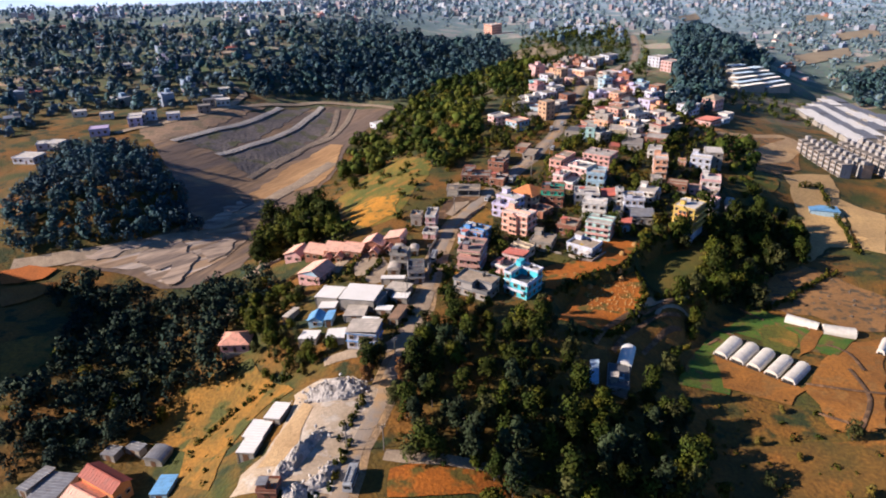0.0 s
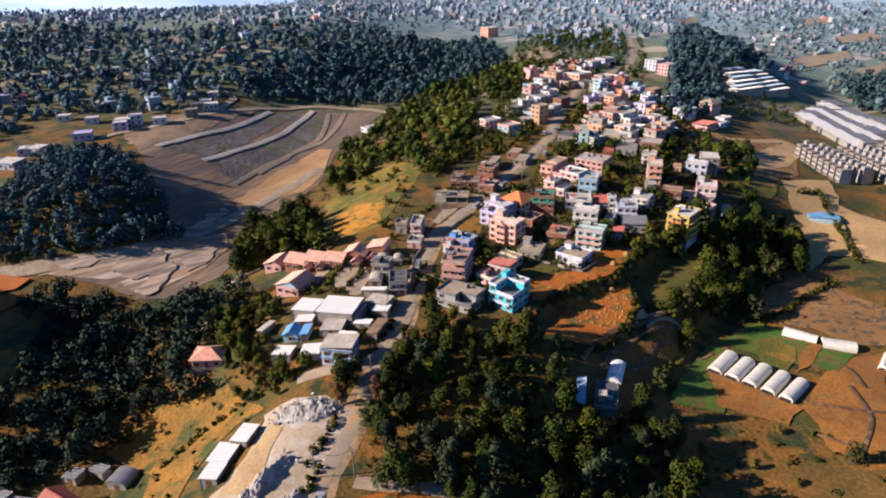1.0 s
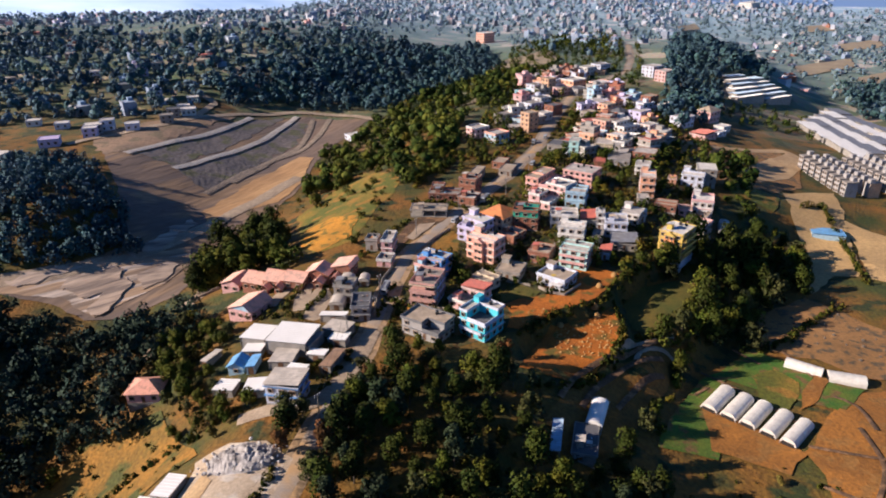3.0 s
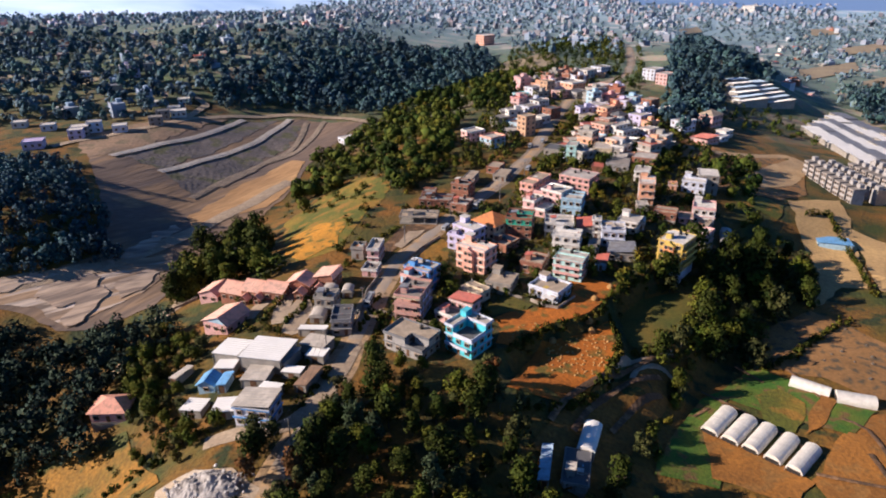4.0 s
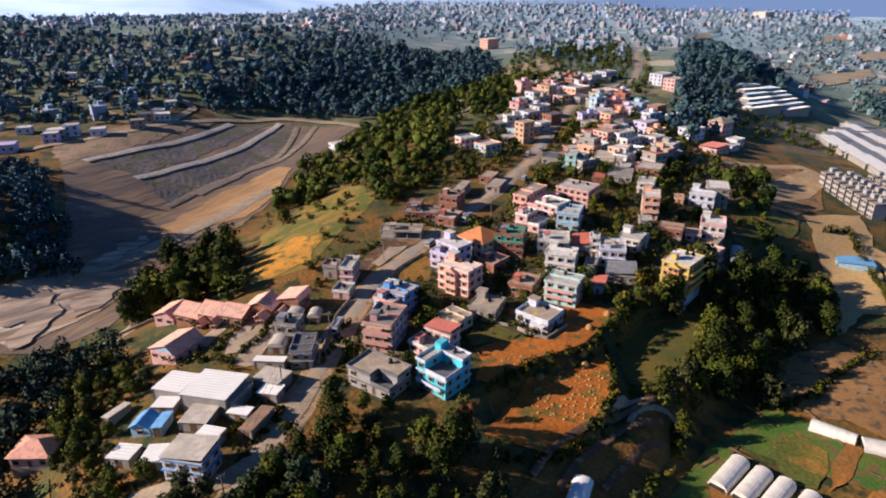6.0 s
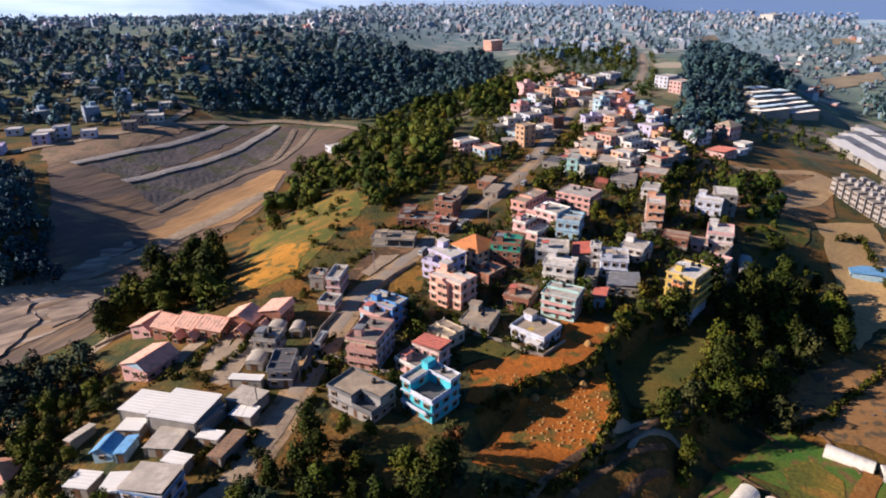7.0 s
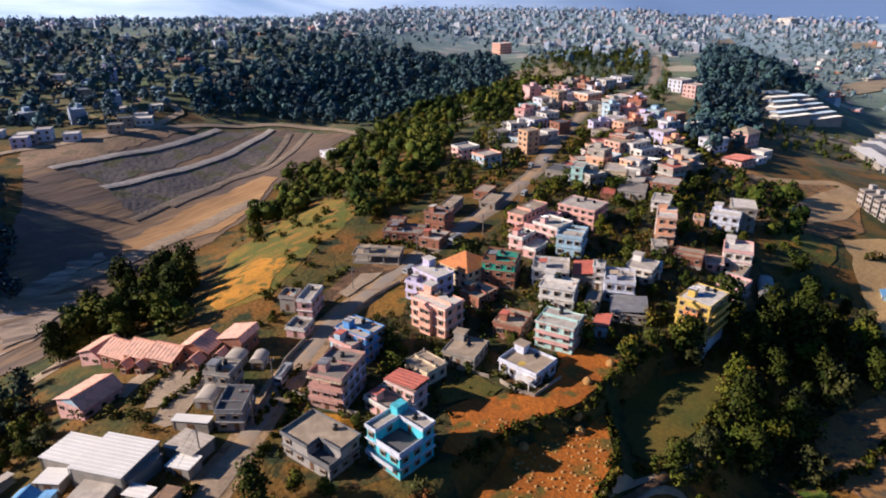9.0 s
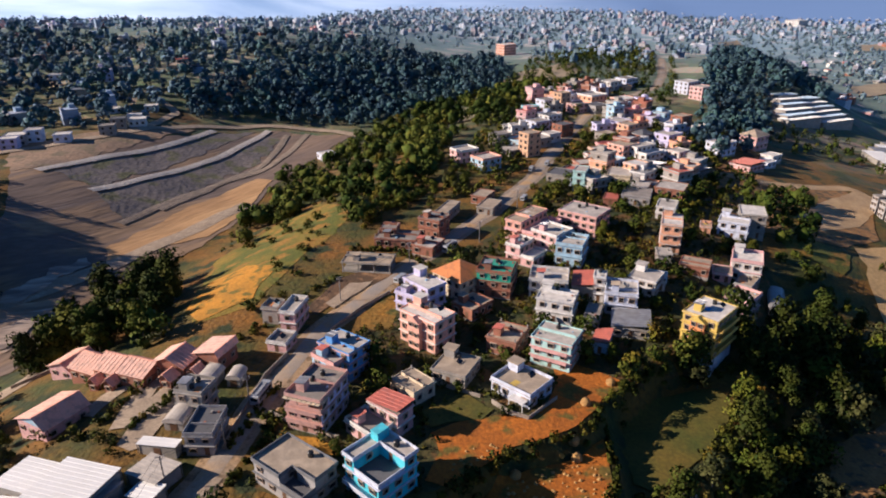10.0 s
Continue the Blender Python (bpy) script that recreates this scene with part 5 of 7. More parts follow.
block(-70.5, 189.5, 92, 7.7, 9.4, 3.4, "rose", storeys=1, roof="orangetile", hip=True, label="low house with a faded salmon hipped roof")
shed(-18.4, 211.8, 82, 2.6, 8.9, 3, "whitetin", "mono", label="narrow white-roofed shed beside a lane")
block(-10.1, 215.9, 92, 9.0, 5.7, 5, "stone", storeys=2, label="dark grey building with walled roof", roof="slate", rail=True)
block(-16.5, 226.8, 80, 6.0, 6.4, 6, "bare", storeys=2, label="grey house with row of dark roof tanks", roof="pale", rail=True, tank=3)
shed(-18.5, 221.7, 85, 6.3, 4.9, 3, "palecement", "barrel", label="vaulted grey cement hall")
shed(-17.6, 237.1, 83, 5.7, 4.9, 3.2, "palecement", "barrel", label="vaulted pale cement hall")
shed(-11.5, 237.5, 87, 4.8, 3.8, 3, "palecement", "barrel", label="small vaulted cement hall")

# the quarry and the houses below it
shed(-46.0, 144.1, 75, 7.0, 4.9, 3, "whitetin", "mono", label="quarry hut with white tin roof")
shed(-50.1, 138.5, 78, 7.0, 5.9, 3.2, "whitetin", "mono", label="quarry store with white sheet roof")
shed(-50.6, 131.8, 79, 5.7, 5.0, 3, "whitetin", "mono", label="low quarry shed with white roof")
block(-41.0, 113.9, 87, 4.1, 4.4, 2.4, "brick", storeys=1, label="small roofless brick hut", roof="dusty", rail=True)
gabled(-95.7, 140.3, 60, 6.7, 14.9, 6.6, "redtile", "orange", label="tall orange house with a steep red roof", ridge="long")
gabled(-99.8, 135.8, 62, 7.9, 11.4, 4.2, "orangetile", "cream", label="low wing with an orange tiled roof", ridge="long")
shed(-116.9, 142.6, 67, 9.8, 4.3, 3, "tin", "mono", label="long grey tin shed")
shed(-111.1, 138.7, 79, 12.9, 8.8, 3, "tin", "mono", label="broad shiny tin-roofed shed")
shed(-85.9, 152.1, 76, 6.1, 6.5, 3, "tin", "barrel", label="grey barrel-roofed hut beside a lane")
shed(-94.0, 155.4, 69, 3.5, 5.9, 2.6, "tin", "mono", label="small grey hut under trees")
shed(-77.1, 135.4, 85, 7.3, 5.2, 3, "bluetin", "mono", label="blue sheet-roofed shed beside a lane")
shed(-100.4, 153.6, 74, 4.3, 5.0, 2.6, "tin", "mono", label="small tin shed in the trees")

# the valley farm
shed(57.3, 173.5, 68, 11.0, 4.6, 3.2, "whitetin", "barrel", label="white arched poultry shed")
block(52.1, 163.0, 75, 11.8, 5.9, 2.6, "bare", storeys=1, label="unroofed grey concrete frame", roof="slate", open_front=True)
shed(44.4, 161.9, 77, 12.5, 2.7, 2.8, "paleblue", "mono", label="narrow shed with a pale blue roof")
greenhouse(98.2, 191.5, 45, 13.2, 4.8, 2.6, label="white plastic tunnel greenhouse in a row of five")
greenhouse(102.4, 187.8, 44, 13.0, 4.7, 2.6, label="white plastic tunnel greenhouse in a row of five")
greenhouse(106.4, 184.2, 44, 12.9, 4.5, 2.6, label="white plastic tunnel greenhouse in a row of five")
greenhouse(110.4, 179.9, 43, 12.8, 4.4, 2.6, label="white plastic tunnel greenhouse in a row of five")
greenhouse(113.9, 175.5, 42, 12.6, 4.3, 2.6, label="white plastic tunnel greenhouse in a row of five")
greenhouse(132.3, 208.1, -38, 11.0, 3.9, 2.6, label="long low white plastic tunnel")
greenhouse(142.1, 201.2, -19, 10.5, 5.1, 2.6, label="long low white plastic tunnel")
shed(198.8, 318.5, -18, 14.5, 10.4, 2.2, "bluetin", "mono", label="low blue sheeted field shelter")
greenhouse(151.3, 190.2, 49, 10.2, 2.6, 2.6, label="white plastic tunnel at the field corner")

# houses further up the road
block(71.2, 440.1, 38, 8.5, 7.2, 12, "tan", storeys=4, label="tall tan four-storey house", roof="dusty")
block(38.1, 428.0, 38, 10.7, 9.1, 6, "rose", storeys=2, label="pink two-storey house among trees", roof="pale", rail=True)
block(48.8, 414.2, 38, 11.1, 9.5, 6, "skyblue", storeys=2, trim="salmon", label="pale blue house with pink parapet", roof="pale", rail=True)
block(56.7, 462.4, 38, 9.3, 7.9, 6, "bare", storeys=2, label="grey two-storey house beside trees", roof="grey")
block(62.6, 442.6, 38, 10.8, 9.2, 3, "bare", storeys=1, label="low house with broad pale roof", roof="pale")
block(79.3, 491.3, 38, 11.1, 9.5, 7, "whiteblue", storeys=2, label="bluish white house with flat roof", roof="grey")
block(87.4, 503.3, 38, 10.2, 8.7, 8, "white", storeys=3, label="white three-storey house with dark roof", roof="slate")
block(92.9, 482.8, 38, 9.3, 7.9, 7, "brick", storeys=2, label="dark red brick house by the road", roof="slate")
block(100.3, 554.6, 38, 8.5, 7.2, 12, "tan", storeys=4, label="tall pale tan house", roof="dusty")
block(78.3, 537.9, 38, 8.9, 7.6, 6, "teal", storeys=2, label="teal blue two-storey house", roof="pale")
block(90.0, 557.7, 38, 10.2, 8.7, 7, "whiteblue", storeys=2, label="grey white house with terrace", roof="grey")
block(123.8, 575.2, 38, 15.4, 13.1, 7, "peach", storeys=2, label="wide peach orange house", roof="pale", rail=True)
block(144.5, 569.8, 38, 14.1, 12.0, 6, "salmon", storeys=2, label="orange red house with white canopy", roof="white")
block(126.9, 493.1, 38, 10.6, 9.0, 7, "lilac", storeys=2, label="lilac pink house by the road", roof="pale")
block(129.0, 479.9, 38, 9.2, 7.8, 8, "peach", storeys=3, label="orange three-storey house among others", roof="dusty", balcony="left")
block(117.7, 435.5, 38, 11.9, 10.1, 8, "salmon", storeys=3, label="orange and cream three-storey house", roof="dusty", balcony="left")
block(128.1, 431.6, 38, 13.5, 11.5, 8, "white", storeys=3, label="white house with grey terraces", roof="pale", terrace=True)
block(147.5, 465.0, 38, 11.3, 9.6, 7, "lilac", storeys=2, label="lilac white house with roof room", roof="pale", box=True)
block(145.1, 435.6, 38, 8.5, 7.2, 6, "white", storeys=2, trim="rose", label="white house with pink bands", roof="pale")
block(163.1, 497.6, 38, 9.5, 8.0, 10, "brick", storeys=3, label="bare brick three-storey house", roof="dusty")
block(116.6, 401.5, 38, 8.5, 7.2, 8, "peach", storeys=3, label="peach house with curved porch", roof="white")
block(126.1, 408.9, 38, 8.8, 7.5, 5, "bare", storeys=1, label="house with white tin roof", roof="whitetin", tin=True)
block(89.8, 385.8, 70, 9.3, 5.2, 9, "aqua", storeys=3, label="pale teal three-storey house", roof="pale")
block(82.8, 397.2, 64, 11.1, 10.4, 4, "bare", storeys=1, label="grey house with dark roof", roof="slate")
block(108.7, 395.9, 73, 13.2, 9.7, 5, "cream", storeys=1, label="cream house with pale flat roof", roof="pale")
block(107.3, 405.4, 38, 8.5, 7.2, 3, "bare", storeys=1, label="low house with long pale roof", roof="pale")
block(110.8, 370.3, 72, 12.1, 11.0, 4, "stone", storeys=1, label="dark grey house with cement roof", roof="grey")
block(114.2, 381.2, 68, 11.2, 7.8, 4, "bare", storeys=1, label="grey cement house with roof clutter", roof="pale", box=True)
block(125.9, 374.9, 64, 11.1, 11.4, 6, "brick", storeys=2, label="brick house with pale roof terrace", roof="pale")
block(119.0, 354.7, 69, 10.1, 6.9, 5, "white", storeys=2, label="white house with tin lean-to", roof="pale", tank=1)
block(201.3, 620.8, 38, 14.2, 12.1, 9, "whiteblue", storeys=3, label="white three-storey house in woods", roof="pale")
block(205.3, 599.2, 38, 12.5, 10.6, 9, "rose", storeys=3, label="pinkish white house in woods", roof="pale")
block(99.8, 367.3, 73, 7.6, 5.4, 3, "brick", storeys=1, label="small house with orange roof", roof="redtin")
block(175.7, 463.6, 38, 12.3, 10.4, 7, "whiteblue", storeys=2, label="pale grey blue house on the slope", roof="pale")
block(202.2, 487.2, 38, 12.3, 10.5, 8, "rose", storeys=2, label="pinkish white villa on the slope", roof="dusty", hip=True)
block(181.3, 439.5, 38, 13.4, 11.4, 3, "rose", storeys=1, label="low shed with bright red roof", roof="redtin", tin=True)
block(203.0, 463.1, 38, 8.5, 7.2, 4, "white", storeys=1, label="small white house on the slope", roof="white")
block(195.6, 451.4, 38, 8.5, 7.2, 3, "whiteblue", storeys=1, label="small pale shed on the slope", roof="white")
block(78.5, 458.4, 38, 8.5, 7.2, 5, "bare", storeys=1, label="grey house behind a tall one", roof="pale")
block(84.8, 469.0, 38, 8.5, 7.2, 5, "white", storeys=1, label="low white house by the road", roof="pale")
block(109.7, 549.0, 38, 10.6, 9.0, 6, "rose", storeys=2, label="faded pink house by the road", roof="grey")
block(122.7, 550.6, 38, 12.3, 10.4, 5, "stone", storeys=1, label="grey house with dark roof", roof="slate")
block(115.6, 474.6, 38, 8.7, 7.4, 4, "bare", storeys=1, label="low cement house by the road", roof="dusty")
block(91.0, 599.6, 38, 10.6, 9.0, 6, "whiteblue", storeys=2, label="pale blue grey house", roof="grey")
block(134.3, 467.0, 38, 8.5, 7.2, 6, "stone", storeys=2, label="grey house with gabled front", roof="slate", hip=True)
block(112.9, 435.8, 38, 8.5, 7.2, 3, "bare", storeys=1, label="low roadside house among others", roof="dusty")
block(148.2, 413.4, 38, 8.5, 7.2, 3, "bare", storeys=1, label="low tin-roofed house among others", roof="tin", tin=True)
block(154.8, 506.6, 38, 12.0, 10.2, 4, "white", storeys=1, label="long white walled building", roof="white")
block(178.9, 506.4, 38, 10.7, 9.1, 4, "white", storeys=1, label="long white walled building", roof="white")
block(146.8, 633.5, 38, 12.9, 10.9, 7, "white", storeys=2, label="white house near the road end", roof="pale")
block(161.7, 647.7, 38, 13.4, 11.4, 7, "whiteblue", storeys=2, label="pale house near the road end", roof="grey")
block(49.9, 355.7, 69, 10.9, 6.6, 3, "bare", storeys=1, label="low roadside house with cement roof", roof="dusty")
block(47.3, 367.4, 67, 9.5, 6.6, 3.4, "brick", storeys=1, label="roadside brick house among others", roof="dusty")
block(-205.1, 461.9, 20, 8.5, 7.2, 7, "whiteblue", storeys=2, label="pale two-storey house across the valley", roof="pale")
block(-188.5, 461.1, 20, 8.5, 7.2, 5, "whiteblue", storeys=1, label="pale house across the valley", roof="white")
block(-208.9, 445.8, 20, 8.5, 7.2, 6, "lilac", storeys=2, label="lilac house across the valley", roof="white")
block(-174.3, 496.3, 20, 8.5, 7.2, 6, "bare", storeys=2, label="grey house across the valley", roof="slate")
block(-174.3, 516.4, 20, 8.5, 7.2, 4, "white", storeys=1, label="small white house across the valley", roof="white")
block(-178.5, 548.3, 20, 8.5, 7.2, 3, "white", storeys=1, label="low white-roofed house across the valley", roof="white")
block(-210.8, 508.9, 20, 8.5, 7.2, 4, "whiteblue", storeys=1, label="low pale house across the valley", roof="white")
block(-242.5, 613.0, 20, 8.5, 7.2, 9, "lilac", storeys=3, label="lilac house in the far woods", roof="pale")
block(-234.4, 626.0, 20, 8.5, 7.2, 8, "bare", storeys=2, label="grey house in the far woods", roof="slate")
block(-197.6, 648.0, 20, 18.5, 15.7, 5, "tan", storeys=1, label="long tan house in the far woods", roof="dusty")
block(-335.6, 675.5, 20, 8.5, 7.2, 7, "salmon", storeys=2, label="red house in the far woods", roof="white")
block(-359.4, 675.6, 20, 8.5, 7.2, 4, "white", storeys=1, label="white-roofed house in the far woods", roof="white")
block(-285.7, 616.0, 20, 8.5, 7.2, 4, "whiteblue", storeys=1, label="low pale house in the far woods", roof="white")
block(-202.7, 837.4, 20, 8.5, 7.2, 9, "white", storeys=2, label="white house on the far hill", roof="white")
block(-122.9, 641.6, 20, 8.5, 7.2, 6, "white", storeys=2, label="white house in the dark woods", roof="white")
block(79.9, 1026.6, 38, 20.2, 17.2, 14, "salmon", storeys=4, label="large pink building in the far town", roof="white")
block(910.2, 2057.8, 38, 45.0, 38.2, 16, "white", storeys=4, label="large white building in the far town", roof="white")
block(-261.7, 475.2, 20, 8.6, 7.3, 4, "white", storeys=1, label="white-roofed house across the valley", roof="white")
block(-238.8, 468.2, 20, 8.5, 7.2, 4, "whiteblue", storeys=1, label="pale-roofed house across the valley", roof="white")
block(-211.3, 455.4, 20, 10.7, 9.1, 6, "stone", storeys=2, label="grey house with white roof across the valley", roof="white")
block(-224.5, 426.2, 20, 11.2, 9.6, 5, "lilac", storeys=1, label="low lilac house across the valley", roof="lilac")
block(-244.8, 397.8, 20, 9.4, 8.0, 4, "whiteblue", storeys=1, label="white-roofed house at the valley edge", roof="white")
block(-243.8, 377.2, 81, 11.0, 13.8, 4, "whiteblue", storeys=1, label="white-roofed house by the woods", roof="white")
block(-238.9, 398.5, 81, 8.5, 9.7, 4, "white", storeys=1, label="small white house by the woods", roof="white")
block(-173.5, 481.5, 20, 8.5, 7.2, 6, "bare", storeys=2, label="grey house beside the site road", roof="grey")
block(-166.3, 503.7, 20, 9.9, 8.4, 5, "white", storeys=1, label="white-roofed house beside the site road", roof="white")
block(-48.4, 500.8, 38, 9.7, 8.2, 4, "whiteblue", storeys=1, label="pale shed at the site edge", roof="white")

# sheds on the valley floor
shed(272.5, 619.1, 19, 18.8, 11, 4.5, "paleblue", "mono", label="long white-roofed farm shed on the valley floor")
shed(291.8, 625.6, 19, 18.8, 11, 4.5, "paleblue", "mono", label="long white-roofed farm shed on the valley floor")
shed(272.1, 611.5, 21, 21.4, 11, 4.5, "whitetin", "mono", label="long white-roofed farm shed on the valley floor")
shed(293.8, 619.9, 21, 21.4, 11, 4.5, "whitetin", "mono", label="long white-roofed farm shed on the valley floor")
shed(271.5, 603.5, 23, 24.0, 11, 4.5, "paleblue", "mono", label="long white-roofed farm shed on the valley floor")
shed(295.4, 613.8, 23, 24.0, 11, 4.5, "paleblue", "mono", label="long white-roofed farm shed on the valley floor")
shed(270.5, 594.8, 26, 26.9, 11, 4.5, "whitetin", "mono", label="long white-roofed farm shed on the valley floor")
shed(296.9, 607.4, 26, 26.9, 11, 4.5, "whitetin", "mono", label="long white-roofed farm shed on the valley floor")
shed(269.5, 586.2, 27, 29.4, 11, 4.5, "paleblue", "mono", label="long white-roofed farm shed on the valley floor")
shed(298.1, 600.5, 27, 29.4, 11, 4.5, "paleblue", "mono", label="long white-roofed farm shed on the valley floor")
shed(268.9, 578.5, 26, 31.1, 11, 4.5, "whitetin", "mono", label="long white-roofed farm shed on the valley floor")
shed(299.2, 593.6, 26, 31.1, 11, 4.5, "whitetin", "mono", label="long white-roofed farm shed on the valley floor")
shed(360.4, 599.4, -93, 24.6, 12.4, 4.5, "tin", "mono", label="long grey-roofed depot shed on the valley floor")
shed(358.9, 572.8, -93, 24.6, 12.4, 4.5, "tin", "mono", label="long grey-roofed depot shed on the valley floor")
shed(357.3, 546.1, -93, 24.6, 12.4, 4.5, "tin", "mono", label="long grey-roofed depot shed on the valley floor")
shed(355.8, 519.4, -93, 24.6, 12.4, 4.5, "tin", "mono", label="long grey-roofed depot shed on the valley floor")
shed(347.8, 585.2, -96, 26.0, 12.4, 4.5, "whitetin", "mono", label="long grey-roofed depot shed on the valley floor")
shed(345.0, 557.0, -96, 26.0, 12.4, 4.5, "whitetin", "mono", label="long grey-roofed depot shed on the valley floor")
shed(342.2, 528.9, -96, 26.0, 12.4, 4.5, "whitetin", "mono", label="long grey-roofed depot shed on the valley floor")
shed(339.4, 500.7, -96, 26.0, 12.4, 4.5, "whitetin", "mono", label="long grey-roofed depot shed on the valley floor")
shed(334.7, 569.7, -96, 25.5, 12.4, 4.5, "tin", "mono", label="long grey-roofed depot shed on the valley floor")
shed(332.0, 542.1, -96, 25.5, 12.4, 4.5, "tin", "mono", label="long grey-roofed depot shed on the valley floor")
shed(329.3, 514.5, -96, 25.5, 12.4, 4.5, "tin", "mono", label="long grey-roofed depot shed on the valley floor")
shed(326.6, 486.9, -96, 25.5, 12.4, 4.5, "tin", "mono", label="long grey-roofed depot shed on the valley floor")
shed(323.1, 556.6, -97, 26.2, 12.4, 4.5, "whitetin", "mono", label="long grey-roofed depot shed on the valley floor")
shed(319.7, 528.2, -97, 26.2, 12.4, 4.5, "whitetin", "mono", label="long grey-roofed depot shed on the valley floor")
shed(316.4, 499.9, -97, 26.2, 12.4, 4.5, "whitetin", "mono", label="long grey-roofed depot shed on the valley floor")
shed(313.0, 471.6, -97, 26.2, 12.4, 4.5, "whitetin", "mono", label="long grey-roofed depot shed on the valley floor")
shed(309.6, 539.8, -97, 25.6, 12.4, 4.5, "tin", "mono", label="long grey-roofed depot shed on the valley floor")
shed(306.4, 512.1, -97, 25.6, 12.4, 4.5, "tin", "mono", label="long grey-roofed depot shed on the valley floor")
shed(303.2, 484.4, -97, 25.6, 12.4, 4.5, "tin", "mono", label="long grey-roofed depot shed on the valley floor")
shed(299.9, 456.7, -97, 25.6, 12.4, 4.5, "tin", "mono", label="long grey-roofed depot shed on the valley floor")
shed(297.1, 524.5, -98, 26.0, 12.4, 4.5, "whitetin", "mono", label="long grey-roofed depot shed on the valley floor")
shed(293.4, 496.4, -98, 26.0, 12.4, 4.5, "whitetin", "mono", label="long grey-roofed depot shed on the valley floor")
shed(289.7, 468.4, -98, 26.0, 12.4, 4.5, "whitetin", "mono", label="long grey-roofed depot shed on the valley floor")
shed(286.0, 440.3, -98, 26.0, 12.4, 4.5, "whitetin", "mono", label="long grey-roofed depot shed on the valley floor")

# terraced row houses
ROWS_FROM, ROWS_STEP, ROWS_BACK, ROWS_TURN = (232.1, 407.0), (0.60, -5.56), (0.994, 0.107), -84
row_houses()


# ---- plants ----
def foliage(name, base, second, island=False):
    m = material(name, base, second, 0.25, 0.75, fine=(1.1, 0.35), vary=0.0 if island else 0.3)
    t = m.node_tree
    shader = t.nodes["Principled BSDF"]
    shader.inputs["Specular IOR Level"].default_value = 0.12
    source = shader.inputs["Base Color"].links[0].from_socket
    hsv = t.nodes.new("ShaderNodeHueSaturation")
    span = t.nodes.new("ShaderNodeMapRange")
    span.inputs[3].default_value, span.inputs[4].default_value = 0.85, 1.15
    t.links.new(t.nodes["Geometry"].outputs["Random Per Island"], span.inputs[0])
    value = span.outputs[0]
    if island:   # each tree of a wood has a green of its own
        tone = t.nodes.new("ShaderNodeAttribute")
        tone.attribute_name = "tone"
        own = t.nodes.new("ShaderNodeMapRange")
        own.inputs[3].default_value, own.inputs[4].default_value = 0.55, 1.5
        t.links.new(tone.outputs["Fac"], own.inputs[0])
        both = t.nodes.new("ShaderNodeMath")
        both.operation = "MULTIPLY"
        t.links.new(value, both.inputs[0])
        t.links.new(own.outputs[0], both.inputs[1])
        value = both.outputs[0]
        hue = t.nodes.new("ShaderNodeMapRange")
        hue.inputs[3].default_value, hue.inputs[4].default_value = 0.53, 0.465
        t.links.new(tone.outputs["Fac"], hue.inputs[0])
        t.links.new(hue.outputs[0], hsv.inputs["Hue"])
    t.links.new(value, hsv.inputs["Value"])
    t.links.new(source, hsv.inputs["Color"])
    t.links.new(hsv.outputs[0], shader.inputs["Base Color"])
    # the leaves of a clump take the light as the rounded crown does
    soft = t.nodes.new("ShaderNodeAttribute")
    soft.attribute_name = "outward"
    turn = t.nodes.new("ShaderNodeVectorTransform")
    turn.vector_type, turn.convert_from, turn.convert_to = "NORMAL", "OBJECT", "WORLD"
    t.links.new(soft.outputs["Vector"], turn.inputs[0])
    t.links.new(turn.outputs[0], shader.inputs["Normal"])
    return m


LEAF = [foliage("dark_leaves", (0.028, 0.047, 0.006), (0.062, 0.072, 0.008)), foliage("green_leaves", (0.065, 0.092, 0.008), (0.120, 0.115, 0.010)),
        foliage("olive_leaves", (0.10, 0.10, 0.03), (0.075, 0.085, 0.025)), foliage("grey_leaves", (0.060, 0.080, 0.038), (0.040, 0.060, 0.026)), foliage("rust_leaves", (0.22, 0.09, 0.025), (0.15, 0.08, 0.03)),
        foliage("yellow_leaves", (0.24, 0.17, 0.025), (0.15, 0.13, 0.03))]
# the next three leaves carry haze painted in as bluish colour and sheen
WOOD_LEAF = foliage("woodland_leaves", (0.024, 0.046, 0.028), (0.038, 0.058, 0.026), True)
dusty(WOOD_LEAF, 0.05)
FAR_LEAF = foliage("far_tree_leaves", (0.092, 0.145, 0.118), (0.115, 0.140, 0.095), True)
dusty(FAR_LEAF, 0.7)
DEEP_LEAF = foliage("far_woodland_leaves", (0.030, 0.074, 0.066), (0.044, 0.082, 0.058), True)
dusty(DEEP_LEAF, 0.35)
BRIGHT_LEAF = foliage("sunny_hillside_leaves", (0.10, 0.125, 0.010), (0.18, 0.14, 0.012), True)
FLANK_LEAF = foliage("hillside_leaves", (0.052, 0.084, 0.010), (0.095, 0.108, 0.012), True)
SHRUB = foliage("shrub_leaves", (0.050, 0.075, 0.008), (0.125, 0.105, 0.010), True)
BARK = material("bark", (0.10, 0.075, 0.05), (0.16, 0.13, 0.10), 1.5, 0.9, fine=(6, 0.5), bump=0.03)
rng = np.random.default_rng(5)


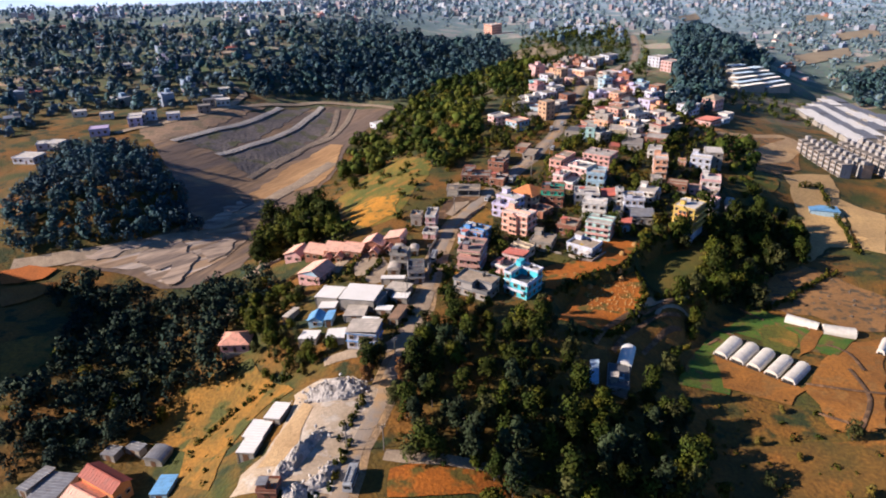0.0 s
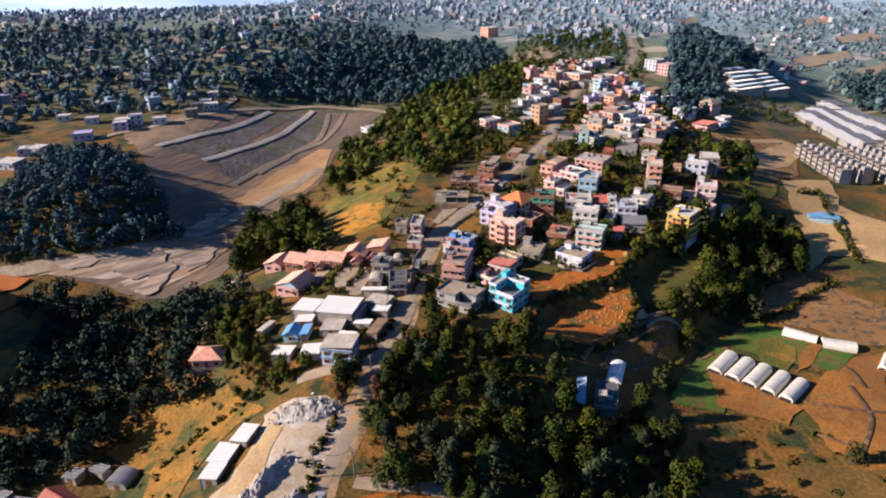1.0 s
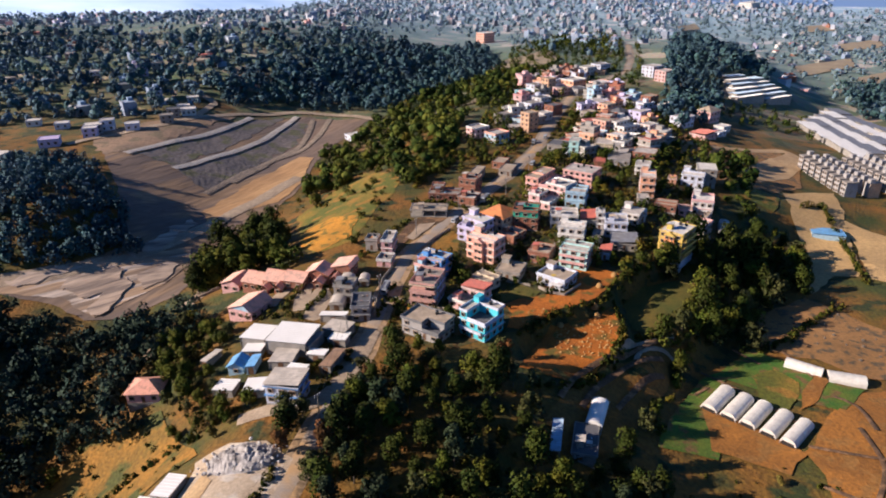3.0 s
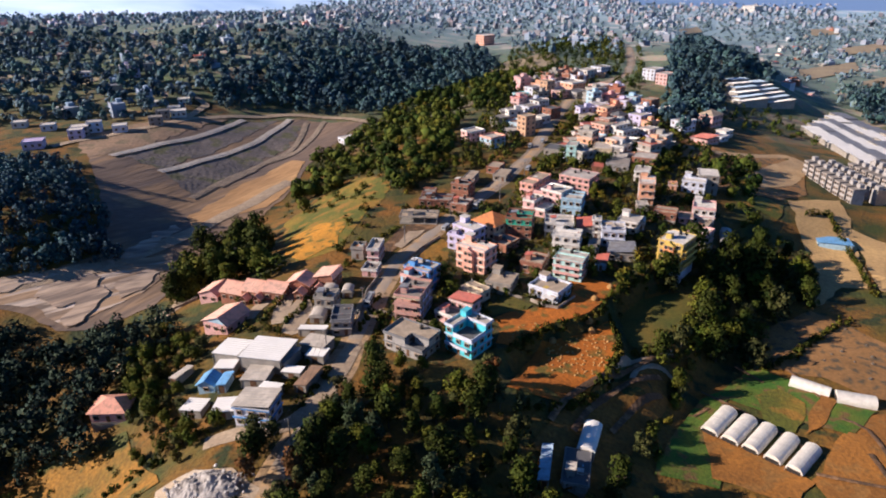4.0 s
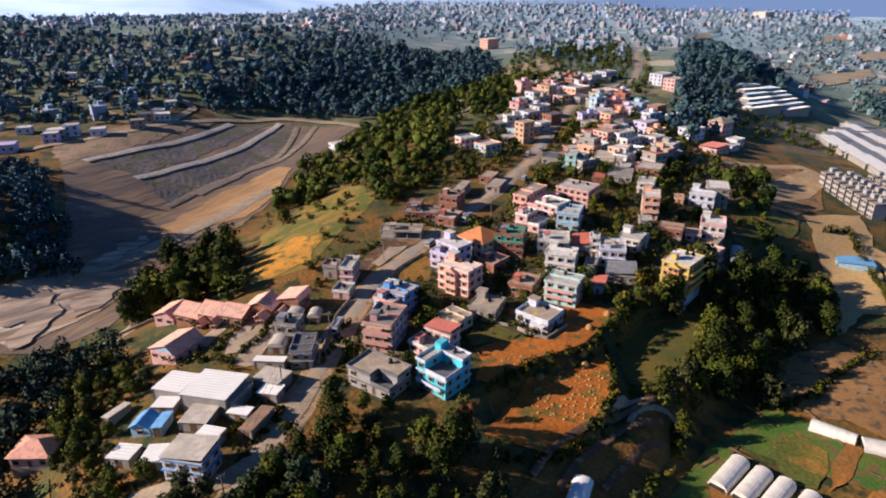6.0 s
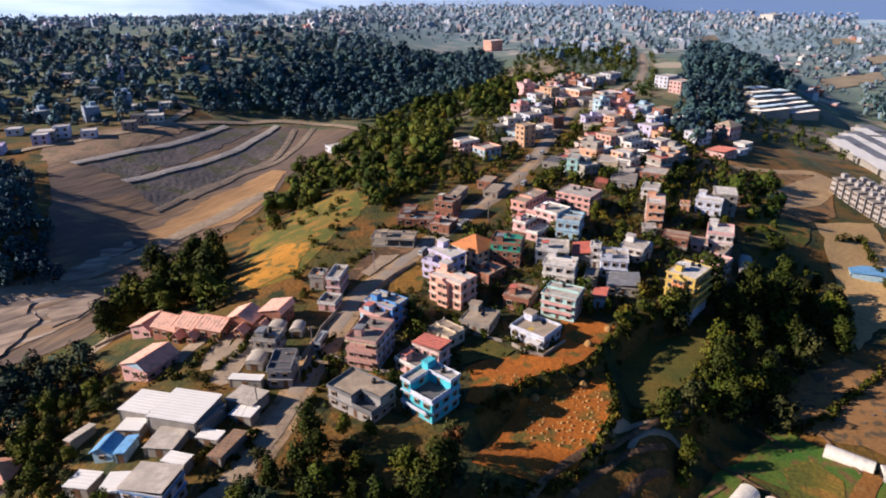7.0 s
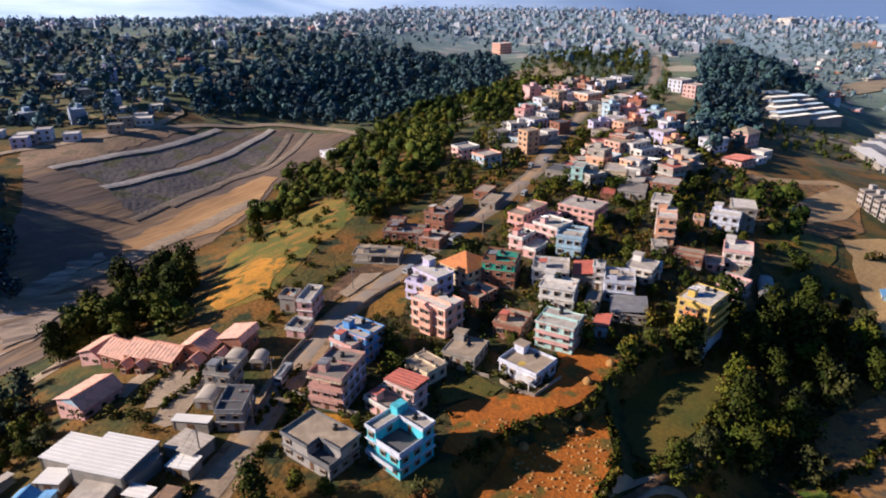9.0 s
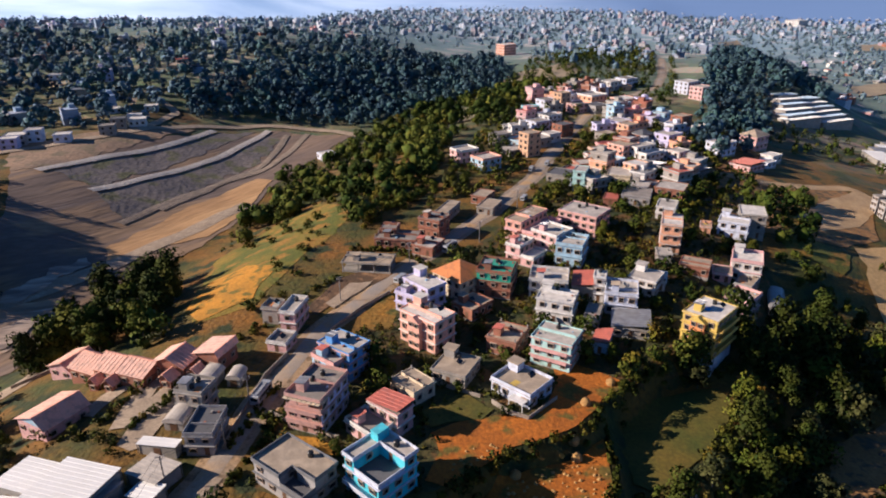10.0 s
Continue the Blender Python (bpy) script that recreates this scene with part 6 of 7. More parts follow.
def crown_shape(height, radius, low, leaves, size, lobes, taper=0.0):
    """Leaf clumps over the outsides of several lobes: arrays of quad corners."""
    centres = []
    for i in range(lobes):
        a, s = rng.uniform(0, 2 * math.pi), rng.uniform(0, 1)
        z = low + (height - low) * (0.12 + 0.72 * (i + 0.5) / lobes)
        spread = radius * (1 - taper * (z - low) / (height - low)) * 0.62 * math.sqrt(s)
        r = radius * rng.uniform(0.42, 0.62) * (1 - 0.6 * taper * (z - low) / (height - low))
        centres.append((math.cos(a) * spread, math.sin(a) * spread, z, r))
    c = np.array(centres)
    pick = rng.choice(lobes, leaves, p=c[:, 3] ** 2 / (c[:, 3] ** 2).sum())
    out = rng.normal(size=(leaves, 3))
    out[:, 2] = out[:, 2] * 0.9 + 0.25
    out /= np.linalg.norm(out, axis=1)[:, None]
    place = c[pick, :3] + out * c[pick, 3:4] * rng.uniform(0.75, 1.12, (leaves, 1)) * np.array((1, 1, 0.9))
    face = out + rng.normal(scale=0.45, size=(leaves, 3))
    face /= np.linalg.norm(face, axis=1)[:, None]
    u = np.cross(face, rng.normal(size=(leaves, 3)))
    u /= np.linalg.norm(u, axis=1)[:, None]
    v = np.cross(face, u)
    s = size * rng.uniform(0.6, 1.3, (leaves, 1))
    q = np.stack([place + u * s, place + v * s * 0.8, place - u * s * 0.9, place - v * s * 0.75], 1)
    q[:, 0] -= face * s * 0.3
    q[:, 2] -= face * s * 0.3
    soft = out * 0.8 + face * 0.35 + np.array((0, 0, 0.15))
    soft /= np.linalg.norm(soft, axis=1)[:, None]
    return np.concatenate([q.reshape(-1, 3), np.repeat(soft, 4, 0)], 1)


def lump_shape(height, radius, low, leaves, size, lobes, taper=0.0, around=5):
    """A crown seen from far off: rounded lobes with leaf clumps standing out of them."""
    out = [crown_shape(height, radius, low, leaves, size, lobes + 2, taper)]
    for i in range(lobes):
        a = i * 2.4 + rng.uniform(0, 1.5)
        z = low + (height - low) * (0.25 + 0.45 * (i + 0.5) / lobes)
        r = radius * rng.uniform(0.34, 0.52)
        c = np.array((math.cos(a) * radius * 0.45, math.sin(a) * radius * 0.45, z))
        rings = []
        for up, flat in ((-0.6, 0.8), (0.45, 0.95), (1.0, 0.15)):
            t = np.linspace(0, 2 * math.pi, around, endpoint=False) + rng.uniform(0, 1)
            k = rng.uniform(0.8, 1.2, around)
            rings.append(np.stack([np.cos(t) * flat * r * k, np.sin(t) * flat * r * k, np.full(around, up * r * 1.05) * k], 1))
        for lower, upper in zip(rings, rings[1:]):
            for j in range(around):
                q = np.stack([lower[j], lower[(j + 1) % around], upper[(j + 1) % around], upper[j]])
                soft = q / np.linalg.norm(q, axis=1)[:, None]
                out.append(np.concatenate([q + c, soft], 1))
    return np.concatenate(out)


def quads_mesh(name, pts, mat):
    n = len(pts) // 4
    me = bpy.data.meshes.new(name)
    me.vertices.add(n * 4)
    me.vertices.foreach_set("co", np.ascontiguousarray(pts[:, :3], dtype=np.float32).ravel())
    me.loops.add(n * 4)
    me.loops.foreach_set("vertex_index", np.arange(n * 4, dtype=np.int32))
    me.polygons.add(n)
    me.polygons.foreach_set("loop_start", np.arange(0, n * 4, 4, dtype=np.int32))
    me.materials.append(mat)
    me.update()
    soft = me.attributes.new("outward", "FLOAT_VECTOR", "POINT")
    soft.data.foreach_set("vector", np.ascontiguousarray(pts[:, 3:6], dtype=np.float32).ravel())
    if pts.shape[1] > 6:
        tone = me.attributes.new("tone", "FLOAT", "POINT")
        tone.data.foreach_set("value", np.ascontiguousarray(pts[:, 6], dtype=np.float32))
    return me


def trunk_shape(height, radius, limbs):
    v, f = [], []

    def limb(a, b, r0, r1):
        k = len(v)
        d = (b - a).normalized()
        u = d.orthogonal().normalized()
        w = d.cross(u)
        for p, r in ((a, r0), (a.lerp(b, 0.5) + u * r0 * 0.3, (r0 + r1) / 2), (b, r1)):
            for i in range(6):
                t = i * math.pi / 3
                v.append(tuple(p + (u * math.cos(t) + w * math.sin(t)) * r))
        for s in range(2):
            for i in range(6):
                f.append((k + s * 6 + i, k + s * 6 + (i + 1) % 6, k + s * 6 + 6 + (i + 1) % 6, k + s * 6 + 6 + i))

    limb(Vector((0, 0, -0.8)), Vector((0.1, 0, height * 0.72)), radius, radius * 0.4)
    for i in range(limbs):
        a = i * 2.4 + random.random()
        z = height * random.uniform(0.3, 0.6)
        limb(Vector((0, 0, z)), Vector((math.cos(a) * height * 0.22, math.sin(a) * height * 0.22, z + height * 0.2)), radius * 0.4, radius * 0.12)
    return v, f


# kind: height, radius, lowest leaf, leaves, leaf size, lobes, taper, leaf material, label
KINDS = [
    (11, 3.6, 2.2, 1150, 0.35, 16, 0.2, 0, "tall broadleaf tree with a dark dense crown"),
    (9, 3.4, 1.8, 1050, 0.35, 14, 0.1, 1, "spreading green broadleaf tree with dense leaves"),
    (12, 2.9, 2.5, 1000, 0.34, 16, 0.5, 3, "tall grey-green tree with a narrow crown"),
    (8, 3.0, 1.4, 850, 0.34, 13, 0.1, 2, "olive green tree with a rounded crown"),
    (6, 2.4, 0.9, 700, 0.28, 9, 0.1, 1, "small bushy green tree near houses"),
    (7, 2.5, 1.2, 700, 0.3, 9, 0.3, 4, "small tree with rusty brown leaves"),
    (5, 2.0, 0.7, 520, 0.28, 8, 0.1, 5, "small yellowing tree beside the fields"),
]
TREES = []
for height, radius, low, leaves, size, lobes, taper, leaf, label in KINDS:
    forms = []
    for i in range(3):
        crown = quads_mesh("crown", crown_shape(height, radius, low, leaves, size, lobes, taper), LEAF[leaf])
        me = bpy.data.meshes.new("trunk")
        me.from_pydata(*[trunk_shape(height, radius * 0.07, 4)[0], [], trunk_shape(height, radius * 0.07, 4)[1]])
        me.materials.append(BARK)
        forms.append((me, crown))
    TREES.append((forms, label))


def tree(x, y, kind, scale=1.0):
    forms, label = TREES[kind]
    trunk, crown = forms[int(rng.integers(3))]
    root = thing("tree", x, y, float(rng.uniform(0, 360)), label, "tree", "trees")
    root.scale = (scale, scale, scale * float(rng.uniform(0.9, 1.12)))
    shared("trunk", trunk, root, Matrix())
    shared("crown", crown, root, Matrix())


def inside(x, y, outline):
    """Which of the points lie within the outline."""
    hit = np.zeros(len(x), bool)
    for (x0, y0), (x1, y1) in zip(outline, outline[1:] + outline[:1]):
        if y0 != y1:
            hit ^= ((y0 > y) != (y1 > y)) & (x < (x1 - x0) * (y - y0) / (y1 - y0) + x0)
    return hit


def scatter(outline, gap, clear=3.0, fields=False, road=6.0, gaps=0.0):
    """Points spread unevenly over an area, clear of the houses, the road and, if asked, the fields; gaps: the share of clearings."""
    xs, ys = [p[0] for p in outline], [p[1] for p in outline]
    px, py = (g.ravel() for g in np.meshgrid(np.arange(min(xs), max(xs), gap), np.arange(min(ys), max(ys), gap)))
    px, py = px + rng.uniform(-0.48, 0.48, len(px)) * gap, py + rng.uniform(-0.48, 0.48, len(py)) * gap
    keep = inside(px, py, outline) & (np.abs(px - np.interp(py, ROAD_Y, ROAD_X)) > road + clear * 0.5)
    px, py = px[keep], py[keep]
    if gaps:
        keep = np.array([noise.noise(Vector((x * 0.045, y * 0.045, 5.0))) > gaps * 1.2 - 0.6 for x, y in zip(px, py)], bool)
        px, py = px[keep], py[keep]
    for hx, hy, hr in BUILT:
        keep = (px - hx) ** 2 + (py - hy) ** 2 > (hr + clear) ** 2
        px, py = px[keep], py[keep]
    if fields:
        for field in CLEAR:
            keep = ~inside(px, py, field)
            px, py = px[keep], py[keep]
    return list(zip(px.tolist(), py.tolist()))


def hamlet(outline, gap, share, where, clear=2.0):
    """Single houses in the countryside."""
    looks = (("white", "white"), ("whiteblue", "bluish white"), ("bare", "grey cement"), ("stone", "grey"), ("rose", "pink"), ("brick", "brick"), ("lilac", "lilac"))
    if "road" in where:
        looks += (("bare", "grey cement"), ("peach", "peach orange"), ("brick", "brick"), ("skyblue", "pale blue"), ("tan", "tan"), ("stone", "grey"), ("rose", "pink"))
    for px, py in scatter(outline, gap, clear, False, 15.0 if "road" in where else 11.5):
        if random.random() > share:
            continue
        colour, word = random.choice(looks)
        storeys = random.choice((1, 1, 2, 2, 3) if py < 620 and px > 0 else (1, 1, 1, 2, 2))
        w, d, h = random.choice((4.0, 5.0)), random.choice((3.5, 4.5)), storeys * 3.0
        BUILT.append((px, py, max(w, d)))
        ob = thing("house", px, py, random.choice((15, 30, 50)), word + " house standing " + where, "house", "houses of the countryside")
        shared("wall", mesh_of(("far_wall", w, d, h, colour), boxes((-w, w, -d, d, -2.5, h)), PAINT[colour]), ob, Matrix())
        roof = random.choice(("white", "pale", "tin", "white", "redtin"))
        shared("roof", mesh_of(("far_roof", w, d, h, roof), boxes((-w - 0.4, w + 0.4, -d - 0.4, d + 0.4, h, h + 0.25)), ROOF[roof]), ob, Matrix())
        if py < 660 and px > 0:
            shared("parapet", mesh_of(("far_parapet", w, d, h, colour), walls_ring(2 * w + 0.7, 2 * d + 0.7, 0.16, h + 0.25, h + 0.95), PAINT[colour]), ob, Matrix())
            for s in range(1, storeys):
                shared("ledge", mesh_of(("far_ledge", w, d, s), boxes((-w - 0.9, w + 0.4, -d - 0.4, d + 0.4, 3.0 * s - 0.1, 3.0 * s + 0.1)), PAINT["white"]), ob, Matrix())
        if storeys > 1:
            shared("stair_room", mesh_of(("far_room", w, d, h, colour), boxes((w * 0.2, w * 0.9, 0.2, d * 0.9, h + 0.25, h + 2.5)), PAINT[colour]), ob, Matrix())
        for s in range(storeys if py < 640 else 0):
            for at in (pose(-w * 0.45, -d, 1.6 + 3 * s), pose(w * 0.45, -d, 1.6 + 3 * s), pose(-w, 0, 1.6 + 3 * s, 0, 0, -90))[:1 if py > 560 else 3]:
                window(ob, at, 1.5, 1.3, False)


def woods(name, outlines, mat, label, leaves, size, height, radius, fields=True, lumps=0, gaps=0.0, low=0.55, high=1.3):
    """Many trees too far off to count, as one object."""
    forms = [lump_shape(height * k, radius, height * 0.12, leaves, size, lumps, 0.2) if lumps else crown_shape(height * k, radius, height * 0.12, leaves, size, 7, 0.25) for k in (0.7, 0.85, 1.0, 1.2)]
    parts = []
    for outline, gap, clear in outlines:
        for px, py in scatter(outline, gap, clear, fields, 6.0, gaps):
            q = forms[int(rng.integers(4))]
            a, s = float(rng.uniform(0, 6.28)), low + (high - low) * float(rng.uniform(0, 1)) ** 1.4
            tone = float(np.clip(0.5 + 0.9 * noise.noise(Vector((px * 0.03, py * 0.03, 9.0))) + rng.normal(0, 0.22), 0, 1))
            c, n = math.cos(a) * s, math.sin(a) * s
            ca, sa = c / s, n / s
            parts.append(np.stack([q[:, 0] * c - q[:, 1] * n + px, q[:, 0] * n + q[:, 1] * c + py, q[:, 2] * s + lz(px, py) - 0.3, q[:, 3] * ca - q[:, 4] * sa, q[:, 3] * sa + q[:, 4] * ca, q[:, 5], np.full(len(q), tone)], 1))
    return tagged(new(name, quads_mesh(name, np.concatenate(parts), mat)), label, "woods", kind="stuff")


def hedge(way, height, half):
    """A row of bushes along a line."""
    pts = [Vector(p) for p in way]
    parts = []
    for a, b in zip(pts, pts[1:]):
        n = max(1, int((b - a).length / (half * 1.1)))
        for i in range(n):
            p = a.lerp(b, (i + float(rng.uniform(0, 1))) / n) + Vector((float(rng.normal(0, half * 0.5)), float(rng.normal(0, half * 0.5))))
            s = float(rng.uniform(0.5, 1.3))
            q = crown_shape(height * s, half * s * 1.3, 0.1, 60, 0.34, 3)
            parts.append(np.concatenate([q + np.array((p.x, p.y, lz(p.x, p.y) - 0.2, 0, 0, 0)), np.full((len(q), 1), float(rng.uniform(0, 1)))], 1))
    root = new("hedge", quads_mesh("hedge", np.concatenate(parts), SHRUB))
    return tagged(root, "uneven row of scrubby green bushes", "hedge", kind="stuff")


GROVE = ((-7.1, 187.4), (2.7, 196.0), (15.5, 186.8), (36.1, 182.2), (43.7, 173.7), (39.3, 151.3), (46.8, 151.7), (62.8, 166.5), (68.8, 157.4), (72.1, 136.8), (61.0, 117.0), (8.3, 106.5), (14.4, 117.2), (-12.3, 123.1), (-14.9, 142.1), (-14.1, 154.3), (-8.2, 172.1))
RAVINE = ((-168.0, 247.0), (-147.6, 250.0), (-112.8, 232.0), (-101.0, 246.0), (-78.4, 243.5), (-60.3, 217.3), (-75.3, 208.4), (-77.7, 187.1), (-67.7, 178.9), (-86.3, 175.4), (-95.6, 158.3), (-110.3, 151.4), (-124.7, 139.1), (-144.3, 174.7), (-135.7, 189.6), (-150.5, 228.0))
DARK_HILL = ((-217.7, 306.1), (-221.3, 343.0), (-235.7, 398.2), (-195.0, 403.6), (-132.0, 320.0), (-118.0, 296.0), (-148.0, 277.0), (-182.0, 271.0), (-196.0, 269.0))
COPSE = ((-83.1, 261.0), (-90.5, 311.8), (-69.6, 324.7), (-46.2, 284.5), (-40.1, 247.2), (-55.1, 261.7), (-70.5, 246.5))
FLANK = ((-55.4, 332.3), (-66.4, 384.1), (-53.8, 469.0), (-37.0, 535.4), (-4.8, 612.8), (57.5, 675.8), (129.7, 670.1), (105.5, 608.0), (72.7, 568.6), (47.6, 503.7), (28.3, 469.2), (22.2, 364.4), (5.5, 334.7), (-3.5, 340.4), (-30.7, 376.0), (-44.8, 348.5))
BIG_WOOD = ((-152.0, 545.0), (-178.6, 593.8), (-124.1, 686.7), (-50.6, 791.8), (55.1, 810.9), (78.5, 704.2), (57.6, 676.6), (-9.9, 604.9), (-30.0, 568.0), (-67.0, 576.0), (-110.0, 570.0))
EAST_BANK = ((75.5, 233.2), (99.5, 254.1), (125.4, 265.3), (142.6, 298.1), (162.4, 326.5), (171.6, 318.7), (178.9, 298.1), (161.1, 258.4), (132.4, 244.0), (96.5, 211.8), (78.0, 176.8), (66.3, 169.1), (88.9, 206.5), (82.5, 207.9))
EAST_LOW = ((92.6, 249.6), (115.6, 272.5), (146.1, 300.6), (173.8, 293.8), (147.5, 238.8), (125.4, 220.9), (98.0, 213.0), (107.0, 231.0), (115.5, 243.0), (114.0, 256.0))
TOWN_UP = ((53.6, 381.6), (58.0, 448.7), (73.7, 576.5), (109.2, 648.7), (157.7, 645.5), (166.2, 539.8), (159.7, 460.6), (141.6, 393.3), (101.7, 355.3), (81.1, 367.7))
MEADOW_BUSHES = ((-58.5, 330.2), (-44.0, 370.1), (-29.1, 402.2), (-0.5, 349.0), (-3.5, 316.8), (-15.7, 263.6), (-22.7, 258.1), (-22.6, 297.8), (-46.6, 311.0))
EAST_WOOD = ((162.8, 466.5), (244.4, 716.0), (443.6, 1167.5), (377.0, 788.5), (300.3, 609.4), (258.4, 605.2), (211.2, 484.4), (173.4, 450.1))
FAR_WEST = ((-286.3, 409.3), (-527.9, 812.5), (-221.0, 780.2), (-60.5, 956.8), (-52.3, 821.5), (-125.2, 693.3), (-180.4, 600.9), (-164.3, 537.3), (-185.0, 485.3), (-274.0, 484.5))
FAR_WEST_PLAIN = ((-527.9, 812.5), (-1801.3, 2838.0), (-144.3, 2367.8), (-60.5, 956.8), (-221.0, 780.2))
GARDEN = ((33.2, 227.7), (38.0, 231.6), (42.2, 235.1), (49.6, 229.0), (47.1, 225.3), (40.5, 225.0), (35.8, 222.3))
FAR_EAST = ((570.7, 1558.0), (1034.5, 2382.3), (1523.4, 2737.7), (485.3, 852.5), (465.8, 921.1), (512.1, 1113.1))
FAR_EAST_PLAIN = ((434.3, 831.0), (767.6, 1509.2), (1178.7, 1721.6), (407.1, 559.2), (404.5, 676.4))
FAR_NORTH = ((-120.5, 795.5), (-652.3, 3056.4), (2015.8, 3673.1), (1034.5, 2382.3), (388.9, 1143.6), (224.3, 731.7), (119.5, 702.2), (85.3, 1074.0), (-26.5, 1077.3))
SHED_TREES = ((-71.5, 201.5), (-64.2, 209.8), (-52.5, 209.7), (-48.1, 192.4), (-34.2, 169.4), (-37.1, 155.5), (-48.6, 160.9), (-60.0, 174.1), (-65.3, 188.8))
EAST_TREES = ((466.5, 779.6), (544.3, 816.3), (394.8, 579.2), (379.8, 594.5), (421.1, 694.1))
LOW_FIELD = ((79.6, 162.7), (107.2, 165.8), (121.4, 142.7), (108.2, 120.3), (66.0, 122.1))
WEST_BANK = ((-94.9, 161.5), (-86.3, 179.9), (-64.4, 180.1), (-43.9, 155.4), (-59.7, 138.4), (-58.8, 122.1))
TOWN = ((2.8, 200.2), (1.3, 237.7), (22.2, 277.4), (52.6, 328.8), (107.2, 478.8), (163.3, 515.4), (155.0, 411.6), (143.5, 316.6), (108.5, 257.9), (76.6, 240.9), (40.7, 203.3))
FAR_TOWN = ((-182.7, 996.7), (-471.1, 2861.5), (164.7, 3135.2), (2086.8, 3761.7), (994.9, 1775.4), (734.0, 1616.5), (628.3, 1758.6), (240.0, 750.4), (184.1, 756.4), (151.9, 869.8), (119.2, 1232.4), (-36.4, 1213.1))
FAR_HAMLET = ((-293.1, 419.0), (-649.7, 1005.4), (-690.5, 1795.3), (-191.4, 1736.7), (-108.2, 965.1), (-185.7, 619.8), (-189.3, 490.2), (-280.3, 495.6))
EAST_TOWN = ((286.0, 637.4), (596.9, 1303.8), (844.1, 1501.3), (354.4, 620.4), (321.0, 614.6))
EAST_SLOPE = ((146.8, 397.7), (196.7, 404.4), (174.6, 347.1), (190.8, 339.9), (148.6, 314.0), (152.0, 338.7))
TRACT = ((-11.9, 362.2), (-0.8, 381.9), (13.6, 387.4), (32.9, 406.2), (46.2, 381.2), (34.6, 365.8), (13.0, 350.7), (2.6, 332.2))
UP_END = ((60.1, 670.5), (88.6, 756.1), (188.5, 1028.0), (290.7, 1113.6), (226.3, 738.9), (177.5, 563.6), (154.2, 628.5), (114.0, 653.7), (82.6, 591.7))
UP_WEST = ((34.2, 374.3), (29.2, 428.9), (46.0, 478.7), (66.8, 601.7), (73.7, 543.8), (60.6, 441.3), (53.4, 375.4), (43.9, 363.5))
UP_EAST = ((117.6, 358.2), (142.1, 409.9), (166.5, 502.7), (184.8, 507.4), (172.3, 432.3), (191.9, 411.5), (179.6, 371.7), (165.6, 378.1), (136.9, 356.3), (116.4, 322.5))
EAST_VALLEY = ((202.5, 529.5), (242.8, 578.7), (288.2, 563.3), (323.9, 565.1), (280.0, 487.7), (239.6, 492.0), (201.2, 487.2))
ROADSIDE = ((-23.9, 154.6), (-23.4, 163.3), (-18.1, 167.2), (-13.3, 172.0), (-7.0, 184.0), (-3.0, 184.0), (-5.0, 166.0), (-6.3, 154.6), (-8.2, 147.0), (-14.5, 142.0), (-21.8, 149.6))
WORKS_SIDE = ((-79.4, 218.0), (-76.0, 230.7), (-56.4, 220.2), (-47.5, 203.7), (-52.5, 197.3), (-54.6, 187.4), (-47.0, 179.2), (-37.8, 174.1), (-30.1, 170.0), (-36.4, 166.3), (-60.6, 178.2), (-72.9, 198.1))
EAST_FIELDS = ((480.0, 770.0), (640.0, 860.0), (1180.0, 1500.0), (1180.0, 1900.0), (780.0, 1720.0), (570.0, 1150.0))
GROVE_LOW = ((-8.0, 128.0), (20.0, 140.0), (46.0, 146.0), (70.0, 150.0), (72.0, 136.8), (61.0, 117.0), (14.0, 110.0))
GREY_FRONT = ((6.0, 193.9), (8.4, 196.5), (19.5, 194.3), (29.8, 194.9), (36.0, 195.1), (34.1, 192.5), (10.3, 189.9))

# hedges and rows of bushes
hedge(((98.0, 252.0), (104.0, 254.5), (110.0, 257.0), (114.0, 259.5)), 3.6, 1.8)
hedge(((-10.9, 195.6), (-12.4, 187.8), (-14.6, 180.8), (-16.9, 175.5)), 2.0, 1.2)
hedge(((-77.4, 215.6), (-71.7, 221.1), (-64.7, 226.5)), 1.8, 1.0)
hedge(((-35.6, 219.8), (-35.7, 226.1), (-34.3, 231.4), (-33.2, 234.8)), 1.9, 1.2)
hedge(((-29.2, 218.7), (-27.7, 222.7), (-25.0, 227.7), (-25.0, 233.1), (-25.6, 236.8)), 1.5, 0.9)
hedge(((-46.3, 216.8), (-41.7, 216.8), (-37.2, 217.0), (-31.6, 214.8), (-26.6, 211.1)), 2.8, 1.6)
hedge(((-50.0, 238.8), (-44.6, 238.6), (-37.3, 236.0)), 2.0, 1.2)
hedge(((-4.6, 214.1), (-3.9, 219.3), (-3.4, 229.9), (-1.3, 236.6)), 1.8, 1.0)
hedge(((38.4, 178.8), (53.2, 182.7), (66.9, 195.2), (73.4, 210.5)), 2.4, 1.2)
hedge(((39.5, 202.4), (46.5, 208.5), (52.7, 214.3), (60.7, 218.4), (69.9, 225.1), (75.0, 232.5), (87.2, 246.0), (98.3, 253.7)), 2.6, 1.3)
hedge(((65.5, 194.7), (72.8, 205.8), (74.6, 219.2), (74.6, 230.7)), 1.0, 0.6)
hedge(((77.7, 212.4), (81.6, 210.0), (88.4, 214.6), (96.1, 224.6), (104.0, 234.0), (109.5, 243.8)), 2.2, 1.2)
hedge(((-1.6, 202.7), (-0.4, 209.0), (1.5, 217.5), (-0.2, 227.4)), 1.5, 1.0)
hedge(((-17.5, 196.7), (-20.4, 186.5), (-22.8, 181.0)), 1.4, 0.9)
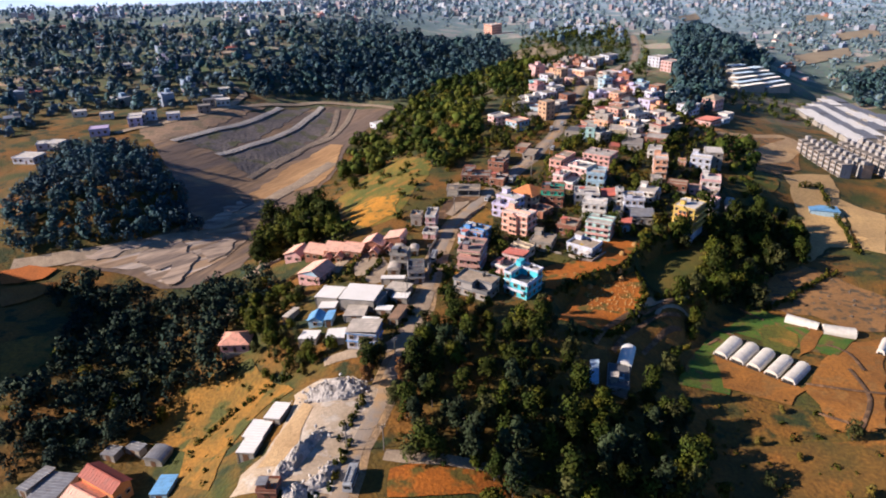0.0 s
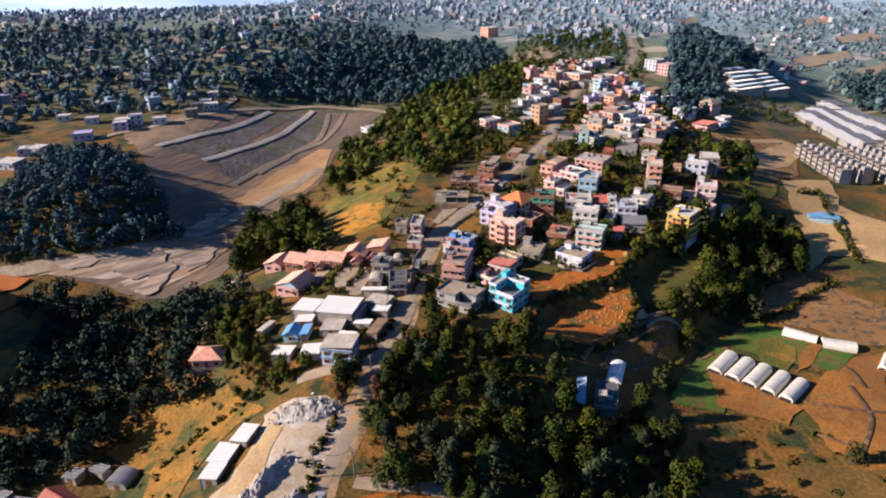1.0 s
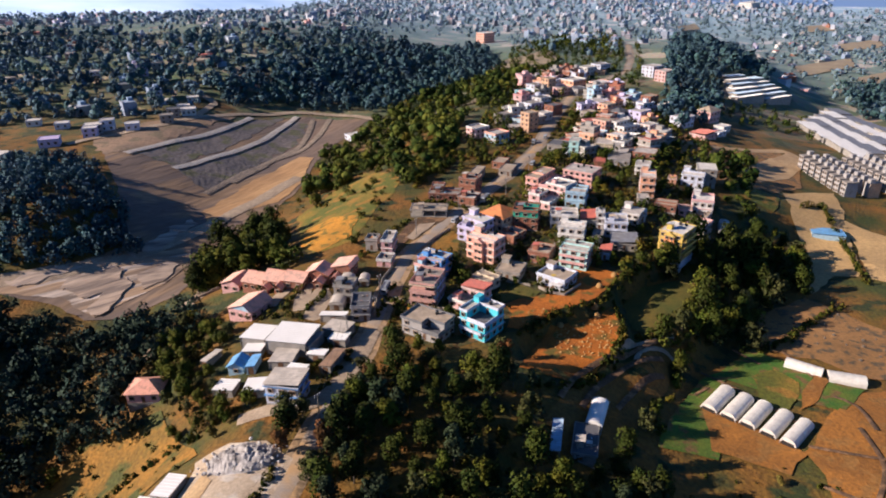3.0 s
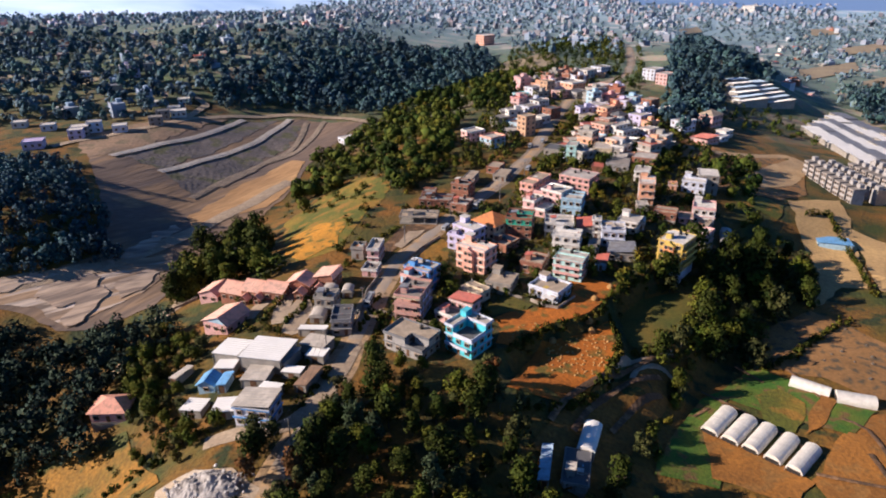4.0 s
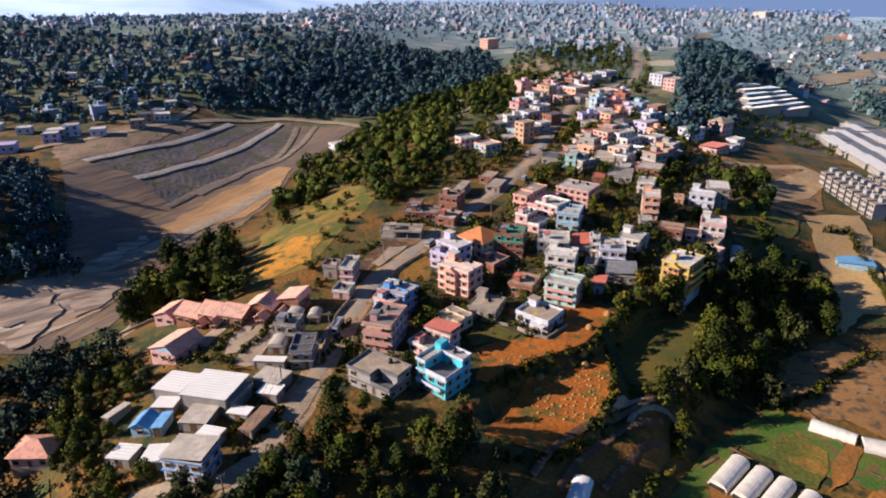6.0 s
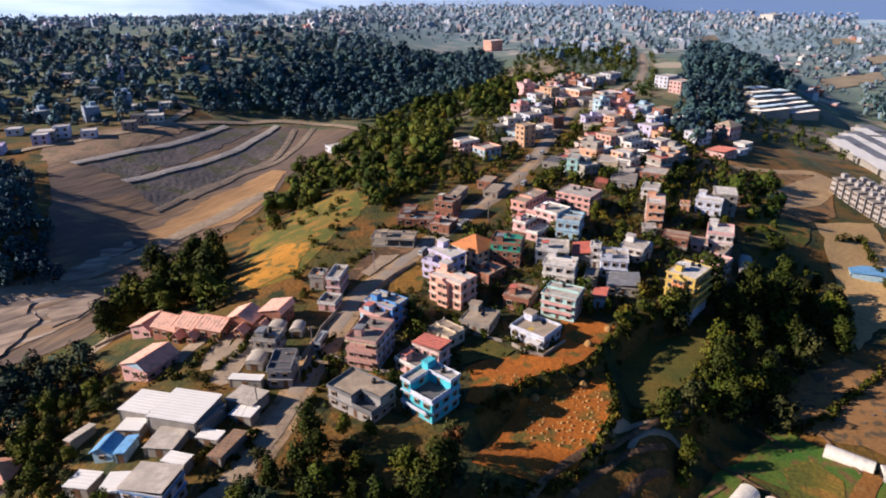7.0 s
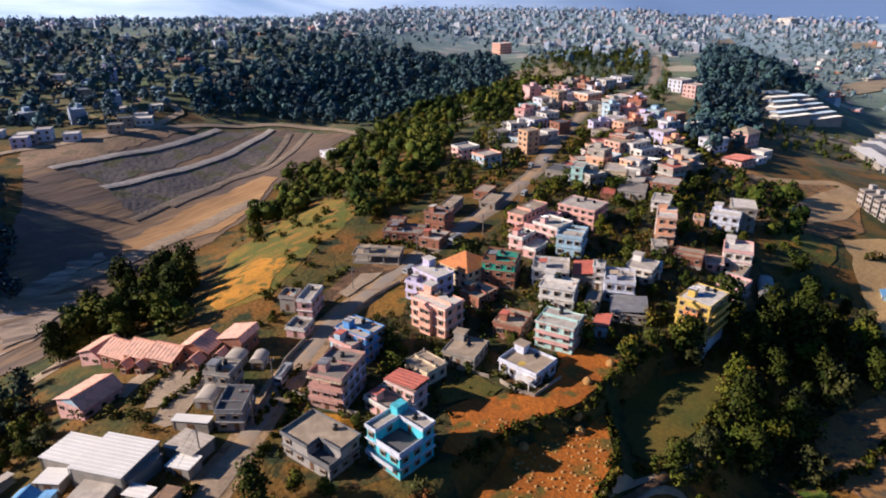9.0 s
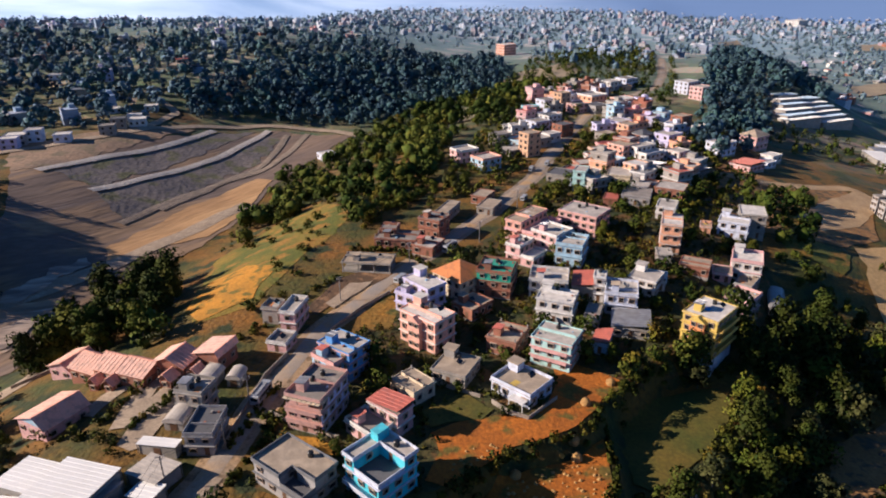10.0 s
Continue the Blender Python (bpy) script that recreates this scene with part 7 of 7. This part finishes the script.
hedge(((-27.2, 130.9), (-24.3, 137.0), (-22.2, 146.0)), 1.6, 1.0)
hedge(((-26.9, 114.1), (-25.0, 125.1), (-23.8, 128.8)), 1.4, 0.9)
hedge(((-75.7, 152.8), (-64.0, 162.2), (-55.5, 165.6), (-42.8, 166.9)), 2.0, 1.0)
hedge(((122.9, 219.2), (136.9, 225.7), (153.8, 240.8), (168.7, 250.6)), 2.5, 1.0)
hedge(((194.9, 337.8), (208.3, 342.0), (199.3, 300.9), (188.7, 268.1)), 3.5, 0.9)
hedge(((-16.9, 255.3), (-12.4, 268.3), (-5.0, 280.3), (1.1, 293.8)), 2.0, 1.3)
hedge(((1.8, 313.5), (17.4, 314.0), (29.9, 301.0)), 2.0, 1.0)
for px, py, kind, scale in ((76.5, 235.0, 4, 0.55), (80.0, 239.0, 4, 0.6), (83.5, 242.5, 4, 0.5), (87.5, 246.0, 4, 0.6), (92.0, 249.0, 4, 0.5)):
    tree(px, py, kind, scale)
tree(33.7, 187.2, 5, 1.15)
tree(97.2, 213.6, 6, 1.0)
tree(93.4, 214.0, 6, 0.8)
tree(39.5, 169.0, 3, 0.9)
tree(26.5, 176.3, 1, 0.9)


# more houses along the upper road
hamlet(TOWN_UP, 12.5, 0.85, "close beside the ridge road", 0.3)

# single trees, nearest the way
for outline, gap, clear, kinds, low, high in (
    (GROVE, 6.3, 2.0, (0, 0, 1, 2, 1, 0, 3, 0), 0.55, 1.1), (GROVE_LOW, 12.0, 2.0, (0, 2, 3), 1.0, 1.35), (WORKS_SIDE, 5.6, 0.8, (1, 4, 4, 3, 1, 6), 0.5, 0.85), (GREY_FRONT, 5.0, 1.0, (4, 3, 1), 0.6, 0.85), (COPSE, 8.0, 1.5, (0, 1, 1, 0), 0.9, 1.6), (SHED_TREES, 5.6, 1.0, (1, 1, 4, 3, 6), 0.5, 0.85),
    (EAST_BANK, 9.5, 4.5, (1, 4, 3, 0), 0.65, 1.05), (EAST_LOW, 10.5, 3.0, (0, 1, 0, 3), 1.1, 1.6), (TOWN, 20.0, 1.2, (4, 4, 1, 3, 4), 0.5, 0.85), (TRACT, 10.0, 2.0, (1, 3, 4), 0.6, 0.95), (LOW_FIELD, 17.0, 2.0, (4, 6, 3), 0.6, 1.0)):
    for px, py in scatter(outline, gap, clear, outline is not LOW_FIELD):
        tree(px, py, kinds[int(rng.integers(len(kinds)))], float(rng.uniform(low, high)))

for px, py in scatter(ROADSIDE, 3.6, 0.5, False, 3.4):
    tree(px, py, (5, 3, 3, 0)[int(rng.integers(4))], float(rng.uniform(0.7, 1.15)))

woods("hill_wood", ((DARK_HILL, 5.6, 0.0),), DEEP_LEAF, "dense wood on a rounded hill, leaves painted haze blue", 200, 0.58, 9.0, 4.4, low=0.55, high=1.2)
woods("woodland", ((RAVINE, 5.4, 1.5),), WOOD_LEAF, "dense dark green wood in the ravine", 240, 0.50, 8.0, 4.2, low=0.5, high=1.4)
woods("hillside_trees", ((FLANK, 8.0, 1.5), (EAST_SLOPE, 11, 2), (COPSE, 9, 1.0)), FLANK_LEAF, "olive green trees and bushes on the ridge flanks", 240, 0.52, 7.6, 4.6, gaps=0.3, low=0.45, high=1.6, lumps=1)
woods("bank_trees", ((EAST_BANK, 7.0, 4.0), (EAST_LOW, 7.5, 3.0), (TOWN, 11, 0.6)), FLANK_LEAF, "dense green trees on the bank below the houses", 330, 0.42, 6.2, 3.6, low=0.45, high=1.2, gaps=0.35)
woods("sunny_trees", ((FLANK, 14, 1.5), (EAST_BANK, 16, 2), (TOWN, 24, 0.8), (EAST_LOW, 17, 2), (RAVINE, 15, 1), (TRACT, 12, 1)), BRIGHT_LEAF, "lighter yellow green trees on the ridge flanks", 300, 0.38, 5.6, 3.4, gaps=0.3, low=0.5, high=1.3)
woods("meadow_bushes", ((MEADOW_BUSHES, 8, 0.5),), SHRUB, "scattered bushes on a dry meadow", 110, 0.32, 2.6, 1.9, fields=False, gaps=0.5, low=0.4, high=1.7)
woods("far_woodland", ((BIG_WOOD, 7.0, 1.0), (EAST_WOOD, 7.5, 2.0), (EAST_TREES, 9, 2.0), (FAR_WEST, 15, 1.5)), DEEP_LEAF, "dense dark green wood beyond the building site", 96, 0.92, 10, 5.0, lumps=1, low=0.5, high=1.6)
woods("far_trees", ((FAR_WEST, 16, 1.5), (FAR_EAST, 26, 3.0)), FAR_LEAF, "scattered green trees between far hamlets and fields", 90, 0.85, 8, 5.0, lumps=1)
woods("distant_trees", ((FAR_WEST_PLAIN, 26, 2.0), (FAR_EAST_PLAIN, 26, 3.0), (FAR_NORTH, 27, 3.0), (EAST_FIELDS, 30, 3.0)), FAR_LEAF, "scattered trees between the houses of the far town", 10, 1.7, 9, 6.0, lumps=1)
woods("ridge_trees", ((TOWN_UP, 13.0, 0.3), (UP_END, 8.5, 0.5), (UP_WEST, 8.5, 0.8), (UP_EAST, 10, 0.8), (EAST_VALLEY, 12, 2.0)), FLANK_LEAF, "green trees between the upper houses of the ridge", 110, 0.55, 6.5, 3.4, fields=False)
woods("upper_scrub", ((TOWN_UP, 7.5, 0.1), (UP_WEST, 6.5, 0.3), (UP_EAST, 6.0, 0.3)), BRIGHT_LEAF, "yellow green bushes between the upper houses", 50, 0.5, 2.6, 2.0, fields=False)
woods("scrub", ((TOWN, 3.3, 0.1), (EAST_BANK, 8, 1.0), (FLANK, 9, 1.0), (TRACT, 6, 1.0), (WORKS_SIDE, 3.6, 0.3), (GROVE, 4.6, 0.3)), SHRUB, "low scrub and weeds between houses and fields", 44, 0.33, 2.2, 1.5)
woods("field_weeds", ((WEST_BANK, 6, 1.0), (LOW_FIELD, 8, 1.0)), SHRUB, "weeds and low bushes on rough grass", 45, 0.28, 1.6, 1.2, fields=False)
woods("garden_crops", ((GARDEN, 1.2, 0.0),), LEAF[1], "leafy vegetables in a kitchen garden", 14, 0.2, 0.7, 0.6, fields=False)


# ---- small things ----
STRAWHEAP = material("straw", (0.50, 0.29, 0.09), (0.36, 0.20, 0.06), 1.0, 0.9, fine=(5, 0.5), bump=0.05)
ROCK = material("quarried_stone", (0.66, 0.63, 0.60), (0.50, 0.47, 0.45), 0.7, 0.85, fine=(2.5, 0.4), bump=0.04, vary=0.2)
WALLSTONE = material("wall_cement", (0.42, 0.36, 0.29), (0.30, 0.25, 0.20), 0.5, 0.9, fine=(2.5, 0.4), bump=0.03)
BUSPAINT = material("bus_paint", (0.42, 0.44, 0.46), (0.3, 0.31, 0.33), 1.0, 0.35)
RUBBER = material("tyre_rubber", (0.02, 0.02, 0.02), (0.03, 0.03, 0.03), 2.0, 0.8)


def haystack(x, y):
    ob = thing("haystack", x, y, 0, "domed stack of golden straw on a field", "haystack", "haystacks")
    rings = ((1.0, -0.2), (1.25, 0.5), (1.1, 1.1), (0.7, 1.6), (0.1, 1.9))
    v = [(math.cos(a) * r * random.uniform(0.9, 1.1), math.sin(a) * r * random.uniform(0.9, 1.1), h) for r, h in rings for a in np.linspace(0, 2 * math.pi, 12, endpoint=False)]
    part("straw_dome", (v, [(i * 12 + j, i * 12 + (j + 1) % 12, (i + 1) * 12 + (j + 1) % 12, (i + 1) * 12 + j) for i in range(4) for j in range(12)]), STRAWHEAP, ob)
    part("pole", boxes((-0.05, 0.05, -0.05, 0.05, 0, 2.2)), BARK, ob)


def vehicle(x, y, turn, kind):
    """A bus or van on its wheels, its length along x."""
    if turn > 40:
        turn = math.degrees(math.atan2(20, float(np.interp(y + 10, ROAD_Y, ROAD_X) - np.interp(y - 10, ROAD_Y, ROAD_X))))
    L, W, H = (7.2, 2.2, 2.7) if kind == "bus" else (4.6, 1.8, 2.0)
    label = "white and grey bus on the asphalt road" if kind == "bus" else "small pale van standing on the ground"
    ob = thing(kind, x, y, turn, label, kind, "vehicles on the road", lz(x, y) + 0.26)
    b = 0.18
    out = [(-L / 2, -W / 2), (L / 2 - b, -W / 2), (L / 2, -W / 2 + b), (L / 2, W / 2 - b), (L / 2 - b, W / 2), (-L / 2, W / 2)]
    v = [(px, py, z) for z, s in ((0.4, 1.0), (H * 0.5, 1.0), (H - 0.15, 0.98), (H, 0.92)) for px, py in ((q[0] * s, q[1] * s) for q in out)]
    f = [(i * 6 + j, i * 6 + (j + 1) % 6, (i + 1) * 6 + (j + 1) % 6, (i + 1) * 6 + j) for i in range(3) for j in range(6)] + [tuple(range(18, 24)), tuple(range(5, -1, -1))]
    part("body", (v, f), BUSPAINT, ob)
    n = 6 if kind == "bus" else 3
    for s in (-1, 1):
        for i in range(n):
            x0 = -L / 2 + 0.5 + (L - 1.2) * i / n
            part("side_window", boxes((x0, x0 + (L - 1.2) / n - 0.15, s * (W / 2) - 0.03, s * (W / 2) + 0.03, H * 0.52, H * 0.8)), GLASS, ob)
    part("windscreen", boxes((L / 2 - 0.06, L / 2 + 0.04, -W / 2 + 0.25, W / 2 - 0.25, H * 0.45, H * 0.82)), GLASS, ob)
    part("rear_window", boxes((-L / 2 - 0.03, -L / 2 + 0.04, -W / 2 + 0.3, W / 2 - 0.3, H * 0.52, H * 0.82)), GLASS, ob)
    if kind == "bus":
        part("roof_rack", boxes((-L / 2 + 0.8, L / 2 - 1.6, -W / 2 + 0.35, -W / 2 + 0.43, H, H + 0.22), (-L / 2 + 0.8, L / 2 - 1.6, W / 2 - 0.43, W / 2 - 0.35, H, H + 0.22), *[(px, px + 0.06, -W / 2 + 0.43, W / 2 - 0.43, H + 0.08, H + 0.14) for px in np.linspace(-L / 2 + 0.9, L / 2 - 1.7, 6)]), STEEL, ob)
    r = 0.45 if kind == "bus" else 0.33
    ring = [(math.cos(a) * r, s, math.sin(a) * r) for s in (-0.13, 0.13) for a in np.linspace(0, 2 * math.pi, 12, endpoint=False)]
    wheel = mesh_of(("wheel", kind), (ring, [(j, (j + 1) % 12, 12 + (j + 1) % 12, 12 + j) for j in range(12)] + [tuple(range(12)), tuple(range(23, 11, -1))]), RUBBER)
    for px in (-L * 0.3, L * 0.32):
        for s in (-1, 1):
            shared("wheel", wheel, ob, Matrix.Translation((px, s * (W / 2 - 0.1), r)))


def pole(x, y):
    ob = thing("power_pole", x, y, 40, "slim grey concrete power pole beside the road", "pole", "power poles")
    part("mast", boxes((-0.12, 0.12, -0.1, 0.1, -0.5, 8.0)), STEEL, ob)
    for z in (7.2, 7.8):
        arm = part("crossarm", boxes((-0.8, 0.8, -0.05, 0.05, z, z + 0.1)), STEEL, ob)
        for px in (-0.7, 0.0, 0.7):
            part("insulator", boxes((px - 0.05, px + 0.05, -0.05, 0.05, z + 0.1, z + 0.28)), PAINT["white"], arm)


def low_wall(way, height):
    """A cement garden wall along a line."""
    v, f = [], []
    for (x0, y0), (x1, y1) in zip(way, way[1:]):
        d = Vector((x1 - x0, y1 - y0))
        n = max(1, int(d.length / 3))
        side = Vector((-d.y, d.x)).normalized() * 0.12
        for i in range(n):
            a, b = Vector((x0, y0)) + d * (i / n), Vector((x0, y0)) + d * ((i + 1) / n)
            za, zb = lz(a.x, a.y), lz(b.x, b.y)
            k = len(v)
            v += [(p.x + s * side.x, p.y + s * side.y, z) for dz in (-0.5, height) for p, s, z in ((a, -1, za + dz), (b, -1, zb + dz), (b, 1, zb + dz), (a, 1, za + dz))]
            f += [tuple(q + k for q in face) for face in BOX_FACES]
    return tagged(mesh_object("garden_wall", v, f, WALLSTONE), "weathered cement garden wall", "wall", kind="structure")



HEAP_A = ((-38.6, 149.2), (-31.5, 150.3), (-23.4, 149.6))
HEAP_B = ((-41.2, 116.0), (-37.3, 123.7), (-32.5, 132.4))
HEAP_C = ((-32.9, 114.2), (-28.7, 117.0), (-27.5, 122.3))
HEAP_D = ((-37.7, 112.4), (-32.0, 113.0))
LOWER_STRAW = ((50.5, 208.0), (54.3, 212.2), (59.7, 214.3), (66.9, 217.2), (73.0, 216.3), (72.0, 209.4), (66.5, 200.3), (62.7, 196.0), (55.0, 195.0), (50.0, 199.0))
UPPER_STRAW = ((39.1, 206.7), (42.1, 213.6), (47.5, 219.2), (53.1, 220.0), (52.9, 217.5), (45.9, 211.6))
DUNG_FIELD = ((143.3, 242.9), (163.4, 245.0), (174.4, 225.0), (163.0, 207.0), (140.7, 215.6))
haystack(70.3, 232.9, )
haystack(77.5, 241.4, )
haystack(53.6, 212.9, )
haystack(66.7, 218.6, )
haystack(66.4, 222.0, )
vehicle(-22.3, 115.8, 62, "bus")
vehicle(-3.6, 231.3, 58, "bus")
vehicle(21.5, 291.0, 55, "van")
vehicle(35.9, 315.0, 55, "bus")
vehicle(50.1, 159.4, 20, "van")
vehicle(64.3, 368.6, 60, "van")
vehicle(70.3, 411.3, 62, "van")
vehicle(78.7, 421.5, 60, "van")
pole(-12.8, 201.8, )
pole(-5.3, 228.1, )
pole(5.4, 278.2, )
pole(23.3, 302.7, )
pole(-15.4, 125.8, )
pole(-24.5, 125.9, )
pole(-14.8, 163.0, )
pole(-5.4, 213.0, )
pole(46.0, 323.0, )
pole(61.1, 358.9, )
low_wall(((-6.1, 213.2), (-6.0, 225.1), (-5.4, 239.6), (-2.7, 249.9)), 1.3)
low_wall(((-0.0, 225.5), (9.0, 220.7), (17.0, 217.7)), 1.2)
low_wall(((5.7, 262.1), (12.2, 274.4), (19.2, 283.8)), 1.0)
low_wall(((35.1, 239.4), (43.9, 235.0), (46.5, 233.9)), 1.0)
low_wall(((49.1, 231.9), (52.8, 228.0), (57.0, 225.9), (64.0, 234.1)), 1.2)
low_wall(((-80.5, 251.0), (-75.4, 253.5), (-70.4, 256.3)), 1.2)
low_wall(((-15.8, 212.5), (-11.3, 212.8), (-9.8, 218.4)), 1.6)

# white stone heaps in the quarry
def stone_heap(way, half, height, stones):
    """A ridge of quarried stone: a rough mound, with boulders over it."""
    pts = [Vector(p) for p in way]
    v, f, m = [], [], 25
    n = 60
    for i in range(n + 1):
        s = i / n * (len(pts) - 1)
        k = min(int(s), len(pts) - 2)
        p = pts[k].lerp(pts[k + 1], s - k)
        d = (pts[k + 1] - pts[k]).normalized()
        side = Vector((-d.y, d.x))
        end = math.sin(math.pi * (0.08 + 0.84 * i / n)) ** 0.5
        for j in range(m):
            u = j / (m - 1) * 2 - 1
            q = p + side * u * half * end
            lump = 0.75 + 0.5 * noise.noise(Vector((q.x * 0.4, q.y * 0.4, 1.0))) + 0.55 * abs(noise.noise(Vector((q.x * 0.9, q.y * 0.9, 4.0)))) + 0.25 * noise.noise(Vector((q.x * 2.2, q.y * 2.2, 6.0)))
            v.append((q.x, q.y, lz(q.x, q.y) + (height * end * max(0, 1 - u * u) * lump if abs(u) < 1 else -0.2)))
    for i in range(n):
        for j in range(m - 1):
            f.append((i * m + j, (i + 1) * m + j, (i + 1) * m + j + 1, i * m + j + 1))
    heap = mesh_object("stone_heap", v, f, CHALK, True)
    tagged(heap, "heap of white quarried stone and dust", "stone heap", "stone heaps")
    ico = ((0, 0, 1), (0.9, 0, 0.35), (0.28, 0.85, 0.4), (-0.72, 0.5, 0.3), (-0.7, -0.55, 0.4), (0.25, -0.9, 0.3), (0.6, 0.4, -0.6), (-0.4, 0.6, -0.6), (-0.4, -0.5, -0.7), (0.5, -0.5, -0.6))
    tri = ((0, 1, 2), (0, 2, 3), (0, 3, 4), (0, 4, 5), (0, 5, 1), (1, 6, 2), (2, 7, 3), (3, 8, 4), (4, 8, 5), (5, 9, 1), (1, 9, 6), (2, 6, 7), (3, 7, 8), (5, 8, 9), (6, 9, 8, 7))
    me = mesh_of(("stone",), (ico, tri), ROCK)
    for i in range(stones):
        s = random.random() * (len(pts) - 1)
        k = min(int(s), len(pts) - 2)
        p = pts[k].lerp(pts[k + 1], s - k) + Vector((random.gauss(0, half * 0.45), random.gauss(0, half * 0.45)))
        r = random.uniform(0.25, 0.75)
        stone = shared("stone", me, heap, pose(p.x, p.y, lz(p.x, p.y) + height * 0.45 * random.random() + 0.2, random.uniform(0, 360), random.uniform(0, 360), random.uniform(0, 360)) @ Matrix.Diagonal((r, r * random.uniform(0.6, 1), r * random.uniform(0.5, 1), 1)))


stone_heap(HEAP_A, 5.6, 2.4, 110)
stone_heap(HEAP_B, 2.8, 2.6, 60)
stone_heap(HEAP_C, 2.6, 1.8, 25)
stone_heap(HEAP_D, 3.0, 2.2, 30)


def straw_bundles(outline, gap, name, mat, label, size):
    """Small heaps scattered over a field, joined."""
    v, f = [], []
    for px, py in scatter(outline, gap, 0.5, False):
        k, r, z = len(v), size * random.uniform(0.6, 1.3), lz(px, py) + 0.3
        v += [(px + math.cos(a) * r, py + math.sin(a) * r, z) for a in np.linspace(0, 2 * math.pi, 6, endpoint=False)] + [(px + r * 0.2, py, z + r * 1.1)]
        f += [(k + i, k + (i + 1) % 6, k + 6) for i in range(6)]
    tagged(mesh_object(name, v, f, mat), label, "straw", kind="stuff")


straw_bundles(LOWER_STRAW, 1.9, "straw_bundles", STRAWHEAP, "small bundles of cut straw lying on a terrace", 0.42)
straw_bundles(UPPER_STRAW, 2.2, "straw_bundles", STRAWHEAP, "loose straw bundles on the upper terrace", 0.4)
straw_bundles(DUNG_FIELD, 7.0, "dung_heaps", BARK, "dark manure heaps spread over a stubble field", 0.7)

# wires between the power poles
WIRES = sorted((ob for ob in scene.objects if ob.name.split(".")[0] == "power_pole"), key=lambda o: o.location.y)
for a, b in zip(WIRES, WIRES[1:]):
    if (a.location - b.location).length > 90:
        continue
    curve = bpy.data.curves.new("wire", "CURVE")
    curve.dimensions, curve.bevel_depth, curve.bevel_resolution = "3D", 0.035, 0
    for off in (-0.7, 0.7):
        line = curve.splines.new("POLY")
        line.points.add(8)
        for i in range(9):
            p = a.location.lerp(b.location, i / 8) + Vector((off, 0, 7.9 - 1.2 * math.sin(math.pi * i / 8)))
            line.points[i].co = (*p, 1)
    curve.materials.append(PLASTIC)
    tagged(new("wire", curve), "thin dark power wires between two poles", "wire", "power wires")

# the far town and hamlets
# blue-grey tints and sheen put haze into the colour of far walls
TOWNWALL = material("hazed_house_paint", (0.62, 0.56, 0.52), (0.5, 0.45, 0.42), 0.1, 0.85)
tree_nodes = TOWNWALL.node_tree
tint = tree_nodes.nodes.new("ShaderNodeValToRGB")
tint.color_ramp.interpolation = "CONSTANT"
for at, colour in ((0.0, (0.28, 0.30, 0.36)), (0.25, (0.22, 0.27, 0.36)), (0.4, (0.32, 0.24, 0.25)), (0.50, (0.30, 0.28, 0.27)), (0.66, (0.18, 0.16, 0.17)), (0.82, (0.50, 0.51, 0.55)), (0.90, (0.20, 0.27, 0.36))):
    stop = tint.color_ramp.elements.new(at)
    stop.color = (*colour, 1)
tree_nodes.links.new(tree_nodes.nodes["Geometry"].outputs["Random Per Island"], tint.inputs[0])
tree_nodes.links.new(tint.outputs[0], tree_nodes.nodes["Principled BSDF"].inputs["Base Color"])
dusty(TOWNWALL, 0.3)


def far_houses(name, outline, gap, share, label):
    """Houses too small to tell apart: walls, roof rim and stair room of each, joined."""
    v, f = [], []
    for px, py in scatter(outline, gap, 2.0):
        if random.random() > share:
            continue
        w, d, h = random.uniform(3.0, 6.0), random.uniform(3.0, 5.5), random.choice((3.0, 3.5, 6.0, 6.5, 6.5, 9.5, 9.5))
        a, z = radians(random.choice((20, 35, 50)) + random.uniform(-8, 8)), lz(px, py)
        spans = [(-w, w, -d, d, -2, h), (-w, -w + 0.3, -d, d, h, h + 0.9), (w * 0.1, w * 0.8, 0, d * 0.8, h, h + 2.4)]
        spans += [(-w - 0.4, w + 0.4, -d - 0.4, d + 0.4, zz, zz + 0.25) for zz in np.arange(3.2, h - 1, 3.1)]
        q, g = boxes(*spans)
        k = len(v)
        v += [(px + x * math.cos(a) - y * math.sin(a), py + x * math.sin(a) + y * math.cos(a), z + zz) for x, y, zz in q]
        f += [tuple(i + k for i in face) for face in g]
    return tagged(mesh_object(name, v, f, TOWNWALL), label, "houses", kind="stuff")


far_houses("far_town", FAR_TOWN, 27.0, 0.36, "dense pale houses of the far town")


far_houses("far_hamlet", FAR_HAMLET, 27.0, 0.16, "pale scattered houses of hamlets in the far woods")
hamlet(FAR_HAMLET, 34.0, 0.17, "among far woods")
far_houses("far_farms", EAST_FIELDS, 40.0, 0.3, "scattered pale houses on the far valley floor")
hamlet(EAST_TOWN, 30.0, 0.3, "on the valley floor")
